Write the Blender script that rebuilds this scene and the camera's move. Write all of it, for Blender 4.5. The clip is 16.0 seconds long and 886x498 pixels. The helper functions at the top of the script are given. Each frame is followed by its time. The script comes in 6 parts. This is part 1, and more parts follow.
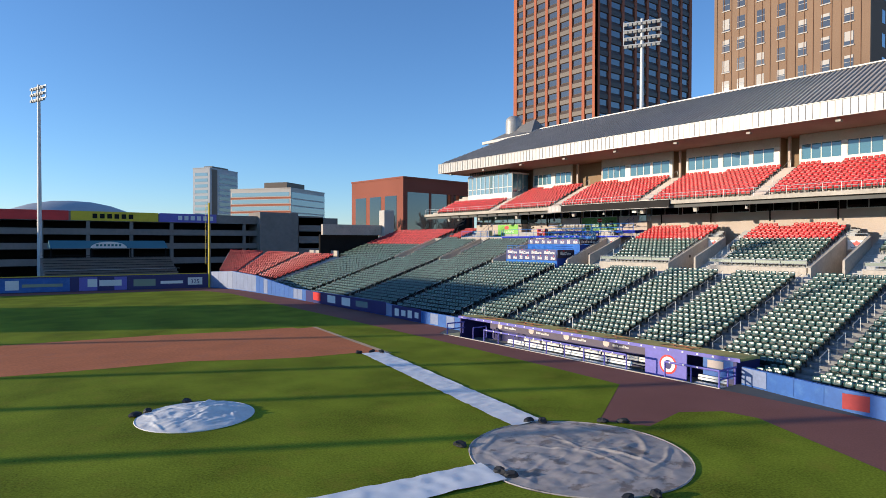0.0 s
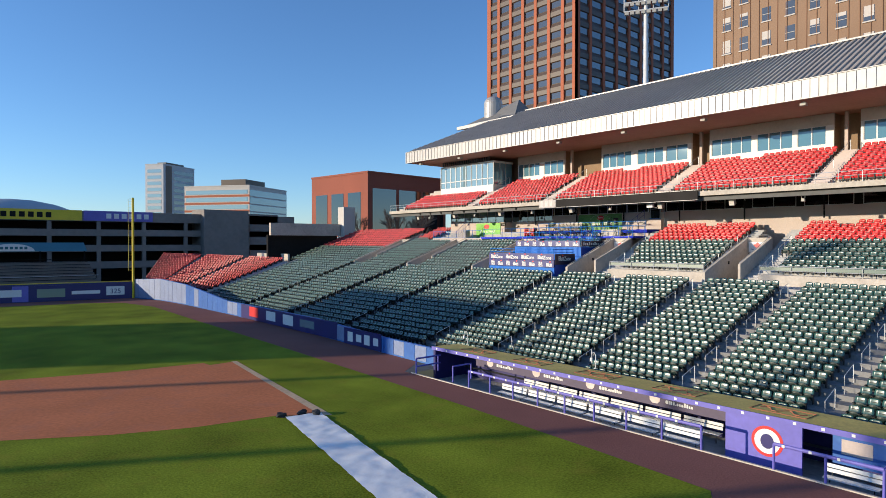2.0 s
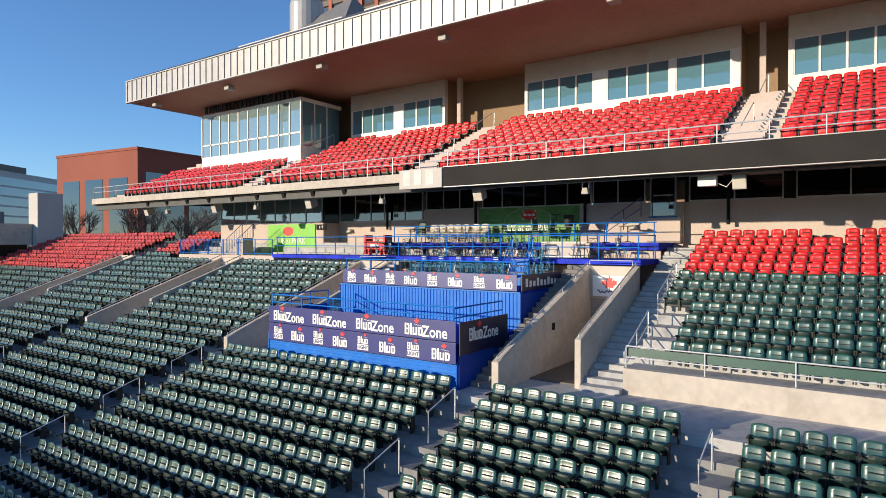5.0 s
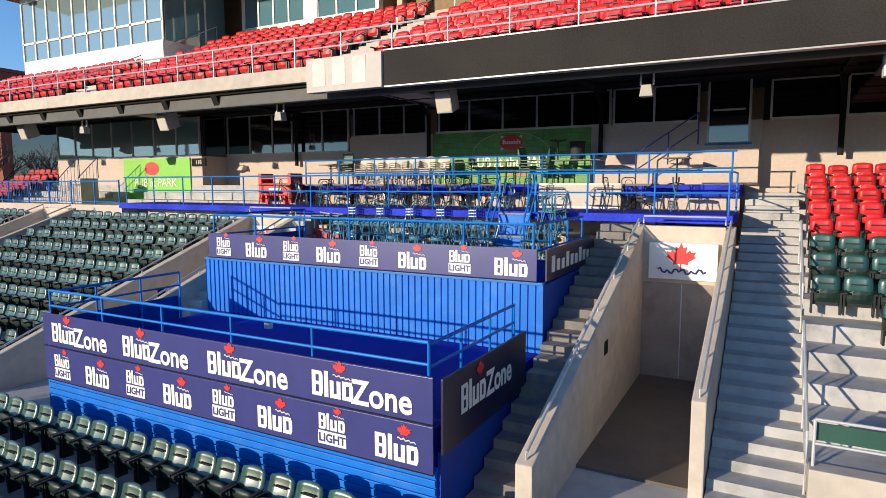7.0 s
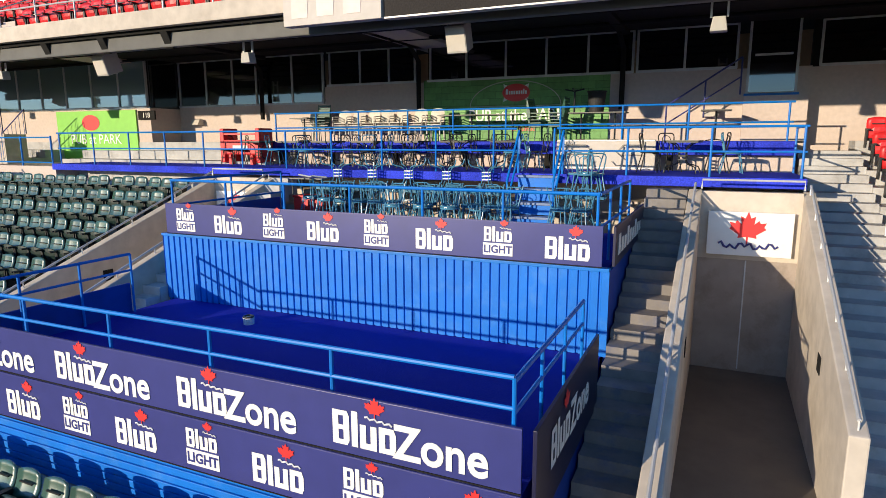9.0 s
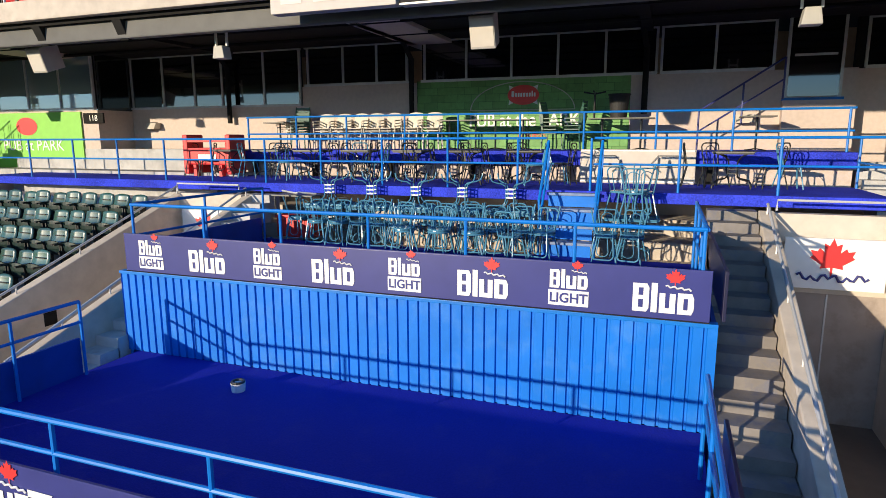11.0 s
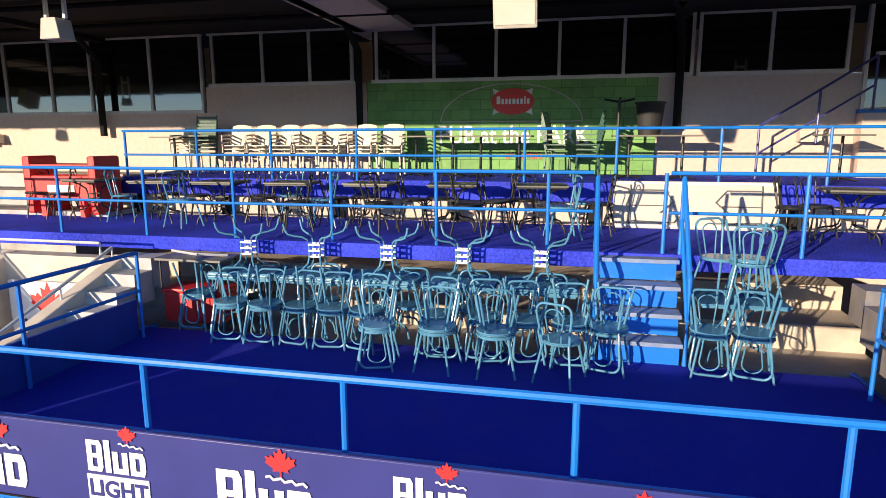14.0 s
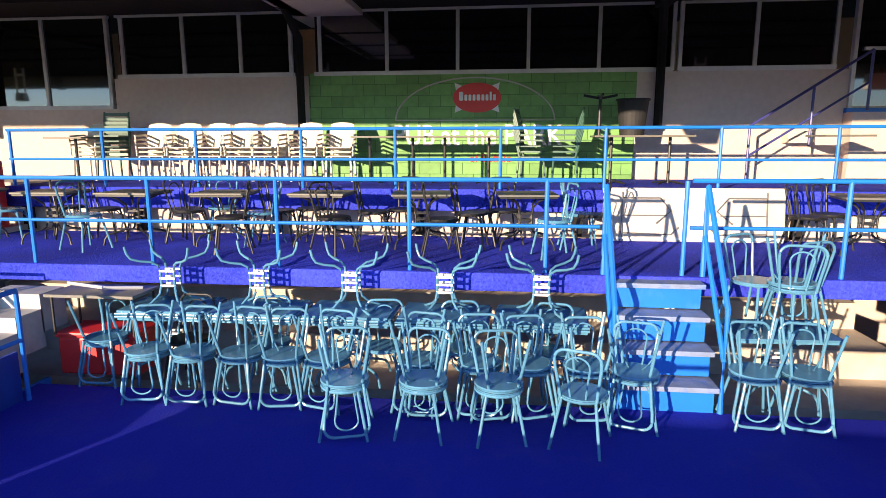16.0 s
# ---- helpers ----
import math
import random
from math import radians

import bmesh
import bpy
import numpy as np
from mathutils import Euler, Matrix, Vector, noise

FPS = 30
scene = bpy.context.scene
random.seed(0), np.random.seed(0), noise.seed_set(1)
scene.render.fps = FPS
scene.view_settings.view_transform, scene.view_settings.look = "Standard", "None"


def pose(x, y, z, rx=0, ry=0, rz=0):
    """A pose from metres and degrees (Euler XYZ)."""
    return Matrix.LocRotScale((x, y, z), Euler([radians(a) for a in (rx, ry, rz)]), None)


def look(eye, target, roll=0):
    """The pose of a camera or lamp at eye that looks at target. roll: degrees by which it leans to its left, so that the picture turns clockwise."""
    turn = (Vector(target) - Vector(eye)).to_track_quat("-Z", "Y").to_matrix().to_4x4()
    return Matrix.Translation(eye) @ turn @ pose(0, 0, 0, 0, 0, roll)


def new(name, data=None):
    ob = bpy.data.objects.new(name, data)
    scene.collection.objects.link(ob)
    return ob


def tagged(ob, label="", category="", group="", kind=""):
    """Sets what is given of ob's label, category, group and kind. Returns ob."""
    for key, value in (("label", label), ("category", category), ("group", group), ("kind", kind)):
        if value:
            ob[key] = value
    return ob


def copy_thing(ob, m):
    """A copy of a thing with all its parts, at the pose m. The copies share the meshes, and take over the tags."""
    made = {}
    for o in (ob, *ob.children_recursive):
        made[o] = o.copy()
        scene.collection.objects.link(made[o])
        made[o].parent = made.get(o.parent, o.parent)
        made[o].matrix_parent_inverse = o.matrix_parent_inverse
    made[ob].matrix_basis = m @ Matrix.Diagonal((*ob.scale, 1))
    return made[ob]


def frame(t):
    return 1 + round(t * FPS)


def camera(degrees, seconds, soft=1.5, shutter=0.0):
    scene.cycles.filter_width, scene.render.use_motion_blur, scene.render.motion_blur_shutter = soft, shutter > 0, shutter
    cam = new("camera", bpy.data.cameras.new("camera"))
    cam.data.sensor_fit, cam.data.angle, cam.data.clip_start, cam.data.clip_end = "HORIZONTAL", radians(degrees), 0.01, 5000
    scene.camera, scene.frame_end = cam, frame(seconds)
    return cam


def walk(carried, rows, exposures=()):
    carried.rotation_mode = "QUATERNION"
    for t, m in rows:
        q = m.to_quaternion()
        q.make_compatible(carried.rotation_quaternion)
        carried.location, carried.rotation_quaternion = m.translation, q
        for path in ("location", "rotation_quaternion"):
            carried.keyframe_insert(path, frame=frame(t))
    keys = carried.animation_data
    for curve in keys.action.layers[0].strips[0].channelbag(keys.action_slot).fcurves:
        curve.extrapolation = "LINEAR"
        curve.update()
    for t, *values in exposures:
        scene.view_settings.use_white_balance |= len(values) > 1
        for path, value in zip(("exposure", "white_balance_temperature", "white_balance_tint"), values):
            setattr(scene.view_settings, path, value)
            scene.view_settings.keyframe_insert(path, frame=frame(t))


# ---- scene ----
cam = camera(71.6, 16.0, 0.85)
METRES, EYE, TILT, LEAN, TURN = 78.0, 8.3, 0.0, 0.0, -37.3
ROWS = [
    (0.0, 0.0, 0.0, 0.0, 0.0, -0.66, -0.13),
    (0.5, -0.0004, 0.0461, 0.0006, -0.17, -0.66, -0.1),
    (1.0, -0.0006, 0.0949, 0.0011, -0.57, -0.66, -0.07),
    (1.5, -0.0001, 0.1457, 0.002, -1.34, -0.64, -0.06),
    (2.0, 0.0018, 0.1967, 0.0027, -2.86, -0.64, -0.04),
    (2.5, 0.0054, 0.2477, 0.0039, -4.69, -0.61, -0.02),
    (3.0, 0.0103, 0.2982, 0.0056, -6.44, -0.6, 0.0),
    (5.5, 0.1131, 0.7725, 0.0205, -20.34, -1.72, 0.08),
    (6.0, 0.1247, 0.807, 0.0201, -22.0, -3.65, 0.09),
    (6.5, 0.1292, 0.8219, 0.0199, -23.05, -4.87, 0.1),
    (7.0, 0.1321, 0.8345, 0.02, -24.52, -6.09, 0.11),
    (7.5, 0.1338, 0.8447, 0.0202, -25.87, -7.21, 0.11),
    (8.0, 0.1344, 0.8544, 0.0203, -26.81, -8.38, 0.11),
    (8.5, 0.1337, 0.8632, 0.0203, -27.53, -9.51, 0.1),
    (11.0, 0.1332, 0.9036, 0.0232, -32.62, -10.2, 0.16),
    (11.5, 0.1354, 0.9122, 0.0257, -33.11, -10.19, 0.16),
    (12.0, 0.1386, 0.921, 0.0276, -33.8, -10.19, 0.13),
    (12.5, 0.1421, 0.9303, 0.0283, -35.07, -10.18, 0.13),
    (13.0, 0.1465, 0.9403, 0.0287, -36.69, -10.14, 0.09),
    (13.5, 0.1515, 0.9503, 0.0286, -38.46, -10.17, 0.07),
    (14.0, 0.1557, 0.9591, 0.0285, -40.04, -10.18, 0.14),
    (14.5, 0.1589, 0.9674, 0.0286, -41.48, -10.16, 0.13),
    (15.0, 0.1613, 0.9738, 0.0286, -42.97, -10.1, 0.12),
    (15.5, 0.1626, 0.9767, 0.0286, -44.67, -10.12, 0.15),
    (16.0, 0.1637, 0.9777, 0.0286, -46.42, -10.16, 0.13),
]
walk(cam, [(t, pose(0, 0, EYE, TILT, LEAN, TURN) @ pose(METRES * x, METRES * y, METRES * z, 90 + pitch, roll, yaw)) for t, x, y, z, yaw, pitch, roll in ROWS],
     [(0.0, 0.2, 6100, 10), (3.0, 0.15, 6150, 10), (5.5, 0.22, 6200, 10), (8.5, 0.26, 6250, 10), (11.0, 0.36, 6300, 10), (12.5, 0.38, 6350, 11), (13.5, 0.56, 6600, 14), (14.5, 0.95, 6900, 18), (16.0, 1.2, 7000, 20)])

# ---- light: clear low sun ----
SUN_DIR = Vector((-4.0, 2.1, 0.76)).normalized()
world = bpy.data.worlds.new("sky")
scene.world = world
world.use_nodes = True
wn = world.node_tree.nodes
sky = wn.new("ShaderNodeTexSky")
sky.sky_type = 'NISHITA'
sky.sun_disc = False
sky.sun_elevation = math.asin(SUN_DIR.z) + radians(9)
sky.sun_rotation = math.atan2(SUN_DIR.x, SUN_DIR.y)
sky.air_density, sky.dust_density, sky.ozone_density = 1.0, 0.0, 6.0
wn["Background"].inputs["Strength"].default_value = 0.15
world.node_tree.links.new(sky.outputs[0], wn["Background"].inputs["Color"])
sun = new("sun", bpy.data.lights.new("sun", "SUN"))
sun.data.energy, sun.data.angle, sun.data.color = 4.6, radians(0.5), (1.0, 0.83, 0.59)
sun.matrix_basis = look((0, 0, 60), Vector((0, 0, 60)) - SUN_DIR)


# ---- materials ----
def surf(name, col, rough=0.6, var=0.18, grain=6.0, blotch=0.35, bump=0.15, metal=0.0, rnd=0.0, spec=0.5, stain=None, amount=0.5):
    """A painted or raw surface with grain, blotches, fine relief and, where given, stains."""
    m = bpy.data.materials.new(name)
    m.use_nodes = True
    n, l = m.node_tree.nodes, m.node_tree.links
    b = n["Principled BSDF"]
    b.inputs["Roughness"].default_value, b.inputs["Metallic"].default_value = rough, metal
    b.inputs["Specular IOR Level"].default_value = spec
    geo = n.new("ShaderNodeNewGeometry")
    fine, wide = n.new("ShaderNodeTexNoise"), n.new("ShaderNodeTexNoise")
    for tex, sc, det in ((fine, grain, 5), (wide, blotch, 3)):
        tex.inputs["Scale"].default_value, tex.inputs["Detail"].default_value = sc, det
        l.new(geo.outputs["Position"], tex.inputs["Vector"])
    add = n.new("ShaderNodeMath")
    add.operation = 'ADD'
    l.new(fine.outputs["Fac"], add.inputs[0]), l.new(wide.outputs["Fac"], add.inputs[1])
    ramp = n.new("ShaderNodeMapRange")
    ramp.inputs["From Min"].default_value, ramp.inputs["From Max"].default_value = 0.7, 1.3
    ramp.inputs["To Min"].default_value, ramp.inputs["To Max"].default_value = 1 - var, 1 + var
    l.new(add.outputs[0], ramp.inputs["Value"])
    hsv = n.new("ShaderNodeHueSaturation")
    hsv.inputs["Color"].default_value = (*col, 1)
    value = ramp.outputs[0]
    if rnd:
        info, mr, mul = n.new("ShaderNodeObjectInfo"), n.new("ShaderNodeMapRange"), n.new("ShaderNodeMath")
        mr.inputs["To Min"].default_value, mr.inputs["To Max"].default_value = 1 - rnd, 1 + rnd
        isl = n.new("ShaderNodeMath")
        isl.operation = 'ADD'
        l.new(info.outputs["Random"], isl.inputs[0]), l.new(geo.outputs["Random Per Island"], isl.inputs[1])
        frac = n.new("ShaderNodeMath")
        frac.operation = 'FRACT'
        l.new(isl.outputs[0], frac.inputs[0]), l.new(frac.outputs[0], mr.inputs["Value"])
        mul.operation = 'MULTIPLY'
        l.new(mr.outputs[0], mul.inputs[0]), l.new(value, mul.inputs[1])
        value = mul.outputs[0]
    l.new(value, hsv.inputs["Value"])
    colour = hsv.outputs[0]
    if stain:
        spots, cut, mix = n.new("ShaderNodeTexNoise"), n.new("ShaderNodeMapRange"), n.new("ShaderNodeMix")
        spots.inputs["Scale"].default_value, spots.inputs["Detail"].default_value = blotch * 3, 8
        spots.inputs["Roughness"].default_value = 0.65
        l.new(geo.outputs["Position"], spots.inputs["Vector"]), l.new(spots.outputs["Fac"], cut.inputs["Value"])
        cut.inputs["From Min"].default_value, cut.inputs["From Max"].default_value = (0.535, 0.60) if amount > 0.8 else (0.52, 0.68)
        cut.inputs["To Max"].default_value = amount
        mix.data_type = 'RGBA'
        l.new(cut.outputs[0], mix.inputs["Factor"]), l.new(colour, mix.inputs["A"])
        mix.inputs["B"].default_value = (*stain, 1)
        colour = mix.outputs["Result"]
    l.new(colour, b.inputs["Base Color"])
    if bump:
        bm_ = n.new("ShaderNodeBump")
        bm_.inputs["Strength"].default_value, bm_.inputs["Distance"].default_value = bump, 0.02
        l.new(fine.outputs["Fac"], bm_.inputs["Height"]), l.new(bm_.outputs[0], b.inputs["Normal"])
    return m


def glass(name, tint, rough=0.03, coat_ior=1.5):
    m = bpy.data.materials.new(name)
    m.use_nodes = True
    b = m.node_tree.nodes["Principled BSDF"]
    b.inputs["Base Color"].default_value, b.inputs["Roughness"].default_value = (*tint, 1), rough
    b.inputs["Specular IOR Level"].default_value = 0.9
    b.inputs["Coat Weight"].default_value, b.inputs["Coat Roughness"].default_value, b.inputs["Coat IOR"].default_value = 1.0, 0.02, coat_ior
    return m


M = dict(
    grass=surf("grass", (0.205, 0.243, 0.020), 0.9, 0.45, 11.0, 0.22, 0.5, spec=0.04, stain=(0.28, 0.235, 0.03), amount=0.4),
    clay=surf("clay", (0.60, 0.20, 0.085), 0.95, 0.16, 5.0, 0.2, 0.4, spec=0.1, stain=(0.50, 0.19, 0.11), amount=0.5),
    track=surf("warning_track", (0.27, 0.115, 0.09), 0.95, 0.14, 12.0, 0.2, 0.5, spec=0.1),
    tarp=surf("tarp_white", (0.90, 0.88, 0.85), 0.45, 0.06, 3.0, 0.5, 0.3),
    tarp_grey=surf("tarp_grey", (0.47, 0.40, 0.345), 0.5, 0.2, 3.0, 0.33, 0.5, stain=(0.22, 0.17, 0.135), amount=0.85),
    tarp_mound=surf("tarp_mound", (0.80, 0.76, 0.71), 0.45, 0.10, 4.0, 0.6, 0.35, stain=(0.52, 0.46, 0.40), amount=0.4),
    rubber=surf("black_rubber", (0.02, 0.02, 0.022), 0.7),
    concrete=surf("concrete", (0.56, 0.49, 0.41), 0.85, 0.14, 4.0, 0.4, 0.25, spec=0.25, stain=(0.36, 0.30, 0.24), amount=0.45),
    step=surf("step_concrete", (0.46, 0.45, 0.44), 0.85, 0.14, 4.0, 0.5, 0.25, spec=0.25, stain=(0.2, 0.19, 0.18), amount=0.5),
    green=surf("green_plastic", (0.014, 0.070, 0.050), 0.45, 0.15, 3.0, 0.6, 0.04, rnd=0.22, spec=0.8),
    red=surf("red_plastic", (0.60, 0.022, 0.026), 0.38, 0.12, 3.0, 0.5, 0.04, rnd=0.16),
    red_far=surf("sun_faded_red_plastic", (0.48, 0.035, 0.035), 0.45, 0.12, 3.0, 0.5, 0.04, rnd=0.2),
    iron=surf("black_iron", (0.014, 0.015, 0.015), 0.45),
    galv=surf("galvanised", (0.58, 0.58, 0.58), 0.45, 0.1, 8.0, 0.6, 0.05, metal=0.25),
    blue=surf("blue_paint", (0.006, 0.17, 0.60), 0.42, 0.12, 5.0, 0.6, 0.06, spec=0.35, stain=(0.05, 0.14, 0.4), amount=0.3),
    clad=surf("blue_cladding", (0.004, 0.16, 0.62), 0.5, 0.10, 3.0, 0.7, 0.05, spec=0.3, stain=(0.1, 0.28, 0.62), amount=0.3),
    navy=surf("navy_sign", (0.04, 0.045, 0.195), 0.35, 0.08, 4.0, 0.5, 0.03),
    carpet=surf("blue_carpet", (0.036, 0.055, 0.54), 0.95, 0.5, 38.0, 0.8, 0.7, spec=0.1, stain=(0.06, 0.06, 0.38), amount=0.4),
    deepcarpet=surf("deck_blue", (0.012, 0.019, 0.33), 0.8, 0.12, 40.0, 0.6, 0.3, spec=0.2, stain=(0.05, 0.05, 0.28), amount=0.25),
    white=surf("white_paint", (0.80, 0.78, 0.74), 0.5, 0.05, 5.0, 0.5, 0.05),
    cream=surf("cream_block", (0.58, 0.48, 0.42), 0.8, 0.08, 10.0, 0.4, 0.15, spec=0.25),
    panel=surf("facade_panel", (0.66, 0.61, 0.53), 0.7, 0.06, 5.0, 0.3, 0.08, stain=(0.5, 0.42, 0.34), amount=0.4),
    brownwall=surf("brown_block", (0.30, 0.20, 0.12), 0.85, 0.12, 6.0, 0.4, 0.2),
    soffit=surf("pink_soffit", (0.46, 0.24, 0.18), 0.8, 0.10, 4.0, 0.25, 0.08, stain=(0.38, 0.2, 0.15), amount=0.5),
    roof=surf("roof_metal", (0.45, 0.395, 0.34), 0.75, 0.1, 2.0, 0.2, 0.05, spec=0.1),
    fascia=surf("fascia_metal", (0.42, 0.40, 0.38), 0.45, 0.1, 2.0, 0.3, 0.05, metal=0.2),
    board=surf("led_board", (0.03, 0.026, 0.024), 0.8, 0.3, 30.0, 0.5, 0.3, spec=0.2),
    dark=surf("dark_steel", (0.022, 0.021, 0.020), 0.9, 0.2, spec=0.1),
    glass=glass("window_glass", (0.10, 0.22, 0.28)),
    glass_dark=glass("dark_glass", (0.006, 0.007, 0.008), 0.05),
    glass_pale=glass("pale_glass", (0.20, 0.29, 0.31), 0.03, 2.3),
    mural=surf("green_mural", (0.15, 0.345, 0.10), 0.6, 0.14, 9.0, 0.9, 0.12, rnd=0.13),
    # pale pads: random tone, and glancing sunlight as colour by the foul pole
    padpale=surf("pale_and_sunlit_blue_vinyl", (0.22, 0.27, 0.42), 0.5, 0.15, 5.0, 0.6, 0.1),
    mural_joint=surf("mural_joint", (0.05, 0.14, 0.045), 0.8, 0.1),
    lime=surf("lime_sign", (0.22, 0.56, 0.06), 0.5, 0.06, 5.0, 0.5, 0.03),
    redbanner=surf("red_vinyl", (0.42, 0.05, 0.05), 0.5, 0.15, 4.0),
    roof_grey=surf("roof_grey", (0.20, 0.19, 0.18), 0.6, 0.15, 2.0, 0.3, 0.05),
    leafred=surf("signal_red", (0.72, 0.03, 0.03), 0.45, 0.06),
    padblue=surf("blue_padding", (0.03, 0.12, 0.40), 0.5, 0.12, 4.0, 0.4, 0.08, stain=(0.1, 0.25, 0.5), amount=0.35),
    padnavy=surf("navy_banner", (0.028, 0.022, 0.13), 0.45, 0.10, 4.0, 0.4, 0.05),
    plum=surf("plum_vinyl", (0.10, 0.075, 0.13), 0.5, 0.10, 4.0, 0.5, 0.05),
    terracotta=surf("dull_terracotta", (0.30, 0.085, 0.05), 0.85, 0.12, 3.0, 0.1, 0.1),
    purple=surf("purple_paint", (0.16, 0.14, 0.50), 0.5, 0.10, 4.0, 0.5, 0.06),
    olive=surf("dugout_roof_coat", (0.62, 0.47, 0.13), 0.85, 0.18, 8.0, 0.5, 0.3, stain=(0.40, 0.28, 0.09), amount=0.5),
    yellow=surf("yellow_paint", (0.78, 0.58, 0.03), 0.5, 0.08),
    teal=surf("teal_enamel", (0.075, 0.23, 0.35), 0.22, 0.14, 8.0, 0.9, 0.05, rnd=0.14),
    brick=surf("terracotta_brick", (0.43, 0.13, 0.065), 0.85, 0.12, 3.0, 0.1, 0.1),
    bronze=surf("bronze_spandrel", (0.085, 0.055, 0.038), 0.5, 0.12, 2.0, 0.2, 0.05),
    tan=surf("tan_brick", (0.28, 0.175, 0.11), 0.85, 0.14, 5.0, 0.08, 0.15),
    # tan brick darkened for the shaded hotel sides; also colours the ribs
    tan_side=surf("shaded_side_and_rib_brick", (0.24, 0.13, 0.075), 0.85, 0.14, 5.0, 0.08, 0.15),
    garage=surf("garage_concrete", (0.25, 0.215, 0.19), 0.85, 0.14, 1.0, 0.15, 0.1, stain=(0.2, 0.18, 0.16), amount=0.5),
    greytower=surf("grey_cladding", (0.42, 0.43, 0.45), 0.6, 0.06, 1.0, 0.1, 0.0),
    ground=surf("city_ground", (0.11, 0.11, 0.105), 0.95, 0.2, 1.0, 0.05, 0.1),
    beige=surf("beige_plastic", (0.62, 0.57, 0.50), 0.5, 0.05, rnd=0.06),
    cushion=surf("green_chair_plastic", (0.05, 0.125, 0.095), 0.45, 0.08),
    table=surf("grey_tabletop", (0.15, 0.145, 0.125), 0.5, 0.12, 20.0),
    speaker=surf("speaker_grey", (0.42, 0.40, 0.36), 0.6, 0.08),
    bark=surf("bare_branches", (0.10, 0.08, 0.07), 0.9),
    canopy=surf("teal_canopy", (0.05, 0.17, 0.20), 0.6, 0.1),
    wornblue=surf("worn_blue_tread", (0.20, 0.26, 0.40), 0.7, 0.2, 8.0, 1.5, 0.2, stain=(0.03, 0.15, 0.5), amount=0.7),
    # tunnel floors: dark brown with darker blotches
    tunnelfloor=surf("brown_tunnel_floor", (0.13, 0.11, 0.09), 0.6, 0.2, 3.0, 0.5, 0.2, stain=(0.07, 0.06, 0.05), amount=0.6),
    pinkpale=surf("faded_pink", (0.70, 0.58, 0.53), 0.6, 0.1, 4.0, 1.0, 0.05),
    towerglass=glass("bronze_glass", (0.07, 0.075, 0.08), 0.08),
    # seat green darkened to carry the shade under the folded pans
    pan=surf("shaded_green_underside", (0.006, 0.022, 0.018), 0.5, 0.15, 3.0, 0.6, 0.04),
    wornstep=surf("worn_dark_step", (0.20, 0.18, 0.165), 0.8, 0.2, 5.0, 1.2, 0.25, stain=(0.10, 0.12, 0.2), amount=0.6),
    sand=surf("sandy_edge", (0.62, 0.44, 0.27), 0.95, 0.2, 6.0, 0.5, 0.3, spec=0.1),
    # concrete darkened for the shaded gaps between seats, plus stains
    tread=surf("shaded_terrace_concrete", (0.26, 0.255, 0.25), 0.85, 0.16, 4.0, 0.5, 0.25, spec=0.2, stain=(0.15, 0.145, 0.14), amount=0.5),
    # cladding blue darkened for the shaded deck flanks, plus stains
    cladside=surf("shaded_blue_side_paint", (0.008, 0.05, 0.33), 0.5, 0.14, 4.0, 0.6, 0.08, spec=0.3, stain=(0.02, 0.04, 0.18), amount=0.4),
    # sign navy with the flank's shade put into the colour
    flanksign=surf("shaded_navy_sign", (0.012, 0.012, 0.045), 0.4, 0.1, 4.0, 0.5, 0.03),
    doortan=surf("dirty_tan_steel", (0.33, 0.275, 0.235), 0.6, 0.14, 3.0, 0.7, 0.12, stain=(0.2, 0.155, 0.125), amount=0.6),
    valance=surf("grey_valance", (0.12, 0.117, 0.11), 0.6, 0.15, 3.0, 0.4, 0.08, spec=0.25),
    legmetal=surf("grey_leg_tube", (0.16, 0.16, 0.165), 0.45, 0.1, 6.0),
    stonepale=surf("pale_stone", (0.55, 0.50, 0.45), 0.7, 0.06),
)


coat = M["green"].node_tree.nodes["Principled BSDF"].inputs   # sun-polished seat backs
coat["Coat Weight"].default_value, coat["Coat Roughness"].default_value, coat["Coat IOR"].default_value = 0.75, 0.26, 1.58

# ---- building helpers ----
def mesh_ob(name, bm, mat, parent=None, label="", smooth=False):
    me = bpy.data.meshes.new(name)
    bm.to_mesh(me)
    bm.free()
    for mm in (mat if isinstance(mat, (list, tuple)) else [mat]):
        me.materials.append(M[mm])
    if smooth:
        for p in me.polygons:
            p.use_smooth = True
    ob = new(name, me)
    if parent is not None:
        ob.parent = parent
    if label:
        ob["label"] = label
    return ob


def part(name, bm, mat, parent, label="", smooth=False):
    return mesh_ob(name, bm, mat, parent, label, smooth)


def add_box(bm, x0, x1, y0, y1, z0, z1, mi=0, m=None):
    vs = [bm.verts.new(Vector(c) if m is None else m @ Vector(c)) for c in
          ((x0, y0, z0), (x1, y0, z0), (x1, y1, z0), (x0, y1, z0), (x0, y0, z1), (x1, y0, z1), (x1, y1, z1), (x0, y1, z1))]
    for q in ((3, 2, 1, 0), (4, 5, 6, 7), (0, 1, 5, 4), (1, 2, 6, 5), (2, 3, 7, 6), (3, 0, 4, 7)):
        f = bm.faces.new([vs[i] for i in q])
        f.material_index = mi
    return vs


def box(x0, x1, y0, y1, z0, z1):
    bm = bmesh.new()
    add_box(bm, x0, x1, y0, y1, z0, z1)
    return bm


def bevelled(bm, w=0.01):
    bmesh.ops.bevel(bm, geom=bm.edges[:], offset=w, segments=2, affect='EDGES', profile=0.6)
    return bm


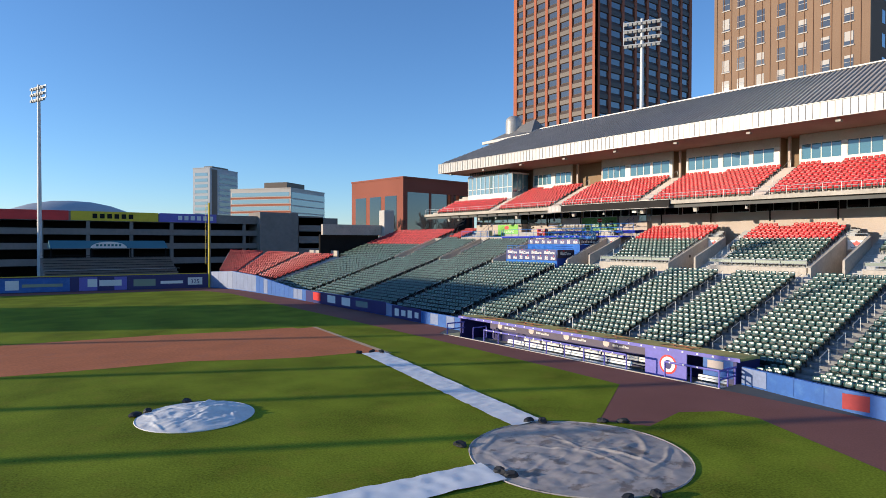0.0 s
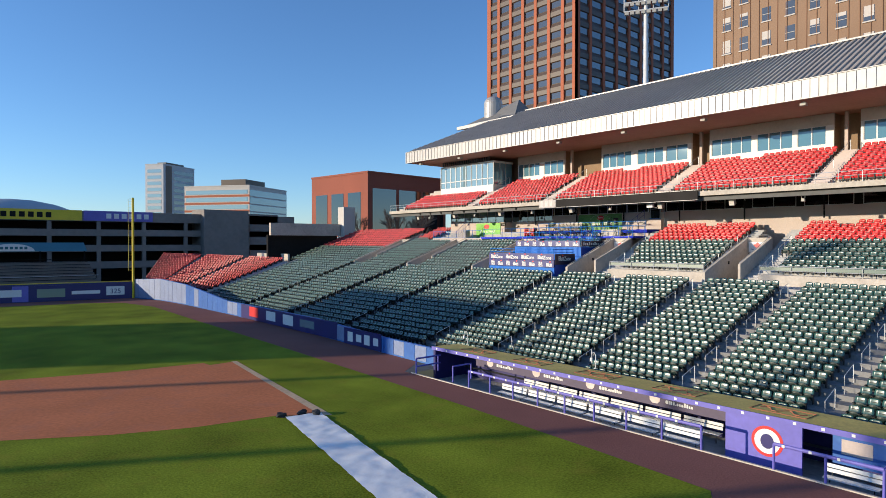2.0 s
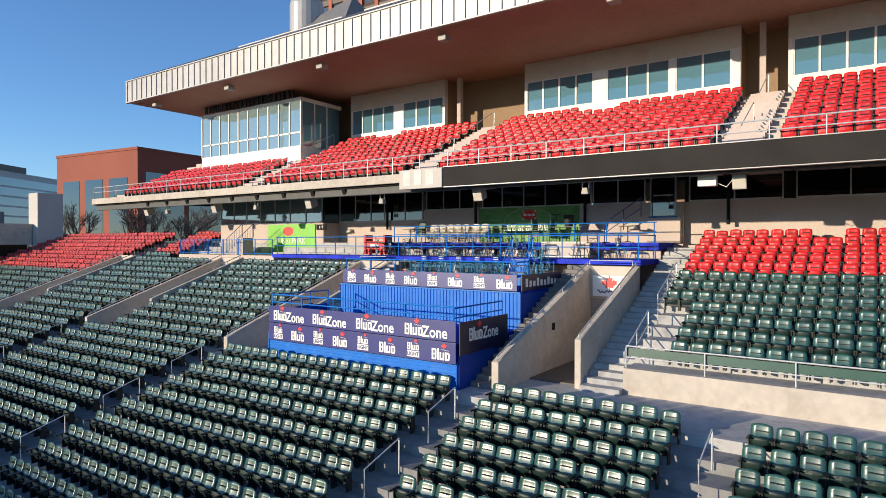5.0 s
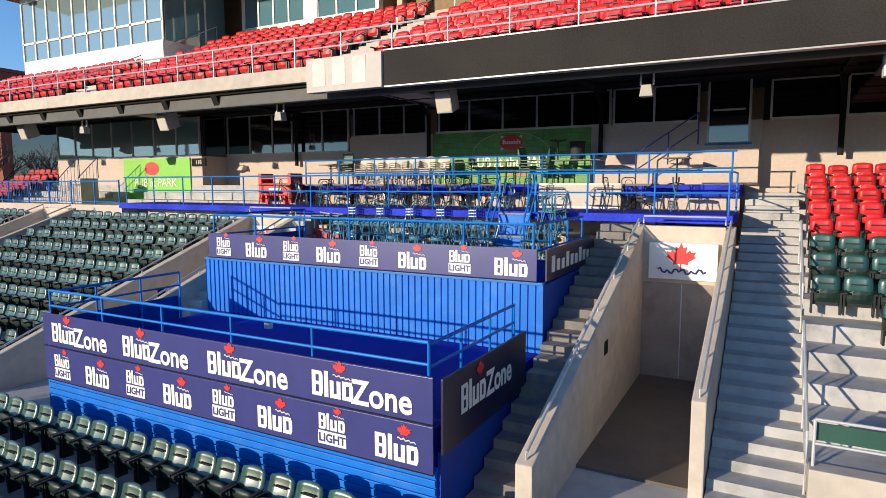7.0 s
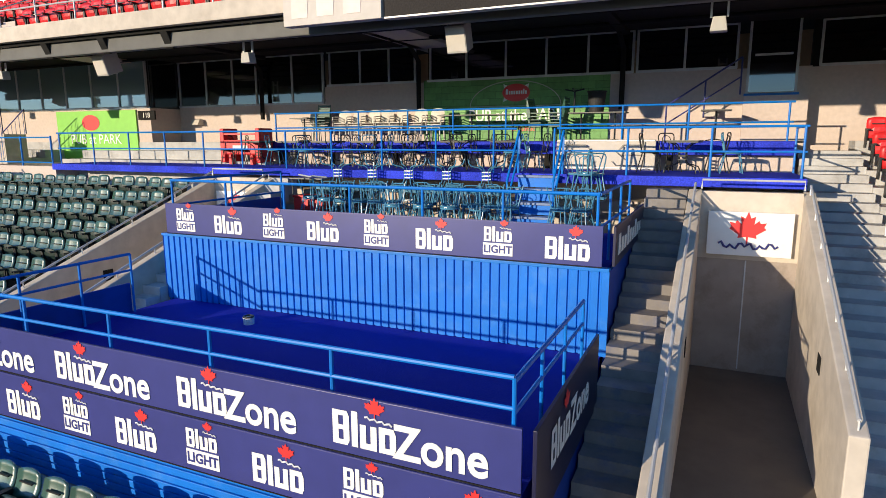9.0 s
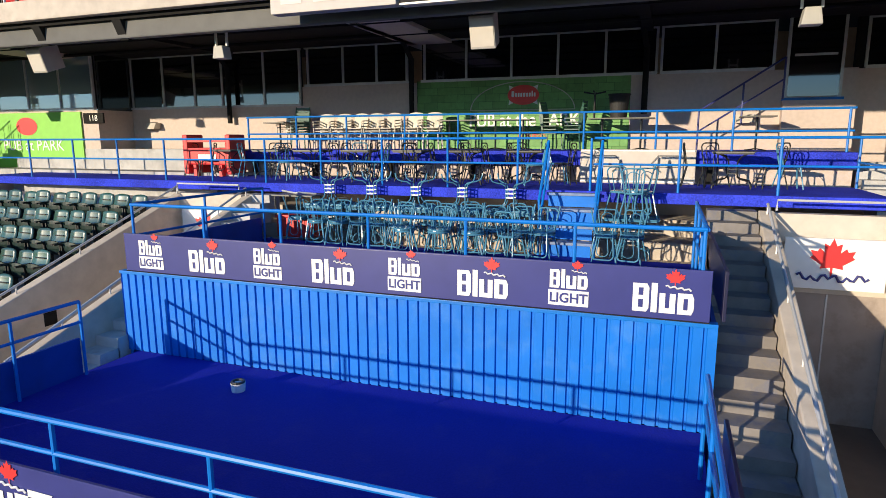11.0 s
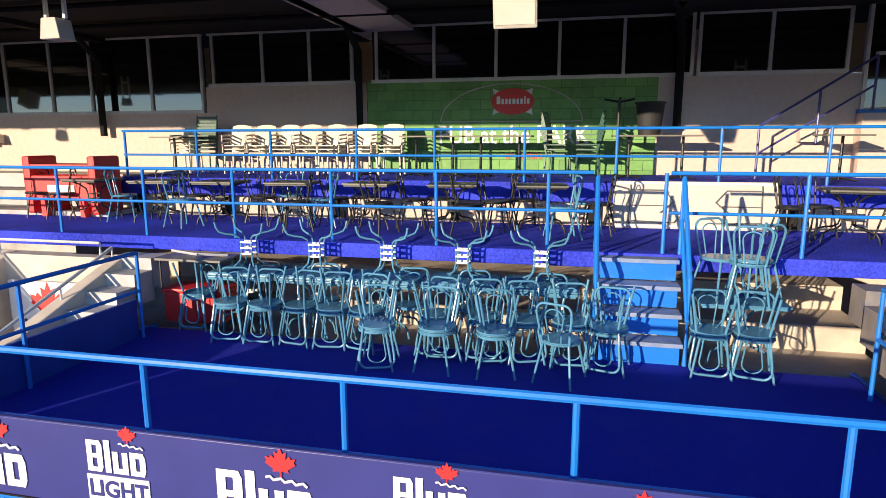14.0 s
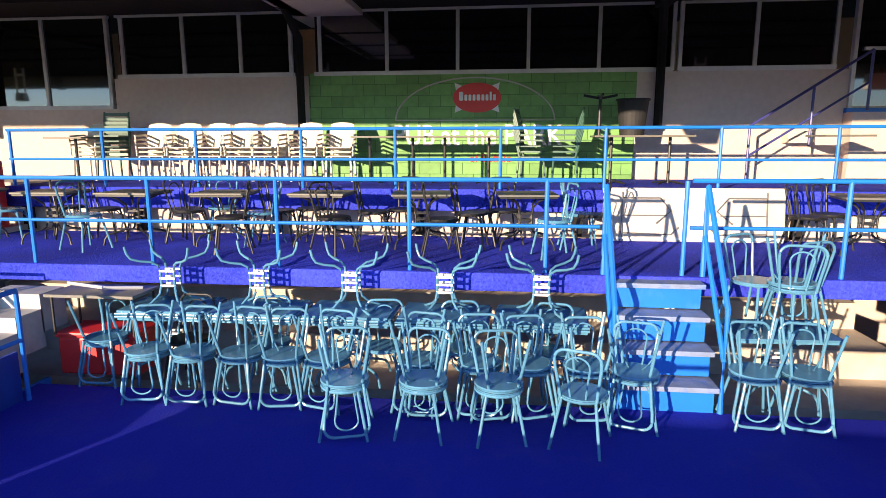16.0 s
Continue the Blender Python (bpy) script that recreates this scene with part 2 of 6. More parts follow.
def add_tube(bm, pts, r, n=6, closed=False):
    """A round bar swept along points."""
    pts = [Vector(p) for p in pts]
    rings = []
    k = len(pts)
    up = Vector((0, 0, 1))
    for i, p in enumerate(pts):
        a = pts[i - 1] if (i > 0 or closed) else p
        b = pts[(i + 1) % k] if (i < k - 1 or closed) else p
        d = (b - a).normalized()
        s = d.cross(up)
        if s.length < 0.15:
            s = d.cross(Vector((1, 0, 0)))
        s.normalize()
        u = s.cross(d)
        rings.append([bm.verts.new(p + r * (math.cos(2 * math.pi * j / n) * s + math.sin(2 * math.pi * j / n) * u)) for j in range(n)])
    for i in range(k if closed else k - 1):
        r0, r1 = rings[i], rings[(i + 1) % k]
        for j in range(n):
            bm.faces.new((r0[j], r0[(j + 1) % n], r1[(j + 1) % n], r1[j]))
    if not closed:
        bm.faces.new(rings[0]), bm.faces.new(rings[-1][::-1])


def tube(pts, r, n=6, closed=False):
    bm = bmesh.new()
    add_tube(bm, pts, r, n, closed)
    return bm


def add_prism(bm, poly, axis, a, b, mi=0):
    """A polygon in the plane across an axis, drawn out from a to b. Points are the two other coordinates in order."""
    def at(p, v):
        return (v, p[0], p[1]) if axis == 'x' else (p[0], v, p[1]) if axis == 'y' else (p[0], p[1], v)
    lo, hi = [bm.verts.new(at(p, a)) for p in poly], [bm.verts.new(at(p, b)) for p in poly]
    k = len(poly)
    fs = [bm.faces.new(lo), bm.faces.new(hi[::-1])]
    for i in range(k):
        fs.append(bm.faces.new((lo[i], hi[i], hi[(i + 1) % k], lo[(i + 1) % k])))
    for f in fs:
        f.material_index = mi
    return fs


def prism(poly, axis, a, b):
    bm = bmesh.new()
    add_prism(bm, poly, axis, a, b)
    bmesh.ops.recalc_face_normals(bm, faces=bm.faces[:])
    return bm


def empty(name, at=(0, 0, 0)):
    ob = new(name)
    ob.location = at
    return ob


def many(name, template, places, mat, parent=None):
    """One mesh of many copies of a small template (verts, faces) at the given matrices."""
    tv, tf = template
    tv = np.array([(*v, 1.0) for v in tv])
    mats = np.array([np.array(m) for m in places])
    vs = np.einsum('nij,vj->nvi', mats, tv)[:, :, :3].reshape(-1, 3)
    k = len(tv)
    faces = [tuple(i + n * k for i in f) for n in range(len(places)) for f in tf]
    me = bpy.data.meshes.new(name)
    me.from_pydata(vs.tolist(), [], faces)
    me.materials.append(M[mat])
    ob = new(name, me)
    if parent is not None:
        ob.parent = parent
    return ob


def template_of(bm):
    bm.verts.index_update()
    out = ([tuple(v.co) for v in bm.verts], [tuple(v.index for v in f.verts) for f in bm.faces])
    bm.free()
    return out


def structure(ob, label="", category=""):
    return tagged(ob, label, category, kind="structure")
# ---- ground and field ----
DUG = (33.5, 37.6, 18.1, 43.9)   # the dugout's pit: x0, x1, y0, y1
bm = bmesh.new()
xs, ys = [-3000, DUG[0], DUG[1], 3000], [-3000, DUG[2], DUG[3], 3000]
for i in range(3):
    for j in range(3):
        if (i, j) != (1, 1):
            bm.faces.new([bm.verts.new(c) for c in ((xs[i], ys[j], 0), (xs[i + 1], ys[j], 0), (xs[i + 1], ys[j + 1], 0), (xs[i], ys[j + 1], 0))])
structure(mesh_ob("ground", bm, "ground"), "grey city ground round the ballpark", "ground")


def sheet(name, poly, z, mat, label, category):
    bm = bmesh.new()
    bm.faces.new([bm.verts.new((x, y, z)) for x, y in poly])
    bmesh.ops.recalc_face_normals(bm, faces=bm.faces[:])
    if bm.faces[:][0].normal.z < 0:
        bmesh.ops.reverse_faces(bm, faces=bm.faces[:])
    return structure(mesh_ob(name, bm, mat), label, category)


def arc(cx, cy, r, a0, a1, n=24):
    return [(cx + r * math.cos(radians(a0 + (a1 - a0) * i / n)), cy + r * math.sin(radians(a0 + (a1 - a0) * i / n))) for i in range(n + 1)]


HOME = (18.75, 15.85)
sheet("warning_track", [(33.45, -30), (33.45, 44.5), (36.1, 46.5), (36.8, 63), (36.7, 84), (36.0, 104), (33.6, 113.6), (3, 119), (-60, 128), (-60, -30)], 0.006, "track",
      "reddish-brown crushed brick warning track", "warning track")
sheet("outfield_grass", [(29.9, 22.2), (30.3, 27.0), (30.8, 36.0), (31.2, 50.0), (31.5, 60.0), (31.9, 83.0), (32.3, 98.0), (30.5, 106.5), (26, 109), (3, 113), (-60, 122), (-60, -30), (14, -30), (21, -4), (26.2, 7.9), (29.4, 14.0), (29.2, 15.6), (27.3, 16.8), (24.2, 16.3), (23.0, 18.2)],
      0.012, "grass", "mown green outfield grass", "grass")
# infield clay: a band from first base round behind second
sheet("infield_clay", [(24.6, 38.7), (22.3, 40.3), (18.8, 40.9), (15.7, 42.1), (11.8, 44.3), (7.0, 44.9), (1.2, 46.0), (-12, 45), (-30, 40), (-34, 55), (-16, 60), (1.5, 59.8), (12.9, 58.2), (18.7, 56.5), (24.3, 55.8), (24.4, 54.8), (26.4, 55.0)],
      0.018, "clay", "red-brown infield clay", "clay")


def tarp_disc(name, cx, cy, r, h, mat, label, wrinkles, seed):
    rng = random.Random(seed)
    bm = bmesh.new()
    rings, seg = 64, 210
    folds = [(rng.uniform(0, math.pi), rng.uniform(-r, r), rng.uniform(0.02, 0.05), rng.uniform(0.3, 1.0), rng.uniform(-r, r)) for _ in range(22)]
    rows = []
    for i in range(rings + 1):
        f = i / rings
        rows.append([])
        for j in range(seg):
            a = 2 * math.pi * j / seg
            rr = r * f * (1 + 0.01 * math.sin(5 * a + seed) * f)
            px, py = rr * math.cos(a), rr * math.sin(a)
            crease = 0.0
            for th, off, wd, amp, mid in folds:
                d = px * math.cos(th) + py * math.sin(th) - off + 0.12 * math.sin(1.7 * (py * math.cos(th) - px * math.sin(th)) + off)
                u = py * math.cos(th) - px * math.sin(th) - mid
                crease += amp * math.exp(-(d / (wd + 0.05)) ** 2 - (u / (0.45 * r)) ** 2)
            z = 0.03 + h * (1 - f * f) + wrinkles * (0.7 * noise.noise(Vector((px * 1.6 + seed, py * 1.6, 0))) + 0.9 * crease + 0.5 * max(0.0, 0.42 - abs(noise.noise(Vector((px * 0.9 + 3.1, py * 2.6, seed)))) * 1.6) + 0.1 * noise.noise(Vector((px * 4.5, py * 4.5, seed)))) * (1 - f ** 6)
            rows[-1].append(bm.verts.new((cx + rr * math.cos(a), cy + rr * math.sin(a), max(z, 0.025))))
    for i in range(rings):
        for j in range(seg):
            q = (rows[i][j], rows[i + 1][j], rows[i + 1][(j + 1) % seg], rows[i][(j + 1) % seg])
            if i:
                bm.faces.new(q)
            else:
                bm.faces.new((rows[0][0], q[1], q[2]))
    ob = tagged(mesh_ob(name, bm, mat, smooth=True), label, "tarpaulin")
    part("hem", tube([(cx + r * 0.995 * math.cos(2 * math.pi * i / 48), cy + r * 0.995 * math.sin(2 * math.pi * i / 48), 0.03) for i in range(48)], 0.03, 5, True), mat, ob)
    return ob


tarp_disc("home_plate_tarp", *HOME, 4.27, 0.05, "tarp_grey", "grey weather tarpaulin spread round over home plate", 0.075, 3)
tarp_disc("mound_tarp", 8.3, 30.2, 2.65, 0.3, "tarp_mound", "pale grey weather tarpaulin over the pitcher's mound", 0.13, 8)


def tarp_strip(name, a, b, w, label, seed):
    a, b = Vector((*a, 0)), Vector((*b, 0))
    d = (b - a).normalized()
    s = Vector((d.y, -d.x, 0))
    n, k = 150, 8
    bm = bmesh.new()
    grid = []
    for i in range(n + 1):
        p = a + (b - a) * i / n
        row = []
        for j in range(k + 1):
            q = p + s * w * (j / k - 0.5) * (1 + 0.012 * math.sin(i * 0.5 + seed))
            row.append(bm.verts.new((q.x, q.y, 0.03 + 0.045 * (1 + noise.noise(Vector((q.x * 2.1, q.y * 2.1, seed)))) + 0.05 * max(0.0, noise.noise(Vector((i * 0.31 + 0.25 * j, j * 0.12, seed * 7.0))) - 0.25))))
        grid.append(row)
    for i in range(n):
        for j in range(k):
            bm.faces.new((grid[i][j], grid[i][j + 1], grid[i + 1][j + 1], grid[i + 1][j]))
    return tagged(mesh_ob(name, bm, "tarp", smooth=True), label, "tarpaulin", group="base path covers")


tarp_strip("base_path_cover", (20.0, 19.8), (23.5, 39.4), 1.75, "white cover sheet along the first base path", 1)
tarp_strip("base_path_cover", (14.8, 16.4), (-8.0, 19.6), 1.75, "white cover sheet along the third base path", 5)


def sandbag(x, y, z, turn):
    rng = random.Random(int(x * 100 + y * 10))
    bm = bmesh.new()
    bmesh.ops.create_icosphere(bm, subdivisions=2, radius=1)
    for v in bm.verts:
        v.co = Vector((v.co.x * 0.29, v.co.y * 0.2, max(v.co.z, -0.4) * 0.15)) * (1 + 0.55 * noise.noise(v.co * 2 + Vector((x, y, 0))))
    ob = mesh_ob("sandbag", bm, "rubber")
    ob.matrix_basis = pose(x, y, z + 0.07, 0, 0, turn)
    return tagged(ob, "black weight bag holding down a tarpaulin", "weight bag", group="tarpaulin weights")


for i, (x, y) in enumerate(((20.2, 20.0), (20.7, 19.6), (14.9, 16.2), (15.0, 15.7), (16.6, 12.0), (17.6, 11.6), (22.9, 17.9), (23.6, 17.3), (6.0, 31.8), (6.6, 32.2), (8.6, 32.9), (22.6, 39.9), (23.6, 39.7), (24.1, 39.2), (15.6, 19.3))):
    sandbag(x, y, 0.03, i * 47)

# ---- field wall ----
WALL = [(33.6, -30), (33.6, 9.5), (34.3, 13.0), (35.6, 17.9)]
WALL2 = [(36.1, 44.2), (36.3, 51), (36.8, 63), (36.75, 84), (36.4, 98), (35.6, 107), (33.7, 113.9)]
WALLH = [1.2, 1.2, 1.5, 1.55, 2.75, 3.15, 2.85]


def wall_run(name, pts, hs, mat, label, th=0.25):
    bm = bmesh.new()
    rows = []
    for i, (x, y) in enumerate(pts):
        a, b = pts[max(i - 1, 0)], pts[min(i + 1, len(pts) - 1)]
        d = Vector((b[0] - a[0], b[1] - a[1], 0)).normalized()
        s = Vector((d.y, -d.x, 0)) * th
        h = hs[i] if isinstance(hs, list) else hs
        rows.append([bm.verts.new(c) for c in ((x, y, 0), (x, y, h), (x + s.x, y + s.y, h), (x + s.x, y + s.y, 0))])
    for r0, r1 in zip(rows, rows[1:]):
        for j in range(3):
            bm.faces.new((r0[j], r1[j], r1[j + 1], r0[j + 1]))
    bm.faces.new(rows[0]), bm.faces.new(rows[-1][::-1])
    bmesh.ops.recalc_face_normals(bm, faces=bm.faces[:])
    return structure(mesh_ob(name, bm, mat), label, "wall")


home_wall = wall_run("wall_field_home", WALL, 1.05, "padblue", "padded light-blue wall along the field")
pad_rng = random.Random(12)
for (xa, ya), (xb, yb) in zip(WALL, WALL[1:]):
    run = Vector((xb - xa, yb - ya, 0))
    count = max(1, round(run.length / 1.5))
    side = Vector((run.y, -run.x, 0)).normalized()
    if side.x > 0:
        side = -side
    for i in range(count):
        p = Vector((xa, ya, 0)) + run * (i / count)
        mid = p + run * (0.5 / count)
        if (mid - Vector((33.85, 11.2, 0))).length < 1.4:
            continue
        w_ = run.length / count
        bm = bevelled(box(0.02, w_ - 0.02, 0, 0.03, 0.1, 1.02), 0.01)
        bm.transform(Matrix(((run.x / run.length, side.x, 0, p.x), (run.y / run.length, side.y, 0, p.y), (0, 0, 1, 0), (0, 0, 0, 1))))
        bmesh.ops.recalc_face_normals(bm, faces=bm.faces[:])
        part("pad", bm, "padblue" if pad_rng.random() < 0.75 else "padpale", home_wall)
first_wall = wall_run("wall_field_first", WALL2, WALLH, "padblue", "padded blue wall along the field beyond the dugout")
for k in range(len(WALL2) - 1):
    (xa, ya), (xb, yb) = WALL2[k], WALL2[k + 1]
    run = Vector((xb - xa, yb - ya, 0))
    count = round(run.length / 1.5)
    side = Vector((-run.y, run.x, 0)).normalized()
    if side.x > 0:
        side = -side
    for i in range(count):
        p = Vector((xa, ya, 0)) + run * (i / count)
        if 51.3 < p.y < 56.8 or 58.0 < p.y < 79.5:
            continue
        h0, h1 = (WALLH[k] + (WALLH[k + 1] - WALLH[k]) * f / count for f in (i, i + 1))
        w_ = run.length / count
        bm = bmesh.new()
        add_prism(bm, [(0.025, 0.12), (w_ - 0.025, 0.12), (w_ - 0.025, h1 - 0.04), (0.025, h0 - 0.04)], 'y', 0.0, 0.035)
        bm.transform(Matrix(((run.x / w_ / count, side.x, 0, p.x), (run.y / w_ / count, side.y, 0, p.y), (0, 0, 1, 0), (0, 0, 0, 1))))
        bmesh.ops.recalc_face_normals(bm, faces=bm.faces[:])
        # beyond y 97 all pads go pale for glancing sun, elsewhere at random
        part("pad", bm, "padpale" if p.y > 97 or pad_rng.random() < 0.2 else "padblue", first_wall)
wall_run("wall_right_field", [(33.7, 113.9), (17, 116.3), (3, 118.8), (-60, 128)], 2.5, "padnavy", "navy padded outfield wall with sponsor banners", -0.3)

# ---- seating bowl ----
TREAD, RISE, ROWS_LOW, X0, Z0 = 0.82, 0.256, 19, 38.3, 0.46
UP_X0, UP_Z0, UP_RISE = 57.0, 6.1, 0.31
AISLES = [8.6, 15.2, 21.8, 28.4, 35.0, 41.75, 48.4, 60.2, 71.9, 83.6, 99.9]
Y_END = 100.4
VOMS = [(20.2, 21.9), (33.3, 35.0), (46.4, 48.1), (58.6, 60.3), (70.2, 71.9), (82.2, 83.9)]


def treads(name, x0, z0, rows, tread, rise, y0, y1, mat, label, base=-0.02):
    poly = [(x0, base)]
    for i in range(rows):
        poly += [(x0 + i * tread, z0 + i * rise), (x0 + (i + 1) * tread, z0 + i * rise)]
    poly.append((x0 + rows * tread, base))
    bm = bmesh.new()
    add_prism(bm, poly, 'y', y0, y1)
    bmesh.ops.recalc_face_normals(bm, faces=bm.faces[:])
    return structure(mesh_ob(name, bm, mat), label, "seating terrace")


treads("terrace_lower", X0, Z0, ROWS_LOW, TREAD, RISE, -10, Y_END, "tread", "grey concrete seating terrace, darkened for shade between seats")
XL, ZL = X0 + ROWS_LOW * TREAD, Z0 + (ROWS_LOW - 1) * RISE   # end of the lower bowl
# cross aisle behind the lower bowl
structure(mesh_ob("cross_aisle", box(XL, UP_X0, -10, 60.28, 0, 5.35), "step"), "grey concrete cross aisle", "aisle")
bands = [(-10, 18.9), (23.05, 31.85), (36.15, 44.95), (60.56, 69.98), (72.16, 81.98), (84.16, 103.6)]
for i, (a, b) in enumerate(bands):
    treads(f"terrace_upper_{i + 1}", UP_X0 if b < 50 else XL, UP_Z0 if b < 50 else 5.35, 13 if b < 50 else 16, TREAD, UP_RISE if b < 50 else 0.297, a, b, "step", "grey concrete upper seating terrace")

# low front rows by home plate
structure(mesh_ob("terrace_front", box(35.75, 38.3, 2.0, 17.9, 0, 0.2), "step"), "grey concrete front terrace by home plate", "seating terrace")

sheet("foul_line_edge", [(26.35, 55.0), (26.0, 55.1), (24.2, 38.9), (24.65, 38.6)], 0.024, "sand", "sandy worn strip along the foul line", "clay")
# ---- tunnels through the stand, with sloping side walls ----
def tunnel(y0, y1, x_left, near):
    def side(a, b, xs, zs):
        return prism([(xs, 0.0), (62.35, 0.0), (62.35, 8.92), (xs, zs)], 'y', a, b)
    structure(mesh_ob("tunnel_wall", bevelled(side(y1, y1 + 0.24, x_left, 6.22 + (x_left - 54.85) * 0.367), 0.02), "concrete"), "sloping concrete side wall of a stand tunnel", "wall")
    structure(mesh_ob("tunnel_wall", bevelled(side(y0 - 0.2, y0, 56.55, 6.85), 0.02), "concrete"), "sloping concrete side wall of a stand tunnel", "wall")
    structure(mesh_ob("tunnel_floor", box(56.9, 62.2, y0, y1, 5.0, 5.4), "tunnelfloor"), "dark brown concrete tunnel floor", "floor")
    structure(mesh_ob("tunnel_head", box(62.15, 62.35, y0, y1, 7.62, 8.9), "concrete"), "concrete head wall above a tunnel door", "wall")
    d = structure(mesh_ob("tunnel_door", box(62.2, 62.28, y0, y1, 5.4, 7.62), "doortan"), "closed dirty tan double door at the tunnel's end", "door")
    part("seam", box(62.185, 62.2, (y0 + y1) / 2 - 0.012, (y0 + y1) / 2 + 0.012, 5.45, 7.6), "galv", d)
    for yy, s in ((y1 + 0.12, 1), (y0 - 0.1, -1)):
        xs, zs = (x_left, 6.22 + (x_left - 54.85) * 0.367) if s > 0 else (56.55, 6.85)
        a, b = Vector((xs + 0.1, yy, zs + 0.14)), Vector((62.2, yy, 9.04))
        r = tagged(mesh_ob("handrail", tube([a, b], 0.024, 8), "galv"), "galvanised handrail along a sloping wall", "handrail", group="tunnel handrails")
        for i in range(7):
            p = a.lerp(b, i / 6)
            part("bracket", tube([p, p - Vector((0, 0, 0.17))], 0.014, 5), "galv", r)


for i, (a, b) in enumerate(VOMS):
    tunnel(a, b, 54.85 if b < 50 else 54.2, i in (2, 3))


# ---- railings ----
def railing(name, pts, heights, posts, mat, label, r=0.025, post_r=0.022, group="", n=8):
    """Rails through pts at several heights over them, and posts at the given points."""
    root = tagged(empty(name, pts[0]), label, "railing", group)
    o = Vector(pts[0])
    for i, h in enumerate(heights):
        part("top_rail" if i == 0 else "mid_rail", tube([Vector(p) - o + Vector((0, 0, h)) for p in pts], r if i == 0 else r * 0.85, n), mat, root)
    for p in posts:
        q = Vector(p) - o
        part("post", tube([q, q + Vector((0, 0, heights[0]))], post_r, n), mat, root)
    return root


# ---- the two blue party decks ----
ZY0, ZY1 = 49.2, 57.75
D1, D2, D3, D4 = 6.72, 8.0, 9.13, 9.82
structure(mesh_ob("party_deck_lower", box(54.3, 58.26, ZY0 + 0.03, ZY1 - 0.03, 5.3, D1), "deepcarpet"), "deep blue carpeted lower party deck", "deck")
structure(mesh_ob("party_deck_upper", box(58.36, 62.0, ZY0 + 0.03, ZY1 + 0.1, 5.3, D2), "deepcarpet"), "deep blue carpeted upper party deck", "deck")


def cladding(name, x, y0, y1, z0, z1, label):
    """Corrugated blue sheet facing the field."""
    bm = bmesh.new()
    y, pts = y0, []
    while y < y1 - 0.01:
        pts += [(x, y), (x, y + 0.105), (x + 0.028, y + 0.115), (x + 0.028, y + 0.142), (x, y + 0.152)]
        y += 0.152
    pts = [(a, min(b, y1)) for a, b in pts]
    lo = [bm.verts.new((a, b, z0)) for a, b in pts]
    hi = [bm.verts.new((a, b, z1)) for a, b in pts]
    for i in range(len(pts) - 1):
        if (Vector(pts[i]) - Vector(pts[i + 1])).length > 1e-5:
            bm.faces.new((lo[i + 1], lo[i], hi[i], hi[i + 1]))
    ob = structure(mesh_ob(name, bm, "clad"), label, "cladding")
    part("cap", bevelled(box(x - 0.03, x + 0.1, y0, y1, z1, z1 + 0.05), 0.008), "blue", ob)
    return ob


cladding("deck_cladding_upper", 58.25, 49.15, 57.95, D1 + 0.004, 8.0, "bright blue corrugated front of the upper deck")
lower_clad = structure(mesh_ob("deck_cladding_lower", box(54.28, 54.32, ZY0, ZY1, 5.36, 6.2), "clad"), "bright blue boarded front of the lower deck", "cladding")
for i in range(7):
    part("board", bevelled(box(54.25, 54.28, ZY0, ZY1, 5.37 + i * 0.115, 5.465 + i * 0.115), 0.008), "clad", lower_clad)
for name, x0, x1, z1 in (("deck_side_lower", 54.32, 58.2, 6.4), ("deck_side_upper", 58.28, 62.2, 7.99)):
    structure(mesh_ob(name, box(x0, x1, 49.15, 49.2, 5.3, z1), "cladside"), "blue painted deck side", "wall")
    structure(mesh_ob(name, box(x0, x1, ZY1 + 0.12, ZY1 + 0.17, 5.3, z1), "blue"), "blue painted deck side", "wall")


def leaf_bm(s, at, depth=0.004):
    """A small maple-leaf shape across the x axis."""
    half = [(0, 0.5), (0.08, 0.3), (0.2, 0.36), (0.17, 0.12), (0.3, 0.24), (0.34, 0.15), (0.5, 0.18), (0.44, 0.04), (0.5, -0.02), (0.24, -0.2), (0.26, -0.3), (0.03, -0.26), (0.02, -0.5)]
    poly = half + [(-a, b) for a, b in half[::-1][:-1]]
    bm = bmesh.new()
    bm.faces.new([bm.verts.new((at[0], at[1] + a * s, at[2] + b * s)) for a, b in poly])
    return bm


def bars_bm(x, y, z, widths, heights, gap, h):
    """A row of plain white blocks in place of a trade name; y runs towards the reader's left."""
    bm = bmesh.new()
    yy = y
    for w, k in zip(widths, heights):
        a, b, r = w * h, k * h, min(w, k) * h * 0.28
        ring = [(yy - r + r * math.cos(t), z + b - r + r * math.sin(t)) for t in (0, .52, 1.05, 1.57)] + [(yy - a + r - r * math.cos(t), z + b - r + r * math.sin(t)) for t in (1.57, 1.05, .52, 0)]
        ring += [(yy - a + r - r * math.cos(t), z + r - r * math.sin(t)) for t in (0, .52, 1.05, 1.57)] + [(yy - r + r * math.cos(t), z + r - r * math.sin(t)) for t in (1.57, 1.05, .52, 0)]
        bm.faces.new([bm.verts.new((x - 0.003, p_, q_)) for p_, q_ in ring])
        yy -= (w + gap) * h
    return bm, y - yy


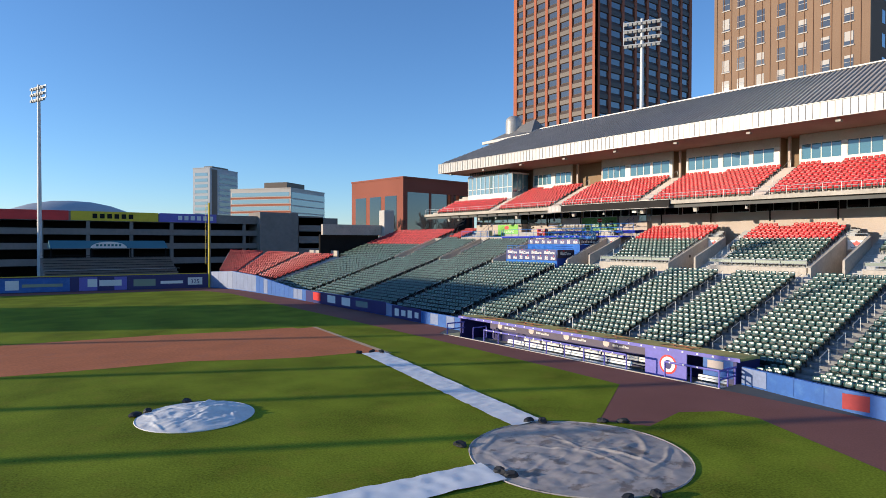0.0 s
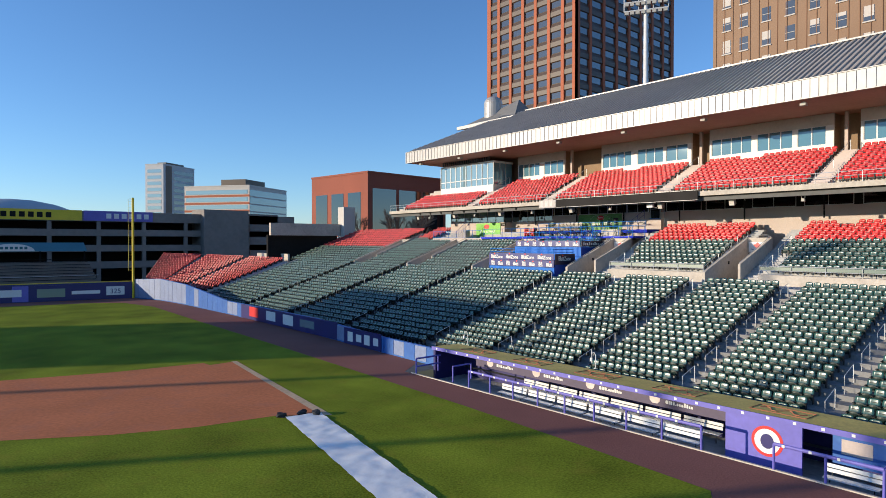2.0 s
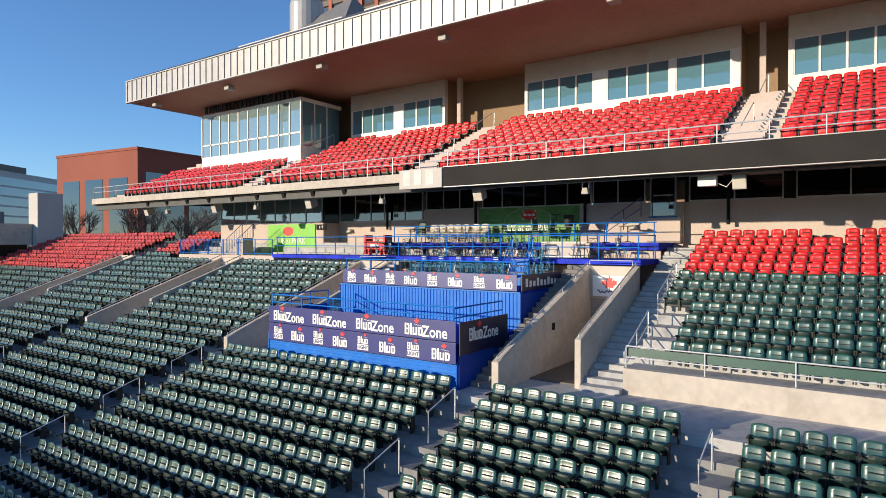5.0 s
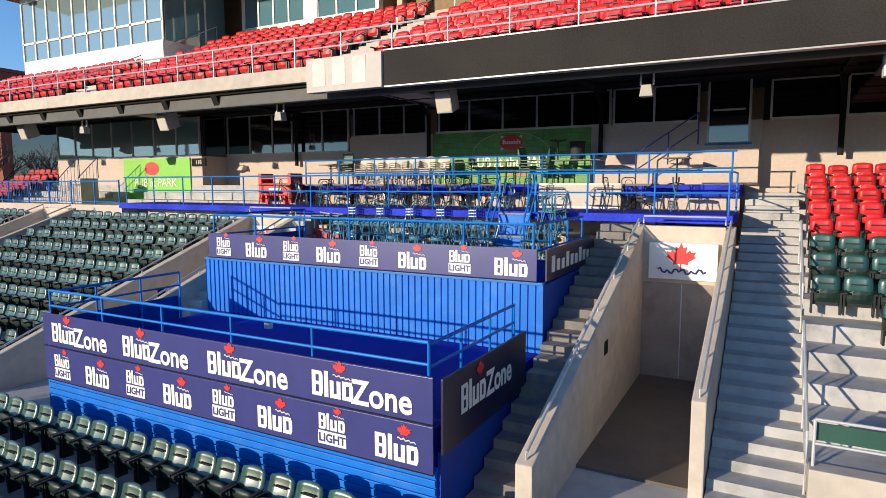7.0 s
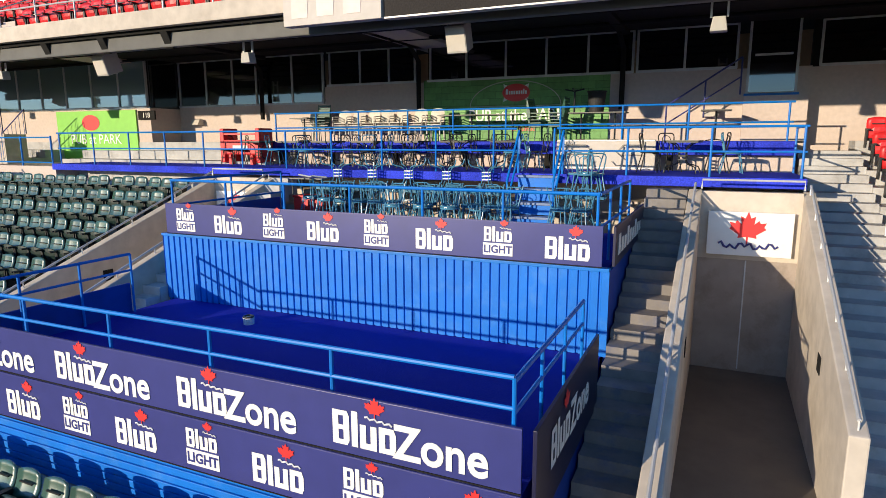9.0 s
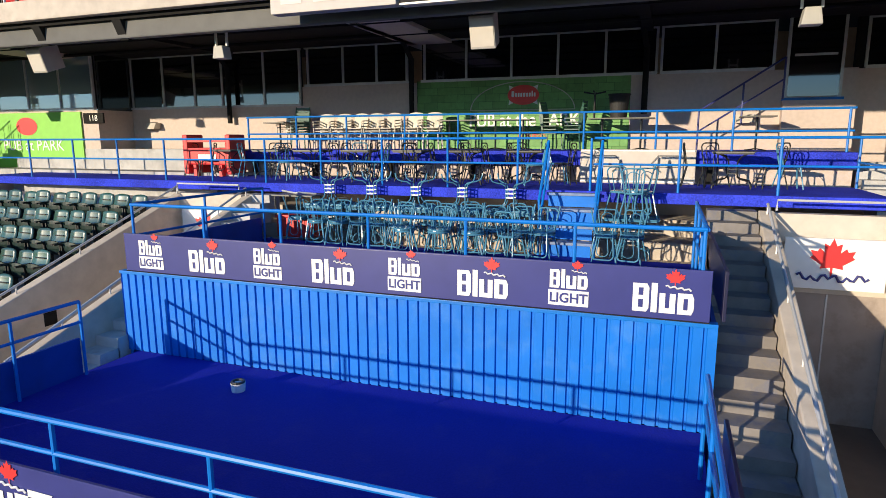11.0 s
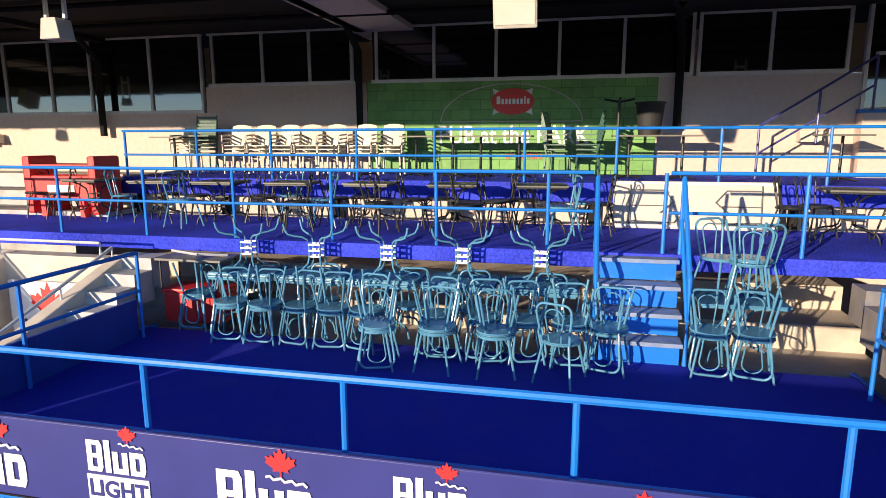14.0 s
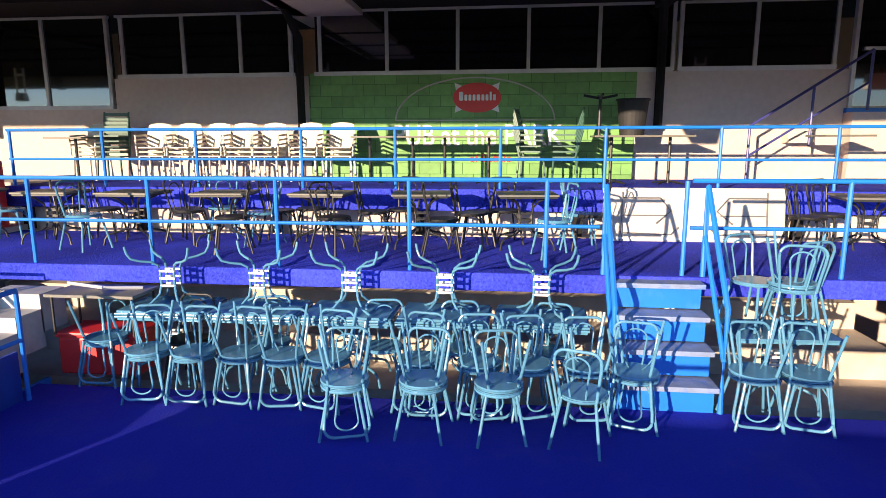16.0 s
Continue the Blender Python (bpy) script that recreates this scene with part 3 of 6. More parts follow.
def lettering(text, parent, x, y, z, size, mat, bold=0.0, width=1.0):
    cu = bpy.data.curves.new("lettering", "FONT")
    cu.body, cu.size, cu.extrude, cu.align_x, cu.offset, cu.resolution_u = text, size, 0.002, 'CENTER', bold, 4
    tmp = new("lettering_curve", cu)
    me = bpy.data.meshes.new_from_object(tmp.evaluated_get(bpy.context.evaluated_depsgraph_get()))
    bpy.data.objects.remove(tmp)
    me.materials.clear()
    me.materials.append(M[mat])
    ob = new("lettering", me)
    ob.parent = parent
    ob.matrix_basis = pose(x, y, z, 90, 0, -90) @ Matrix.Diagonal((width, 1, 1, 1))
    return ob


def blocks_bm(x, y, z, h):
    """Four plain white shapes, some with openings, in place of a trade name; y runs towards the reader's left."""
    bm = bmesh.new()
    yy = y
    for w, rows, holes in ((0.54, (0, 0.15, 0.44, 0.58, 0.85, 1.0), (1, 3)), (0.2, (0, 1.04), ()), (0.52, (0, 0.18, 0.7), (1,)), (0.52, (0, 0.16, 0.56, 0.74), (1,))):
        cols = (0, 0.19, w - 0.19, w) if w > 0.3 else (0, w)
        last = len(rows) - 1
        grid = []
        for j, v in enumerate(rows):
            line = []
            for i, u in enumerate(cols):
                cut = 0.07 if len(rows) > 3 and i == 3 and j in (0, last) else 0.0
                line.append(bm.verts.new((x - 0.003, yy - (u - cut) * h, z + v * h)))
            grid.append(line)
        for j in range(last):
            for i in range(len(cols) - 1):
                if not (j in holes and i == 1):
                    bm.faces.new((grid[j][i], grid[j][i + 1], grid[j + 1][i + 1], grid[j + 1][i]))
        yy -= (w + 0.07) * h
    return bm


def leaf_mark(sign, x, y, z, h):
    """The red leaf with a thin white stroke below it."""
    part("emblem", leaf_bm(h * 0.62, (x - 0.005, y, z + h * 0.34)), "leafred", sign, "red maple leaf shape")
    bm = bmesh.new()
    add_tube(bm, [(x - 0.006, y + h * (0.3 - i * 0.075), z + h * (0.035 * math.sin(i * 2.1) + 0.03 - 0.008 * i)) for i in range(12)], 0.03 * h, 4)
    part("emblem", bm, "white", sign, "thin plain white stroke")


def logo_blue(sign, x, yc, z, h):
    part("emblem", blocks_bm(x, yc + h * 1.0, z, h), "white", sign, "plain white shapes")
    leaf_mark(sign, x, yc - h * 0.36, z + h * 0.93, h)


def logo_light(sign, x, yc, z, h):
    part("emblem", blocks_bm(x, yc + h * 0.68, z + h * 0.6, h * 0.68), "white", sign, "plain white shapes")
    b = bmesh.new()
    add_box(b, x - 0.004, x + 0.002, yc - h * 0.72, yc + h * 0.72, z - h * 0.04, z + h * 0.53)
    part("emblem", b, "white", sign, "plain white block")
    lettering("LIGHT", sign, x - 0.006, yc, z + h * 0.08, h * 0.5, "navy", 0.012 * h, 0.98)
    leaf_mark(sign, x, yc - h * 0.3, z + h * 1.24, h * 0.66)


def logo_zone(sign, x, yc, z, h):
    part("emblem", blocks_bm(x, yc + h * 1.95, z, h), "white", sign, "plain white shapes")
    lettering("Zone", sign, x - 0.003, yc - h * 1.3, z - 0.01, h * 1.34, "white", 0.03 * h, 0.92)
    leaf_mark(sign, x, yc + h * 0.6, z + h * 0.9, h)


def sign_board(name, x, y0, y1, z0, z1, label, mat="navy"):
    ob = tagged(mesh_ob(name, bevelled(box(x, x + 0.03, y0, y1, z0, z1), 0.006), mat), label, "sign")
    part("trim", box(x - 0.006, x + 0.02, y0, y1, z0 - 0.012, z0), "dark", ob)
    part("trim", box(x - 0.006, x + 0.02, y0, y1, z1, z1 + 0.01), "navy", ob)
    return ob


s = sign_board("sponsor_sign", 58.17, 49.25, 57.72, 8.08, 8.66, "navy sponsor sign with white blocks along the upper deck")
for i in range(8):
    yc = 57.2 - i * (7.45 / 7)
    (logo_light if i % 2 == 0 else logo_blue)(s, 58.166, yc, 8.15, 0.33)
s = sign_board("sponsor_sign", 54.2, ZY0, ZY1, 6.81, 7.42, "navy sponsor sign with large white blocks along the lower deck")
for i in range(4):
    logo_zone(s, 54.196, 56.75 - i * 2.1, 6.90, 0.36)
s = sign_board("sponsor_sign", 54.2, ZY0, ZY1, 6.14, 6.775, "navy sponsor sign with white blocks and red leaves below")
for i in range(8):
    (logo_light if i % 2 == 0 else logo_blue)(s, 54.196, 57.2 - i * (7.45 / 7), 6.22, 0.34)
# sign on the deck's flank, its navy darkened for the shaded side
s = tagged(mesh_ob("sponsor_sign", bevelled(box(54.26, 57.2, 49.08, 49.12, 6.4, 7.4), 0.006), "flanksign"), "navy sponsor sign on the flank of the lower deck, darkened for shade", "sign")
bm = blocks_bm(0.05, 1.75, 6.78, 0.4)
bm.transform(Matrix(((0, -1, 0, 56.5), (1, 0, 0, 49.025), (0, 0, 1, 0), (0, 0, 0, 1))))
bmesh.ops.recalc_face_normals(bm, faces=bm.faces[:])
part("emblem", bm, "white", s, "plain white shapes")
lettering("Zone", s, 0, 0, 0, 0.52, "white", 0.012, 0.86).matrix_basis = pose(56.05, 49.07, 6.78, 90, 0, 0) @ Matrix.Diagonal((0.86, 1, 1, 1))
bm = leaf_bm(0.26, (0, 0, 0))
bm.transform(Matrix(((0, -1, 0, 55.35), (1, 0, 0, 49.068), (0, 0, 1, 7.26), (0, 0, 0, 1))))
part("emblem", bm, "leafred", s, "red maple leaf shape")
s = tagged(mesh_ob("sponsor_sign", bevelled(box(58.25, 61.6, 49.08, 49.12, 8.08, 8.66), 0.006), "flanksign"), "navy sponsor sign on the flank of the upper deck, darkened for shade", "sign")
for k in range(9):
    part("emblem", box(58.5 + k * 0.3, 58.68 + k * 0.3, 49.07, 49.078, 8.22, 8.22 + (0.3, 0.22, 0.2)[k % 3]), "white", s, "plain white block")

# railings of the decks
ys = [57.6, 56.23, 54.88, 53.5, 52.13, 50.77, 49.35]
railing("deck_railing", [(58.26, 57.62, D2), (58.26, 49.33, D2)], [1.11, 0.62], [(58.26, y, D2) for y in ys], "blue", "bright blue tubular railing on the upper deck", 0.026, 0.022)
ys = [57.6, 56.0, 54.4, 52.8, 51.2, 49.3]
railing("deck_railing", [(54.28, 57.62, D1), (54.28, 49.3, D1)], [1.13, 0.84], [(54.28, y, D1) for y in ys], "blue", "bright blue tubular railing on the lower deck", 0.026, 0.022)
railing("deck_railing", [(54.28, 49.3, D1), (57.2, 49.3, D1)], [1.1, 0.8], [(x, 49.3, D1) for x in (55.2, 56.2, 57.2)], "blue", "blue side railing of the lower deck", 0.026, 0.022)
railing("deck_railing", [(58.26, 49.33, D2), (61.4, 49.33, D2)], [1.11, 0.62], [(x, 49.33, D2) for x in (59.2, 60.3, 61.4)], "blue", "blue side railing of the upper deck", 0.026, 0.022)
railing("deck_railing", [(54.28, 57.62, D1), (57.2, 57.62, D1)], [1.1, 0.8], [(x, 57.62, D1) for x in (55.2, 56.2, 57.2)], "blue", "blue side railing of the lower deck", 0.026, 0.022)
railing("deck_railing", [(58.26, 57.62, D2), (61.6, 57.62, D2)], [1.11, 0.62], [(x, 57.62, D2) for x in (59.9, 61.6)], "blue", "blue side railing of the upper deck", 0.026, 0.022)
# kickboards also take the blue with shade in its colour
structure(mesh_ob("deck_kickboard", box(58.4, 61.6, 57.68, 57.72, D2, D2 + 0.5), "cladside"), "blue side board of the upper deck, darkened for shade", "panel")
structure(mesh_ob("deck_kickboard", box(54.4, 57.2, 57.68, 57.72, D1, D1 + 0.55), "cladside"), "blue side board of the lower deck, darkened for shade", "panel")

# ---- walkway and terrace behind the decks ----
structure(mesh_ob("walkway", bevelled(box(62.75, 65.22, 46.3, 67.9, D3 - 0.2, D3), 0.02), "carpet"), "walkway floor covered in blue-purple carpet", "floor")
structure(mesh_ob("terrace_floor", bevelled(box(65.2, 67.6, 46.3, 60.85, D4 - 0.32, D4), 0.02), "carpet"), "raised terrace floor covered in blue-purple carpet", "floor")
structure(mesh_ob("terrace_steps", prism([(62.0, 5.3), (67.6, 5.3), (67.6, 9.1), (66.5, 9.1), (66.5, 8.75), (65.6, 8.75), (65.6, 8.4), (64.7, 8.4), (64.7, 8.05), (63.8, 8.05), (63.8, 7.7), (62.9, 7.7), (62.9, 7.35), (62.0, 7.35)], 'y', 48.4, 70.2), "concrete"),
          "cream concrete terrace under the walkway", "seating terrace")
py = [58.4, 56.95, 55.47, 54.0, 52.55]
railing("walkway_railing", [(62.82, 67.6, D3), (62.82, 52.0, D3)], [0.98, 0.5], [(62.82, y, D3) for y in (67.5, 65.9, 64.3, 62.8, 61.3, 59.9, *py)], "blue", "bright blue tubular railing along the walkway", 0.024, 0.024)
railing("walkway_railing", [(62.82, 51.1, D3), (62.82, 46.35, D3), (64.9, 46.35, D3)], [0.98, 0.5], [(62.82, y, D3) for y in (51.15, 49.6, 48.0, 46.4)] + [(64.9, 46.35, D3)], "blue", "bright blue tubular railing along the walkway", 0.024, 0.024)
railing("terrace_railing", [(65.25, 60.7, D4), (65.25, 46.4, D4)], [0.86, 0.42], [(65.25, y, D4) for y in (60.66, 59.13, 57.63, 56.0, 54.6, 53.08, 51.62, 50.08, 48.57, 46.5)], "blue", "bright blue tubular railing along the raised terrace", 0.024, 0.024)
# gated stair from the upper deck to the walkway
st = tagged(empty("deck_stair", (62.0, 51.45, D2)), "bright blue painted wooden stair up to the walkway", "stair")
for i in range(4):
    zz = (i + 1) * 0.28 - 0.02
    part("tread", bevelled(box(-0.05 + i * 0.2, 0.25 + i * 0.2, -0.47, 0.47, zz - 0.05, zz), 0.008), "wornblue", st)
    part("riser", box(0.0 + i * 0.2, 0.03 + i * 0.2, -0.44, 0.44, zz - 0.28 + 0.02, zz - 0.05), "clad", st)
for yy in (0.5, -0.5):
    part("stair_rail", tube([(0.0, yy, 0.0), (0.0, yy, 1.0), (0.8, yy, 2.05), (0.8, yy, 1.1)], 0.028, 8), "blue", st)
    part("stair_rail", tube([(0.0, yy, 0.5), (0.8, yy, 1.55)], 0.024, 8), "blue", st)

# ---- stairs beside the tunnels ----
def flight(y0, y1, x0, z0, x1, z1, mat="step", label="grey concrete steps beside a tunnel"):
    n = max(2, round((z1 - z0) / 0.165))
    t, r = (x1 - x0) / n, (z1 - z0) / n
    root = tagged(empty("stair_flight", (x0, y0, z0)), label, "stairs", group="stand stairs")
    for i in range(n):
        part("step", box(i * t, (i + 1) * t + 0.02, 0, y1 - y0, -0.3 if i == 0 else (i - 1) * r - 0.1, (i + 1) * r), mat, root)
    return root


flight(48.36, 49.12, 54.9, 5.35, 62.6, 8.9, "wornstep", "worn dark steps beside the party decks")
flight(57.93, 58.58, 54.9, 5.35, 62.6, 8.9, "step", "grey concrete steps beside the party decks")
flight(44.95, 46.18, 56.4, 5.35, 66.4, 9.6)
flight(31.85, 33.08, 56.4, 5.35, 66.4, 9.6)
flight(18.9, 19.98, 56.4, 5.35, 66.4, 9.6)
flight(35.26, 36.14, 56.4, 5.35, 66.4, 9.6)
flight(22.16, 23.04, 56.4, 5.35, 66.4, 9.6)

# front walls and rails of the upper blocks
for a, b in ((-10, 18.8), (23.0, 31.9), (36.1, 44.95)):
    structure(mesh_ob("block_front_wall", bevelled(box(56.7, 57.0, a, b, 5.3, UP_Z0 + 0.02), 0.015), "concrete"), "stained concrete front wall of an upper seating block", "wall")
    k = int((b - a) / 2.1)
    r = railing("block_railing", [(56.85, b - 0.05, UP_Z0), (56.85, a + 0.05, UP_Z0)], [0.66, 0.33], [(56.85, b - 0.05 - i * (b - a - 0.1) / k, UP_Z0) for i in range(k + 1)], "galv", "galvanised railing with a green board before the seats", 0.022, 0.022)
    part("board", box(0.05, 0.07, a - b + 0.1, 0, 0.36, 0.6), "green", r, "weathered dark green board")

# handrails of the wide stairs and small number plates on the tunnel walls
for yy in (44.98, 31.88, 36.12):
    for xa in (56.9, 60.4):
        za = 5.6 + (xa - 56.9) * 0.425
        r = tagged(empty("stair_handrail", (xa, yy, za)), "galvanised double handrail at a stand stair", "handrail", "stair handrails")
        part("top_rail", tube([(0, 0, 0), (0, 0, 0.95), (2.4, 0, 1.97), (2.4, 0, 1.02)], 0.022, 8), "galv", r)
        part("mid_rail", tube([(0, 0, 0.5), (2.4, 0, 1.52)], 0.018, 8), "galv", r)
        part("post", tube([(1.2, 0, 0.5), (1.2, 0, 1.46)], 0.02, 8), "galv", r)
for a, b in VOMS[1:4]:
    for yy in (b - 0.012, a + 0.002):
        tagged(mesh_ob("number_plate", bevelled(box(58.6, 58.85, yy, yy + 0.01, 6.75, 7.0), 0.002), "dark"), "small dark number plate on a tunnel wall", "plate", group="tunnel plates")

structure(mesh_ob("terrace_riser", box(65.5, 65.6, 46.3, 60.85, 8.9, D4 - 0.33), "cream"), "cream block riser below the raised terrace", "wall")
for y in (48.9, 51.9, 54.2, 56.4, 58.6, 60.5):
    structure(mesh_ob("terrace_post", box(65.28, 65.4, y, y + 0.12, D3, D4 - 0.32), "dark"), "dark steel post under the raised terrace", "post")
# ---- club level: back wall under the upper deck ----
BW = 67.6
structure(mesh_ob("wall_back", box(BW, BW + 0.25, 45.9, 60.4, 5.0, 11.66), "cream"), "cream painted block wall behind the terrace", "wall")
structure(mesh_ob("wall_back_low", box(BW, BW + 0.25, 60.4, 67.2, 5.0, 11.1), "cream"), "cream painted block wall under the suite windows", "wall")
structure(mesh_ob("wall_back_right", box(67.9, 68.15, -10, 45.9, 5.0, 11.66), "cream"), "beige wall behind the red seats", "wall")
structure(mesh_ob("wall_back_left", box(66.2, 66.45, 67.2, 77.7, 5.0, 11.05), "cream"), "cream wall below the restaurant windows", "wall")
structure(mesh_ob("wall_back_return", box(66.45, BW, 67.2, 67.45, 5.0, 11.05), "cream"), "cream return wall", "wall")
structure(mesh_ob("window_return", box(66.3, BW + 0.1, 67.22, 67.3, 11.05, 12.8), "glass_dark"), "dark glazed return beside the suite windows", "window")


def window_band(name, x, y0, y1, z0, z1, bays, gmat, label, frame_mat="galv", fw=0.06):
    w = structure(empty(name, (x, y0, z0)), label, "window")
    part("pane_backing", box(0.06, 0.1, 0, y1 - y0, 0, z1 - z0), "dark", w)
    for i, (a, b) in enumerate(bays):
        part("pane", box(0.02, 0.035, a - y0 + fw / 2, b - y0 - fw / 2, 0.05, z1 - z0 - 0.04), gmat, w)
    for y in sorted({v for ab in bays for v in ab}):
        part("mullion", box(-0.02, 0.06, y - y0 - fw / 2, y - y0 + fw / 2, 0, z1 - z0), frame_mat, w)
    part("window_sill", box(-0.06, 0.06, 0, y1 - y0, -0.02, 0.05), frame_mat, w)
    part("window_head", box(-0.02, 0.06, 0, y1 - y0, z1 - z0 - 0.04, z1 - z0), frame_mat, w)
    return w


def bays_of(vals):
    return list(zip(vals, vals[1:]))


window_band("window_1", BW + 0.02, 50.22, 56.5, 11.68, 12.8, bays_of([50.22, 51.45, 52.66, 53.9, 55.17, 56.4]), "glass_dark", "dark strip of suite windows above the mural")
window_band("window_2", BW + 0.02, 56.9, 60.3, 11.68, 12.8, bays_of([56.95, 57.9, 59.0, 60.2]), "glass_dark", "dark strip of suite windows")
window_band("window_3", BW + 0.02, 47.6, 50.1, 11.68, 12.8, bays_of([47.62, 48.88, 50.1]), "glass_dark", "dark strip of suite windows")
window_band("window_4", BW + 0.02, 60.45, 67.2, 11.12, 12.8, bays_of([60.5, 61.8, 63.4, 64.5, 65.8, 67.15]), "glass_dark", "dark tall suite windows")
window_band("window_5", 66.22, 67.3, 77.7, 11.08, 12.8, bays_of([67.35, 68.8, 70.3, 71.8, 73.3, 74.8, 76.2, 77.65]), "glass_pale", "pale restaurant windows that mirror the sky")
for i, y in enumerate((20.2, 24.6, 29.0, 33.4, 37.8, 42.0)):
    window_band(f"window_{6 + i}", 67.92, y, y + 3.7, 11.68, 12.8, bays_of([y, y + 1.85, y + 3.7]), "glass_dark", "dark suite window")
structure(mesh_ob("wall_strip", box(67.94, 68.15, -10, 45.9, 11.66, 12.8), "dark"), "dark wall between the suite windows", "wall")
# club door at the stair head
d = structure(empty("door_1", (BW - 0.05, 46.2, 11.0)), "dark glazed door in a grey frame", "door")
part("door_frame", box(0, 0.1, 0, 0.06, 0, 2.1), "galv", d), part("door_frame", box(0, 0.1, 1.1, 1.16, 0, 2.1), "galv", d), part("door_frame", box(0, 0.1, 0, 1.16, 2.04, 2.12), "galv", d)
part("door_leaf", box(0.02, 0.05, 0.06, 1.1, 0.05, 2.04), "glass_dark", d), part("sill", box(-0.05, 0.1, -0.05, 1.2, -0.06, 0.02), "blue", d), part("push_bar", box(-0.03, 0.02, 0.15, 1.0, 0.95, 1.0), "galv", d)
structure(mesh_ob("door_landing", box(67.3, BW, 45.95, 47.4, D4, 10.95), "cream"), "cream block landing below the club door", "landing")
railing("club_stair_rail", [(66.7, 49.2, D4), (66.7, 47.5, 10.95)], [0.9, 0.43], [(66.7, 49.2, D4), (66.7, 48.3, 10.4), (66.7, 47.5, 10.95)], "navy", "navy tubular stair rail up to the club door", 0.022, 0.022)

# green mural with painted arch and oval
mural = structure(mesh_ob("mural", box(BW - 0.012, BW - 0.004, 50.8, 56.62, D4, 11.7), "mural_joint"), "green painted mural on the block wall", "mural")
block_data = {}
for k in range(10):
    z0_ = 11.7 - 0.2 * (k + 1) + 0.004
    for j in range(16):
        y0_ = max(50.8, 50.6 + 0.4 * j + (0.2 if k % 2 else 0.0))
        y1_ = min(56.62, 51.0 + 0.4 * j + (0.2 if k % 2 else 0.0))
        hz = min(0.192, z0_ + 0.192 - D4 - 0.003)
        if y1_ - y0_ < 0.05 or hz < 0.03:
            continue
        key = (round(y1_ - y0_, 2), round(hz, 2))
        ob = part("block", bevelled(box(-0.012, 0.0, 0.004, y1_ - y0_ - 0.004, 0.192 - hz, 0.192), 0.003), "mural", mural)
        if key in block_data:
            ob.data = block_data[key]
        block_data[key] = ob.data
        ob.matrix_basis = pose(BW - 0.0125, y0_, z0_)
bm = bmesh.new()
add_tube(bm, [(BW - 0.026, 53.6 + 1.42 * math.cos(a), 10.86 + 0.74 * math.sin(a)) for a in [math.pi * i / 24 for i in range(25)]], 0.014, 4)
add_tube(bm, [(BW - 0.026, 52.18, 10.86), (BW - 0.026, 55.02, 10.86)], 0.011, 4)
part("arch_line", bm, "stonepale", mural, "thin pale arch line")


def oval(x, y, z, ry, rz, n=28):
    bm = bmesh.new()
    bm.faces.new([bm.verts.new((x, y + ry * math.cos(2 * math.pi * i / n), z + rz * math.sin(2 * math.pi * i / n))) for i in range(n)])
    return bm


bm = bmesh.new()
for sy in (-1, 1):
    for sz in (-1, 1):
        bm.faces.new([bm.verts.new((BW - 0.027, 53.55 + sy * u, 11.25 + sz * v)) for u, v in ((0.25, 0.2), (0.4, 0.26), (0.37, 0.1))])
part("emblem_rays", bm, "white", mural, "white pointed rays")
part("emblem", oval(BW - 0.029, 53.55, 11.25, 0.43, 0.26), "leafred", mural, "red oval emblem")
bm, _ = bars_bm(BW - 0.032, 53.87, 11.2, (0.3, 0.2, 0.2, 0.2, 0.25, 0.2, 0.2, 0.15, 0.2), (.62, .42, .42, .42, .42, .42, .42, .6, .42), 0.09, 0.25)
part("emblem", bm, "white", mural, "plain white bars")


lettering("PUB at the PARK", mural, BW - 0.03, 53.55, 10.42, 0.52, "white", 0.006, 0.82)
lettering("of Buffalo", mural, BW - 0.03, 53.3, 10.12, 0.2, "leafred")
pub = tagged(mesh_ob("pub_sign", box(66.14, 66.18, 67.9, 72.4, 9.15, 11.0), "lime"), "lime green pub sign with a red oval on the cream wall", "sign")
part("emblem", oval(66.13, 70.4, 10.55, 0.5, 0.3), "leafred", pub, "red oval emblem")
lettering("PUB at PARK", pub, 66.13, 70.2, 9.75, 0.52, "white")
sec = tagged(mesh_ob("section_sign", box(66.12, 66.18, 66.9, 67.75, 10.62, 10.95), "dark"), "dark section number plate on the wall", "sign")
lettering("118", sec, 66.11, 67.32, 10.7, 0.26, "white")

# ---- upper deck ----
UY0, UY1 = -10.0, 84.5
structure(mesh_ob("upper_deck_slab", prism([(60.64, 12.42), (60.64, 12.84), (61.4, 12.84), (62.4, 12.86), (62.4, 12.8), (61.6, 12.7)], 'y', UY0, UY1), "dark"), "dark underside slab of the upper deck", "slab")
structure(mesh_ob("ceiling_club", box(60.62, 69.5, UY0, UY1 - 0.2, 12.8, 12.85), "dark"), "dark underside of the upper deck", "ceiling")
treads("terrace_upper_deck", 61.4, 12.9, 10, 0.81, 0.37, UY0, UY1, "concrete", "cream concrete upper deck terrace", base=12.87)
structure(mesh_ob("slab_edge", bevelled(box(60.42, 60.62, UY0, UY1, 12.5, 12.9), 0.03), "concrete"), "cream concrete edge of the upper deck", "edge")
structure(mesh_ob("valance", bevelled(box(60.75, 60.95, UY0, UY1, 12.08, 12.44), 0.03), "valance"), "grey metal valance below the upper deck", "edge")
b = tagged(empty("video_ribbon", (60.2, 38.4, 12.18)), "long dark LED ribbon board on the upper deck front", "display board")
part("screen", bevelled(box(0, 0.2, 0, 15.45, 0.0, 0.82), 0.012), "board", b)
part("frame_edge", box(-0.015, 0.2, 0, 15.45, 0.82, 0.85), "fascia", b), part("frame_edge", box(-0.015, 0.2, 0, 15.45, -0.03, 0.0), "fascia", b)
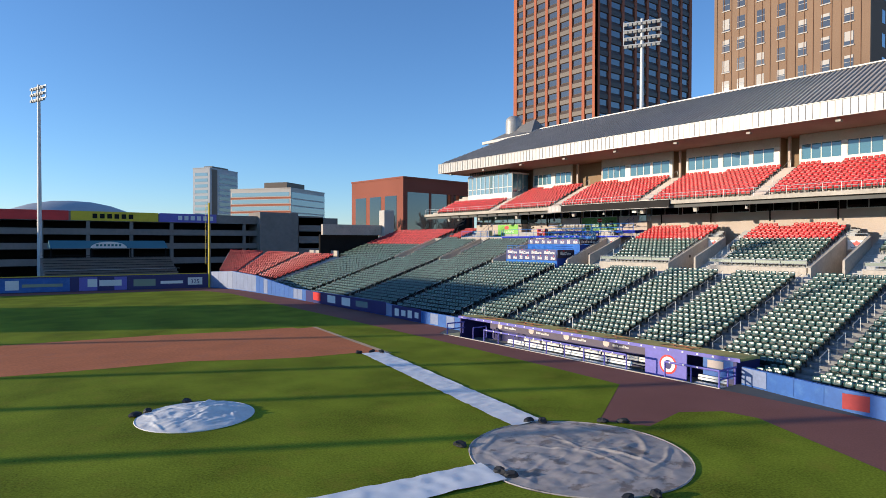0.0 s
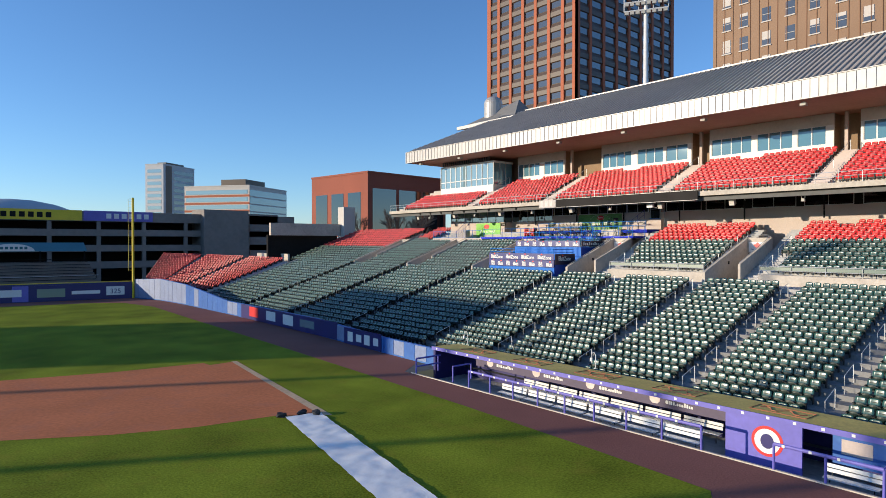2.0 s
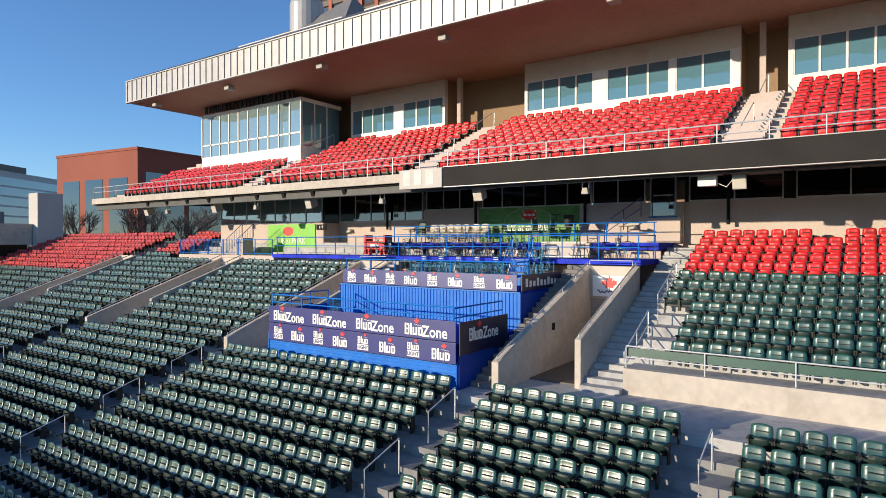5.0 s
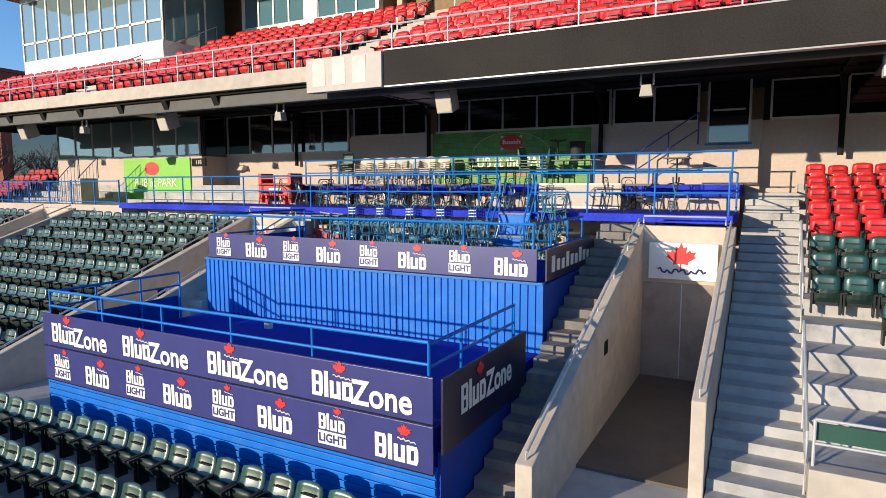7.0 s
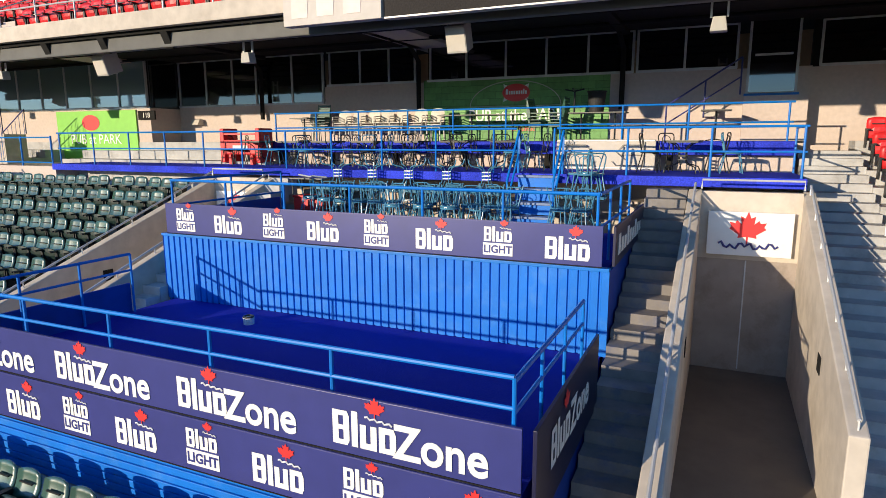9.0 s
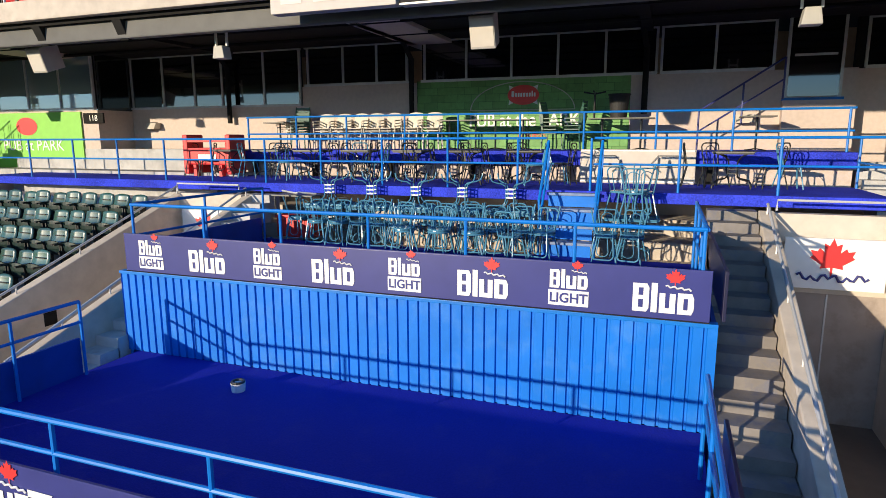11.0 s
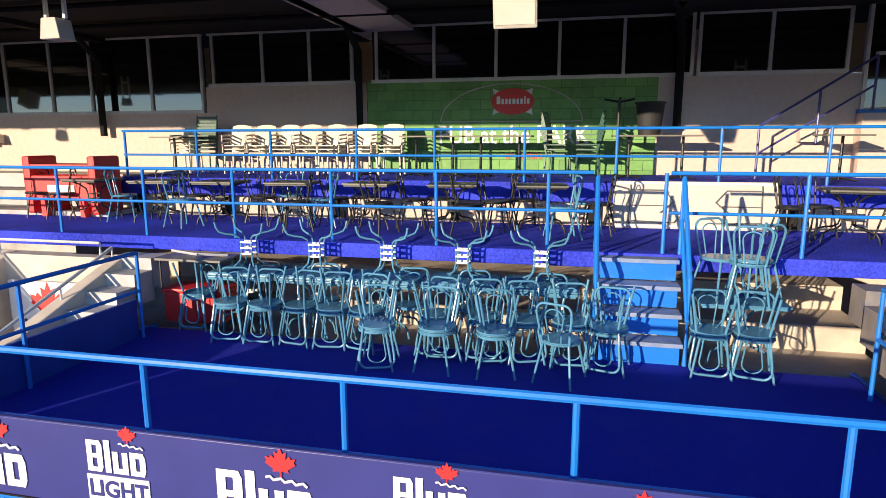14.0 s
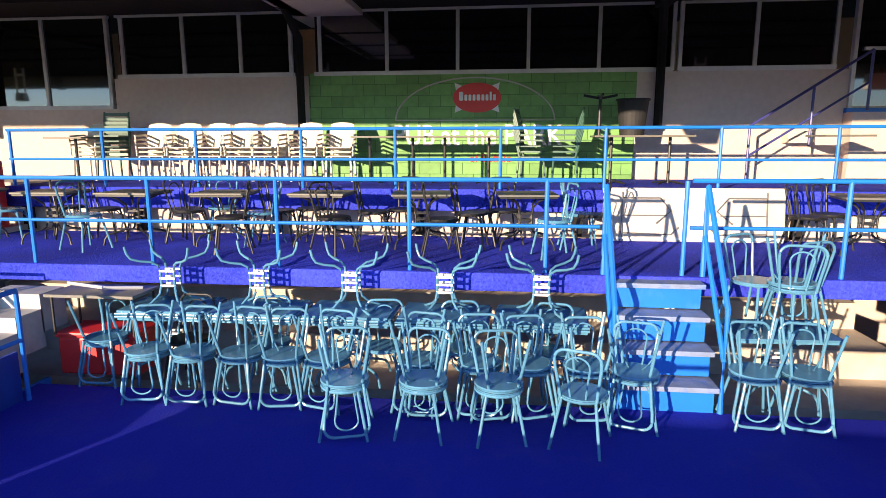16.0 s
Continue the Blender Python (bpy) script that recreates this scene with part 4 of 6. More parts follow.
b = tagged(mesh_ob("panel_sign", bevelled(box(60.16, 60.4, 53.9, 56.2, 12.16, 13.0), 0.015), "stonepale"), "white sign box with pale red streaks on the deck front", "sign")
for k in range(3):
    part("stripe", box(60.152, 60.158, 54.35 + k * 0.62, 54.75 + k * 0.62, 12.3, 12.95), "pinkpale", b, "faded pink panel")
k = 62
railing("upper_deck_railing", [(60.55, UY1 - 0.1, 12.9), (60.55, 8.0, 12.9)], [0.78, 0.45], [(60.55, UY1 - 0.1 - i * (UY1 - 8.1) / 50, 12.9) for i in range(51)], "galv", "galvanised railing along the upper deck front", 0.025, 0.022, n=6)

# ---- upper facade with suite windows, recesses and roof ----
FX = 69.55
structure(mesh_ob("wall_upper_back", box(FX + 1.6, FX + 1.8, UY0, 82.0, 12.0, 20.0), "brownwall"), "brown wall deep in the recesses", "wall")
PANELS = [(60.25, 68.0, [(64.25, 67.9, 4), (60.4, 63.5, 3)]), (43.9, 54.85, [(50.9, 54.7, 4), (47.05, 50.15, 3), (44.3, 46.75, 2)]), (31.0, 42.0, [(37.9, 41.8, 4), (34.3, 37.4, 3), (31.6, 33.9, 2)]), (18.0, 29.0, [(25.0, 28.8, 4), (21.4, 24.5, 3), (18.6, 21.0, 2)])]
for i, (a, c, wins) in enumerate(PANELS):
    wl = structure(empty(f"wall_suite_{i + 1}", (FX, a, 16.2)), "white suite front with broad windows", "wall")
    part("upper_panel", box(0, 0.3, 0, c - a, 2.5, 3.7), "panel", wl), part("lower_panel", box(0, 0.3, 0, c - a, -0.6, 0.85), "white", wl)
    edges = [0.0] + [v - a for w in sorted(wins) for v in w[:2]] + [c - a]
    for p, q in zip(edges[::2], edges[1::2]):
        if q - p > 0.02:
            part("pier", box(0, 0.3, p, q, 0.85, 2.5), "white", wl)
    for j, (p, q, n) in enumerate(sorted(wins)):
        window_band(f"window_{20 + i * 4 + j}", FX + 0.05, p, q, 17.05, 18.7, bays_of([p + (q - p) * v / n for v in range(n + 1)]), "glass", "broad suite window that mirrors the blue sky", "white", 0.09)
    for yy in (a, c - 0.25):
        structure(mesh_ob("recess_side", box(FX + 0.3, FX + 1.6, yy, yy + 0.25, 15.0, 19.9), "brownwall"), "brown side wall of a recess", "wall")
    structure(mesh_ob("recess_pier", box(FX + 0.2, FX + 0.5, a - 1.0, a - 0.75, 16.0, 19.9), "cream"), "cream pier in a recess", "pier")
# glazed press box at the end
g = structure(empty("window_40", (66.0, 69.0, 15.9)), "glazed white-framed box at the end of the upper deck", "window")
L = 10.6
part("base_panel", box(-0.05, 3.4, 0, L, -1.5, 0.15), "white", g)
part("roof_panel", box(-0.05, 3.6, -0.05, L, 3.0, 3.25), "white", g)
n = 10
for i in range(n + 1):
    part("mullion", box(-0.05, 0.05, i * L / n - 0.05, i * L / n + 0.05, 0.15, 3.0), "white", g)
for i in range(n):
    part("pane", box(0.0, 0.02, i * L / n + 0.05, (i + 1) * L / n - 0.05, 0.15, 3.0), "glass_pale", g)
part("transom", box(-0.05, 0.05, 0, L, 0.95, 1.05), "white", g)
for i in range(3):
    part("mullion", box(i * 1.1, i * 1.1 + 0.08, -0.05, 0.05, 0.15, 3.0), "white", g)
part("pane", box(0.05, 3.4, -0.02, 0.0, 0.15, 3.0), "glass", g)
part("inner_wall", box(1.2, 1.3, 0.1, L, 0.15, 3.0), "dark", g)
st = tagged(empty("letter_row", (65.9, 69.6, 19.2)), "row of grey raised blocks on the press box roof edge", "sign")
for i in range(22):
    part("block", box(0, 0.05, i * 0.44, i * 0.44 + 0.3, 0, 0.5), "iron", st)

RX0, RX1, RY0, RY1, RZ0, RZ1 = 61.9, 72.0, -10.0, 82.5, 21.2, 26.35
structure(mesh_ob("soffit", box(RX0 + 0.15, 71.4, RY0, RY1 - 0.15, 19.72, 19.82), "soffit"), "pinkish-brown plastered soffit", "soffit")


def ribbed(name, x, y0, y1, z0, z1, pitch, mat, label):
    """Standing-seam fascia of upright sheets with raised seams, one mesh."""
    ob = structure(mesh_ob(name, box(x, x + 0.12, y0, y1, z0, z1), mat), label, "fascia")
    n = int((y1 - y0) / pitch)
    bm = bmesh.new()
    for i in range(n + 1):
        add_box(bm, x - 0.06, x, y0 + i * pitch - 0.035, y0 + i * pitch + 0.035, z0 + 0.03, z1 - 0.03)
    seams = part("seams", bm, mat, ob)
    seams["kind"] = "stuff"
    part("drip_edge", box(x - 0.08, x + 0.12, y0, y1, z0 - 0.06, z0), mat, ob), part("gutter", box(x - 0.08, x + 0.12, y0, y1, z1, z1 + 0.06), mat, ob)
    return ob


ribbed("roof_fascia", RX0, RY0, RY1, 19.75, RZ0, 0.62, "fascia", "pale ribbed metal roof fascia")
structure(mesh_ob("roof_fascia_end", box(RX0, 82.0, RY1, RY1 + 0.12, 19.75, RZ0), "fascia"), "pale metal fascia on the roof's end", "fascia")
RH = 68.8   # where the main ridge ends
bm = bmesh.new()
V = [bm.verts.new(c) for c in ((RX0, RY0, RZ0), (RX1, RY0, RZ1), (RX1, RH, RZ1), (RX1 - 1.2, 80.0 - 4.5, 25.7), (RX0, RY1, RZ0), (82.0, RY1, RZ0), (82.0, RY0, RZ0), (RX1 + 1.2, 75.5, 25.7))]
bm.faces.new((V[0], V[1], V[2], V[3], V[4])), bm.faces.new((V[4], V[3], V[7], V[5])), bm.faces.new((V[5], V[7], V[2], V[1], V[6])), bm.faces.new((V[2], V[7], V[3]))
roof = structure(mesh_ob("roof", bm, "roof"), "dark standing-seam metal roof", "roof")
bm = bmesh.new()
y = RY0
up = Vector((RX1 - RX0, 0, RZ1 - RZ0))
while y < RY1 - 0.8:
    f = 1.0 if y < RH + 4 else max(0.05, 1 - (y - RH - 4) / (RY1 - RH - 4))
    e = Vector((RX0, y, RZ0)) + up * f
    a0 = Vector((RX0, y, RZ0))
    nrm = Vector((-up.z, 0, up.x)).normalized() * 0.13
    vs = [bm.verts.new(c) for c in (a0 + Vector((0, -0.04, 0)), e + Vector((0, -0.04, 0)), e + Vector((0, -0.04, 0)) + nrm, a0 + Vector((0, -0.04, 0)) + nrm)]
    ws = [bm.verts.new(v.co + Vector((0, 0.08, 0))) for v in vs]
    for q in ((vs[0], vs[1], vs[2], vs[3]), (ws[3], ws[2], ws[1], ws[0]), (vs[3], vs[2], ws[2], ws[3])):
        bm.faces.new(q)
    y += 0.52
s_ = part("seams", bm, "fascia", roof)
s_["kind"] = "stuff"
part("ridge_cap", box(RX1 - 0.25, RX1 + 0.25, RY0, RH, RZ1 - 0.03, RZ1 + 0.12), "fascia", roof)
part("ledge", box(70.2, 70.6, 69.5, 81.0, 25.2, 25.65), "fascia", roof, "pale ribbed ledge")
bm = bmesh.new()
V = [bm.verts.new(c) for c in ((70.4, 69.5, 25.4), (70.4, 81.0, 25.4), (76.6, 81.0, 25.4), (76.6, 69.5, 25.4), (73.5, 71.5, 28.6), (73.5, 76.6, 27.6))]
for q in ((0, 1, 5, 4), (1, 2, 5), (2, 3, 4, 5), (3, 0, 4)):
    bm.faces.new([V[i] for i in q])
part("cupola_roof", bm, "roof_grey", roof)
bm = bmesh.new()
bmesh.ops.create_cone(bm, cap_ends=True, segments=24, radius1=1.35, radius2=1.35, depth=2.6, matrix=Matrix.Translation((73.5, 76.6, 27.6)))
bmesh.ops.create_uvsphere(bm, u_segments=24, v_segments=10, radius=1.35, matrix=Matrix.Translation((73.5, 76.6, 28.9)) @ Matrix.Diagonal((1, 1, 0.75, 1)))
part("vent_drum", bm, "fascia", roof, "round grey metal vent with a domed cap", smooth=False)
for i in range(9):
    y = 80 - i * 8.2
    fl = tagged(mesh_ob("floodlight", bevelled(box(62.6, 63.1, y, y + 0.45, 19.35, 19.6), 0.03), "speaker"), "small grey floodlight under the soffit", "lamp", group="soffit floodlights")
    part("bracket", tube([(62.85, y + 0.22, 19.58), (62.85, y + 0.22, 19.73)], 0.03, 6), "galv", fl)
# ---- stadium seats ----
def curved_panel(w, h, bulge, th, lean, z0, x0, nu=5, nv=4, round_top=0.12, ease=1.0):
    """A bulged plastic panel facing -x, its foot at (x0, 0, z0), leaning back."""
    bm = bmesh.new()
    front, back = [], []
    for j in range(nv):
        v = j / (nv - 1)
        ww = w * (1 - round_top * max(0, (v - 0.6) / 0.4) ** 2 - 0.06 * max(0, (0.3 - v) / 0.3))
        fr, bk = [], []
        for i in range(nu):
            u = i / (nu - 1) * 2 - 1
            crown = -0.03 * u * u if j == nv - 1 else 0
            x = x0 + lean * (1 - (1 - v) ** ease) - bulge * (1 - u * u) * (math.sin(math.pi * (0.15 + 0.8 * v)) if bulge > 0 else 1.0)
            z = z0 + h * v + crown * 1.0
            fr.append(bm.verts.new((x, u * ww / 2, z)))
            bk.append(bm.verts.new((x + th, u * ww / 2 * 0.97, z - 0.004)))
        front.append(fr), back.append(bk)
    for j in range(nv - 1):
        for i in range(nu - 1):
            bm.faces.new((front[j][i + 1], front[j][i], front[j + 1][i], front[j + 1][i + 1]))
            bm.faces.new((back[j][i], back[j][i + 1], back[j + 1][i + 1], back[j + 1][i]))
    for i in range(nu - 1):
        bm.faces.new((front[-1][i], back[-1][i], back[-1][i + 1], front[-1][i + 1]))
        bm.faces.new((front[0][i + 1], back[0][i + 1], back[0][i], front[0][i]))
    for j in range(nv - 1):
        bm.faces.new((front[j][0], back[j][0], back[j + 1][0], front[j + 1][0]))
        bm.faces.new((back[j][-1], front[j][-1], front[j + 1][-1], back[j + 1][-1]))
    return bm


def back_bm():
    return curved_panel(0.45, 0.38, -0.022, 0.03, 0.15, 0.46, 0.46, nv=6, ease=2.3)


def pan_bm():
    return curved_panel(0.42, 0.25, 0.04, 0.035, -0.05, 0.36, 0.42, round_top=0.1)


def mount_bm():
    bm = bmesh.new()
    for yy in (-0.225, 0.225):
        add_box(bm, 0.36, 0.54, yy - 0.016, yy + 0.016, 0.14, 0.56)
        add_box(bm, 0.20, 0.52, yy - 0.025, yy + 0.025, 0.55, 0.58)
    add_box(bm, 0.44, 0.60, -0.2, 0.2, 0.30, 0.36)
    add_box(bm, 0.555, 0.58, -0.12, 0.12, 0.675, 0.695)
    return bm


PITCH = 0.505


def span(y0, y1):
    n = int((y1 - y0) / PITCH)
    off = (y1 - y0 - n * PITCH) / 2
    return [y0 + off + (i + 0.5) * PITCH for i in range(n)]


SECT = [(a + 0.55, b - 0.55) for a, b in zip(AISLES, AISLES[1:])]
spots = {"green": [], "red": [], "red_far": [], "near": [], "near_red": []}
rng = random.Random(5)


def put(kind, x, y, z, near=False, turn=0.0):
    m = pose(x + rng.uniform(-0.008, 0.008), y + rng.uniform(-0.008, 0.008), z, 0, rng.uniform(-2.5, 2.5), turn + rng.uniform(-1.5, 1.5))
    spots[kind].append(m)


for i in range(ROWS_LOW):
    x, z = X0 + i * TREAD, Z0 + i * RISE
    for a, b in SECT:
        for y in span(a, b):
            near = (i >= 14 and 40.0 < y < 57.6) or (i >= 11 and 43 < y < 51)
            put("near" if near else "green", x, y, z)
for k_ in range(3):
    for y in span(9.2, 14.6) + span(15.8, 17.6) + span(3.0, 8.0):
        put("green", 35.8 + k_ * TREAD, y, 0.2)
for a, b in ((9.8, 18.9), (23.2, 31.8), (36.2, 44.9)):
    for i in range(12):
        x, z = UP_X0 + i * TREAD, UP_Z0 + i * UP_RISE
        for y in span(a, b):
            if (i == 11 and int(y * 3) % 17 < 4) or (i < 4 and y > b - 1.05):
                continue
            put(("near" if a > 36 and i < 4 and y > 38 else "green") if i < 7 else ("near_red" if a > 36 and y > 40 and i < 10 else "red"), x, y, z)
for a, b, n, g in ((60.9, 69.6, 10, 99), (72.6, 81.6, 16, 11), (84.4, 103.2, 16, 7)):
    for i in range(n):
        for y in span(a, b):
            if i >= 10 and y < 78.2:
                continue
            put("green" if i < g else "red_far", XL + i * TREAD, y, 5.35 + i * 0.297)
# upper deck: blocks between stairs
UP_BLOCKS = [(10.0, 16.6), (18.2, 28.6), (30.2, 41.6), (43.4, 55.4), (57.0, 67.6), (69.4, 82.6)]
for a, b in UP_BLOCKS:
    for i in range(9 if a < 69 else 5):
        for y in span(a, b):
            if i == 8 and int(y - a) % 8 > 5:
                continue
            put("red", 61.4 + i * 0.81, y, 12.9 + i * 0.37)
    r = tagged(empty("upper_stair", (61.4, a - 1.5, 12.9)), "cream concrete stair between red seating blocks", "stairs", group="upper deck stairs")
    for i in range(18):
        part("step", box(i * 0.405, i * 0.405 + 0.43, 0.1, 1.4, -0.2, (i + 1) * 0.185), "cream", r)
    part("hand_rail", tube([(0.5, 0.75, 0.9), (3.2, 0.75, 2.2), (3.2, 0.75, 1.4)], 0.022, 6), "galv", r)
    part("hand_rail", tube([(4.5, 0.75, 2.8), (7.2, 0.75, 4.2), (7.2, 0.75, 3.3)], 0.022, 6), "galv", r)

# far red blocks by the foul pole, fanned round the corner of the wall
FAR_FOOT = [(39.2, 100.3), (36.6, 106.6), (34.6, 113.0)]   # the foot of the fanned blocks, following the wall


def far_spot(f, out):
    """Place and outward turn at a share f of the foot line, some metres behind it."""
    x = float(np.interp(f, [0, 0.5, 1], [p[0] for p in FAR_FOOT]))
    y = float(np.interp(f, [0, 0.5, 1], [p[1] for p in FAR_FOOT]))
    a = 2 + 63 * f
    return x + 0.3 + out * math.cos(radians(a)), y + out * math.sin(radians(a)), a


def far_z(f, i):
    return 1.2 + 1.45 * f + i * (0.29 - 0.06 * f)


for k, (fa, fb) in enumerate(((0.02, 0.31), (0.35, 0.64), (0.68, 0.97))):
    for i in range(15):
        out = 0.3 + i * 0.84
        xa, ya, _ = far_spot(fa, out)
        xb, yb, _ = far_spot(fb, out)
        n_ = int(math.hypot(xb - xa, yb - ya) / PITCH)
        for j in range(n_):
            x, y, a = far_spot(fa + (fb - fa) * (j + 0.5) / n_, out)
            put("red_far", x, y, far_z(fa + (fb - fa) * (j + 0.5) / n_, i), turn=a)
    bm = bmesh.new()
    ring = [[bm.verts.new((*far_spot(f, o)[:2], z)) for o, z in ((0.2, 0.0), (0.2, far_z(f, 0)), (13.0, far_z(f, 14.6)), (13.0, 0.0))] for f in (fa - 0.02, (fa + fb) / 2, fb + 0.02)]
    for r0, r1 in zip(ring, ring[1:]):
        for j in range(3):
            bm.faces.new((r0[j], r1[j], r1[j + 1], r0[j + 1]))
    bm.faces.new(ring[0]), bm.faces.new(ring[-1][::-1])
    bmesh.ops.recalc_face_normals(bm, faces=bm.faces[:])
    structure(mesh_ob(f"terrace_far_{k + 1}", bm, "step"), "concrete terrace under red seats by the foul pole", "seating terrace")
structure(mesh_ob("far_block_back_wall", box(54.2, 54.5, 104.0, 116, 0, 6.6), "concrete"), "concrete wall behind the far red seats", "wall")
structure(mesh_ob("stand_end_wall", prism([(38.3, 0), (38.3, 1.0), (54, 5.8), (67.2, 10.6), (67.2, 0)], 'y', Y_END, Y_END + 0.3), "concrete"), "sloping concrete end wall of the stand", "wall")


def all_seats(kind, mat, name, label):
    tpl = [template_of(f()) for f in (back_bm, pan_bm)]
    ob = many(name, tpl[0], spots[kind], mat)
    # green pans get the shade-darkened copy of the seat colour
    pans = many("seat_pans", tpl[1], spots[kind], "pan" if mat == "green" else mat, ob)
    pans["kind"] = "stuff"
    ob.data.polygons.foreach_set("use_smooth", [True] * len(ob.data.polygons))
    tagged(ob, label, "stadium seats", kind="stuff")
    mt = many("seat_mounts", template_of(mount_bm()), spots[kind], "iron", ob)
    mt["kind"] = "stuff"


all_seats("green", "green", "green_seats", "rows of dark green folding plastic stadium seats")
all_seats("red", "red", "red_seats", "rows of bright red folding plastic stadium seats")
all_seats("red_far", "red_far", "far_red_seats", "rows of faded red plastic stadium seats")


def single_seats(kind, mat, label, group):
    first = None
    for m in spots[kind]:
        if first is None:
            first = tagged(empty("stadium_seat"), label, "seat", group)
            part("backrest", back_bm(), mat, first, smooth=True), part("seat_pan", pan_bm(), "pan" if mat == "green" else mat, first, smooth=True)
            for yy in (-0.225, 0.225):
                bm = box(0.36, 0.54, yy - 0.016, yy + 0.016, 0.14, 0.56)
                part("bracket", bm, "iron", first), part("armrest", box(0.20, 0.52, yy - 0.025, yy + 0.025, 0.56, 0.59), "iron", first)
            part("crossbar", box(0.44, 0.60, -0.2, 0.2, 0.30, 0.36), "iron", first), part("slot", box(0.555, 0.58, -0.12, 0.12, 0.675, 0.695), "iron", first)
            first.matrix_basis = m
        else:
            copy_thing(first, m)


single_seats("near", "green", "dark green folded plastic stadium seat on an iron mount", "green stadium seats")
single_seats("near_red", "red", "bright red folded plastic stadium seat on an iron mount", "red stadium seats")

# aisle rails in the lower bowl
for y in AISLES[:10]:
    for i in range(1, ROWS_LOW - 1, 3):
        x, z = X0 + i * TREAD + 0.3, Z0 + i * RISE
        if not 9 < y < 90:
            continue
        tagged(mesh_ob("aisle_rail", tube([(x, y, z), (x, y, z + 0.85), (x + 1.25, y, z + 1.24), (x + 1.25, y, z + 0.36)], 0.02, 6), "galv"), "short galvanised handrail in a seating aisle", "handrail", group="aisle handrails")
# ---- bistro chairs and tables ----
def chair(name, mat, label, group):
    """A bentwood-style metal chair, back towards +x, at the origin of its empty."""
    c = tagged(empty(name), label, "chair", group)
    bm = bmesh.new()
    bmesh.ops.create_cone(bm, cap_ends=True, segments=28, radius1=0.195, radius2=0.2, depth=0.034, matrix=Matrix.Translation((0, 0, 0.443)))
    part("seat", bm, mat, c)
    part("seat_ring", tube([(0.2 * math.cos(a), 0.2 * math.sin(a), 0.437) for a in [2 * math.pi * i / 24 for i in range(24)]], 0.013, 6, True), mat, c)
    for s in (1, -1):
        part("front_leg", tube([(-0.15, 0.125 * s, 0.435), (-0.215, 0.205 * s, 0.0)], 0.0135, 8), mat, c)
        part("back_leg", tube([(0.14, 0.14 * s, 0.44), (0.24, 0.21 * s, 0.0)], 0.0135, 8), mat, c)
        part("brace", tube([(-0.165, 0.145 * s, 0.33), (-0.12, 0.10 * s, 0.40), (-0.05, 0.06 * s, 0.427)], 0.007, 5), mat, c)
    corner = [math.pi / 2 * i / 5 for i in range(6)]
    half = [(0.15, 0.150, 0.44), (0.18, 0.165, 0.58), (0.205, 0.185, 0.72)] + [(0.22, 0.105 + 0.085 * math.cos(a), 0.79 + 0.085 * math.sin(a)) for a in corner]
    part("back_hoop", tube(half + [(x, -y, z) for x, y, z in half[::-1]], 0.0135, 8), mat, c)
    half = [(0.165, 0.062, 0.45), (0.19, 0.082, 0.62), (0.205, 0.098, 0.73)] + [(0.213, 0.098 * math.cos(a), 0.735 + 0.085 * math.sin(a)) for a in corner[1:]]
    part("inner_hoop", tube(half + [(x, -y, z) for x, y, z in half[-2::-1]], 0.0085, 6), mat, c)
    return c


UPRIGHT = Matrix.Identity(4)
FLIP = Matrix.Translation((0, 0, 0.925)) @ Matrix.Rotation(math.pi, 4, 'Y')   # seat on seat, back hanging down on the other side
FLIP2 = Matrix.Translation((0, 0, 0.925)) @ Matrix.Rotation(math.pi, 4, 'X')
teal = chair("bistro_chair", "teal", "teal enamelled metal bistro chair with a looped back", "stacked teal chairs")
dark_chair = chair("dark_bistro_chair", "iron", "black metal bistro chair with a looped back", "dark chairs along the walkway")
crng = random.Random(11)
first = {"teal": teal, "dark": dark_chair}
used = set()


def set_chair(kind, m):
    if kind not in used:
        used.add(kind)
        first[kind].matrix_basis = m
    else:
        copy_thing(first[kind], m)


def stack(x, y, z, turn, flip=FLIP, kind="teal"):
    base = pose(x, y, z, 0, 0, turn)
    set_chair(kind, base)
    set_chair(kind, base @ pose(0, 0, 0, 0, 0, crng.uniform(-9, 9)) @ flip)


for x, y in ((61.94, 57.15), (61.6, 56.48), (61.6, 56.0), (61.62, 55.51), (61.6, 55.08), (61.6, 54.64), (61.6, 53.76), (61.6, 53.19), (61.6, 52.73), (61.6, 52.21), (61.48, 51.8), (61.6, 50.74), (61.6, 50.3)):
    stack(x + 0.24, y, D2, crng.uniform(-14, 14))
for x, y in ((62.3, 56.3), (62.3, 55.4), (62.28, 54.2), (62.3, 53.4), (62.3, 52.5)):
    set_chair("dark" if crng.random() < 0.35 else "teal", pose(x, y, D2, 0, 0, crng.uniform(-20, 20)))
stack(61.3, 54.33, D2, 8)
stack(61.35, 53.65, D2, -6, FLIP2)
stack(61.35, 53.0, D2, 10, FLIP2)
set_chair("teal", pose(61.3, 52.3, D2, 0, 0, 160))


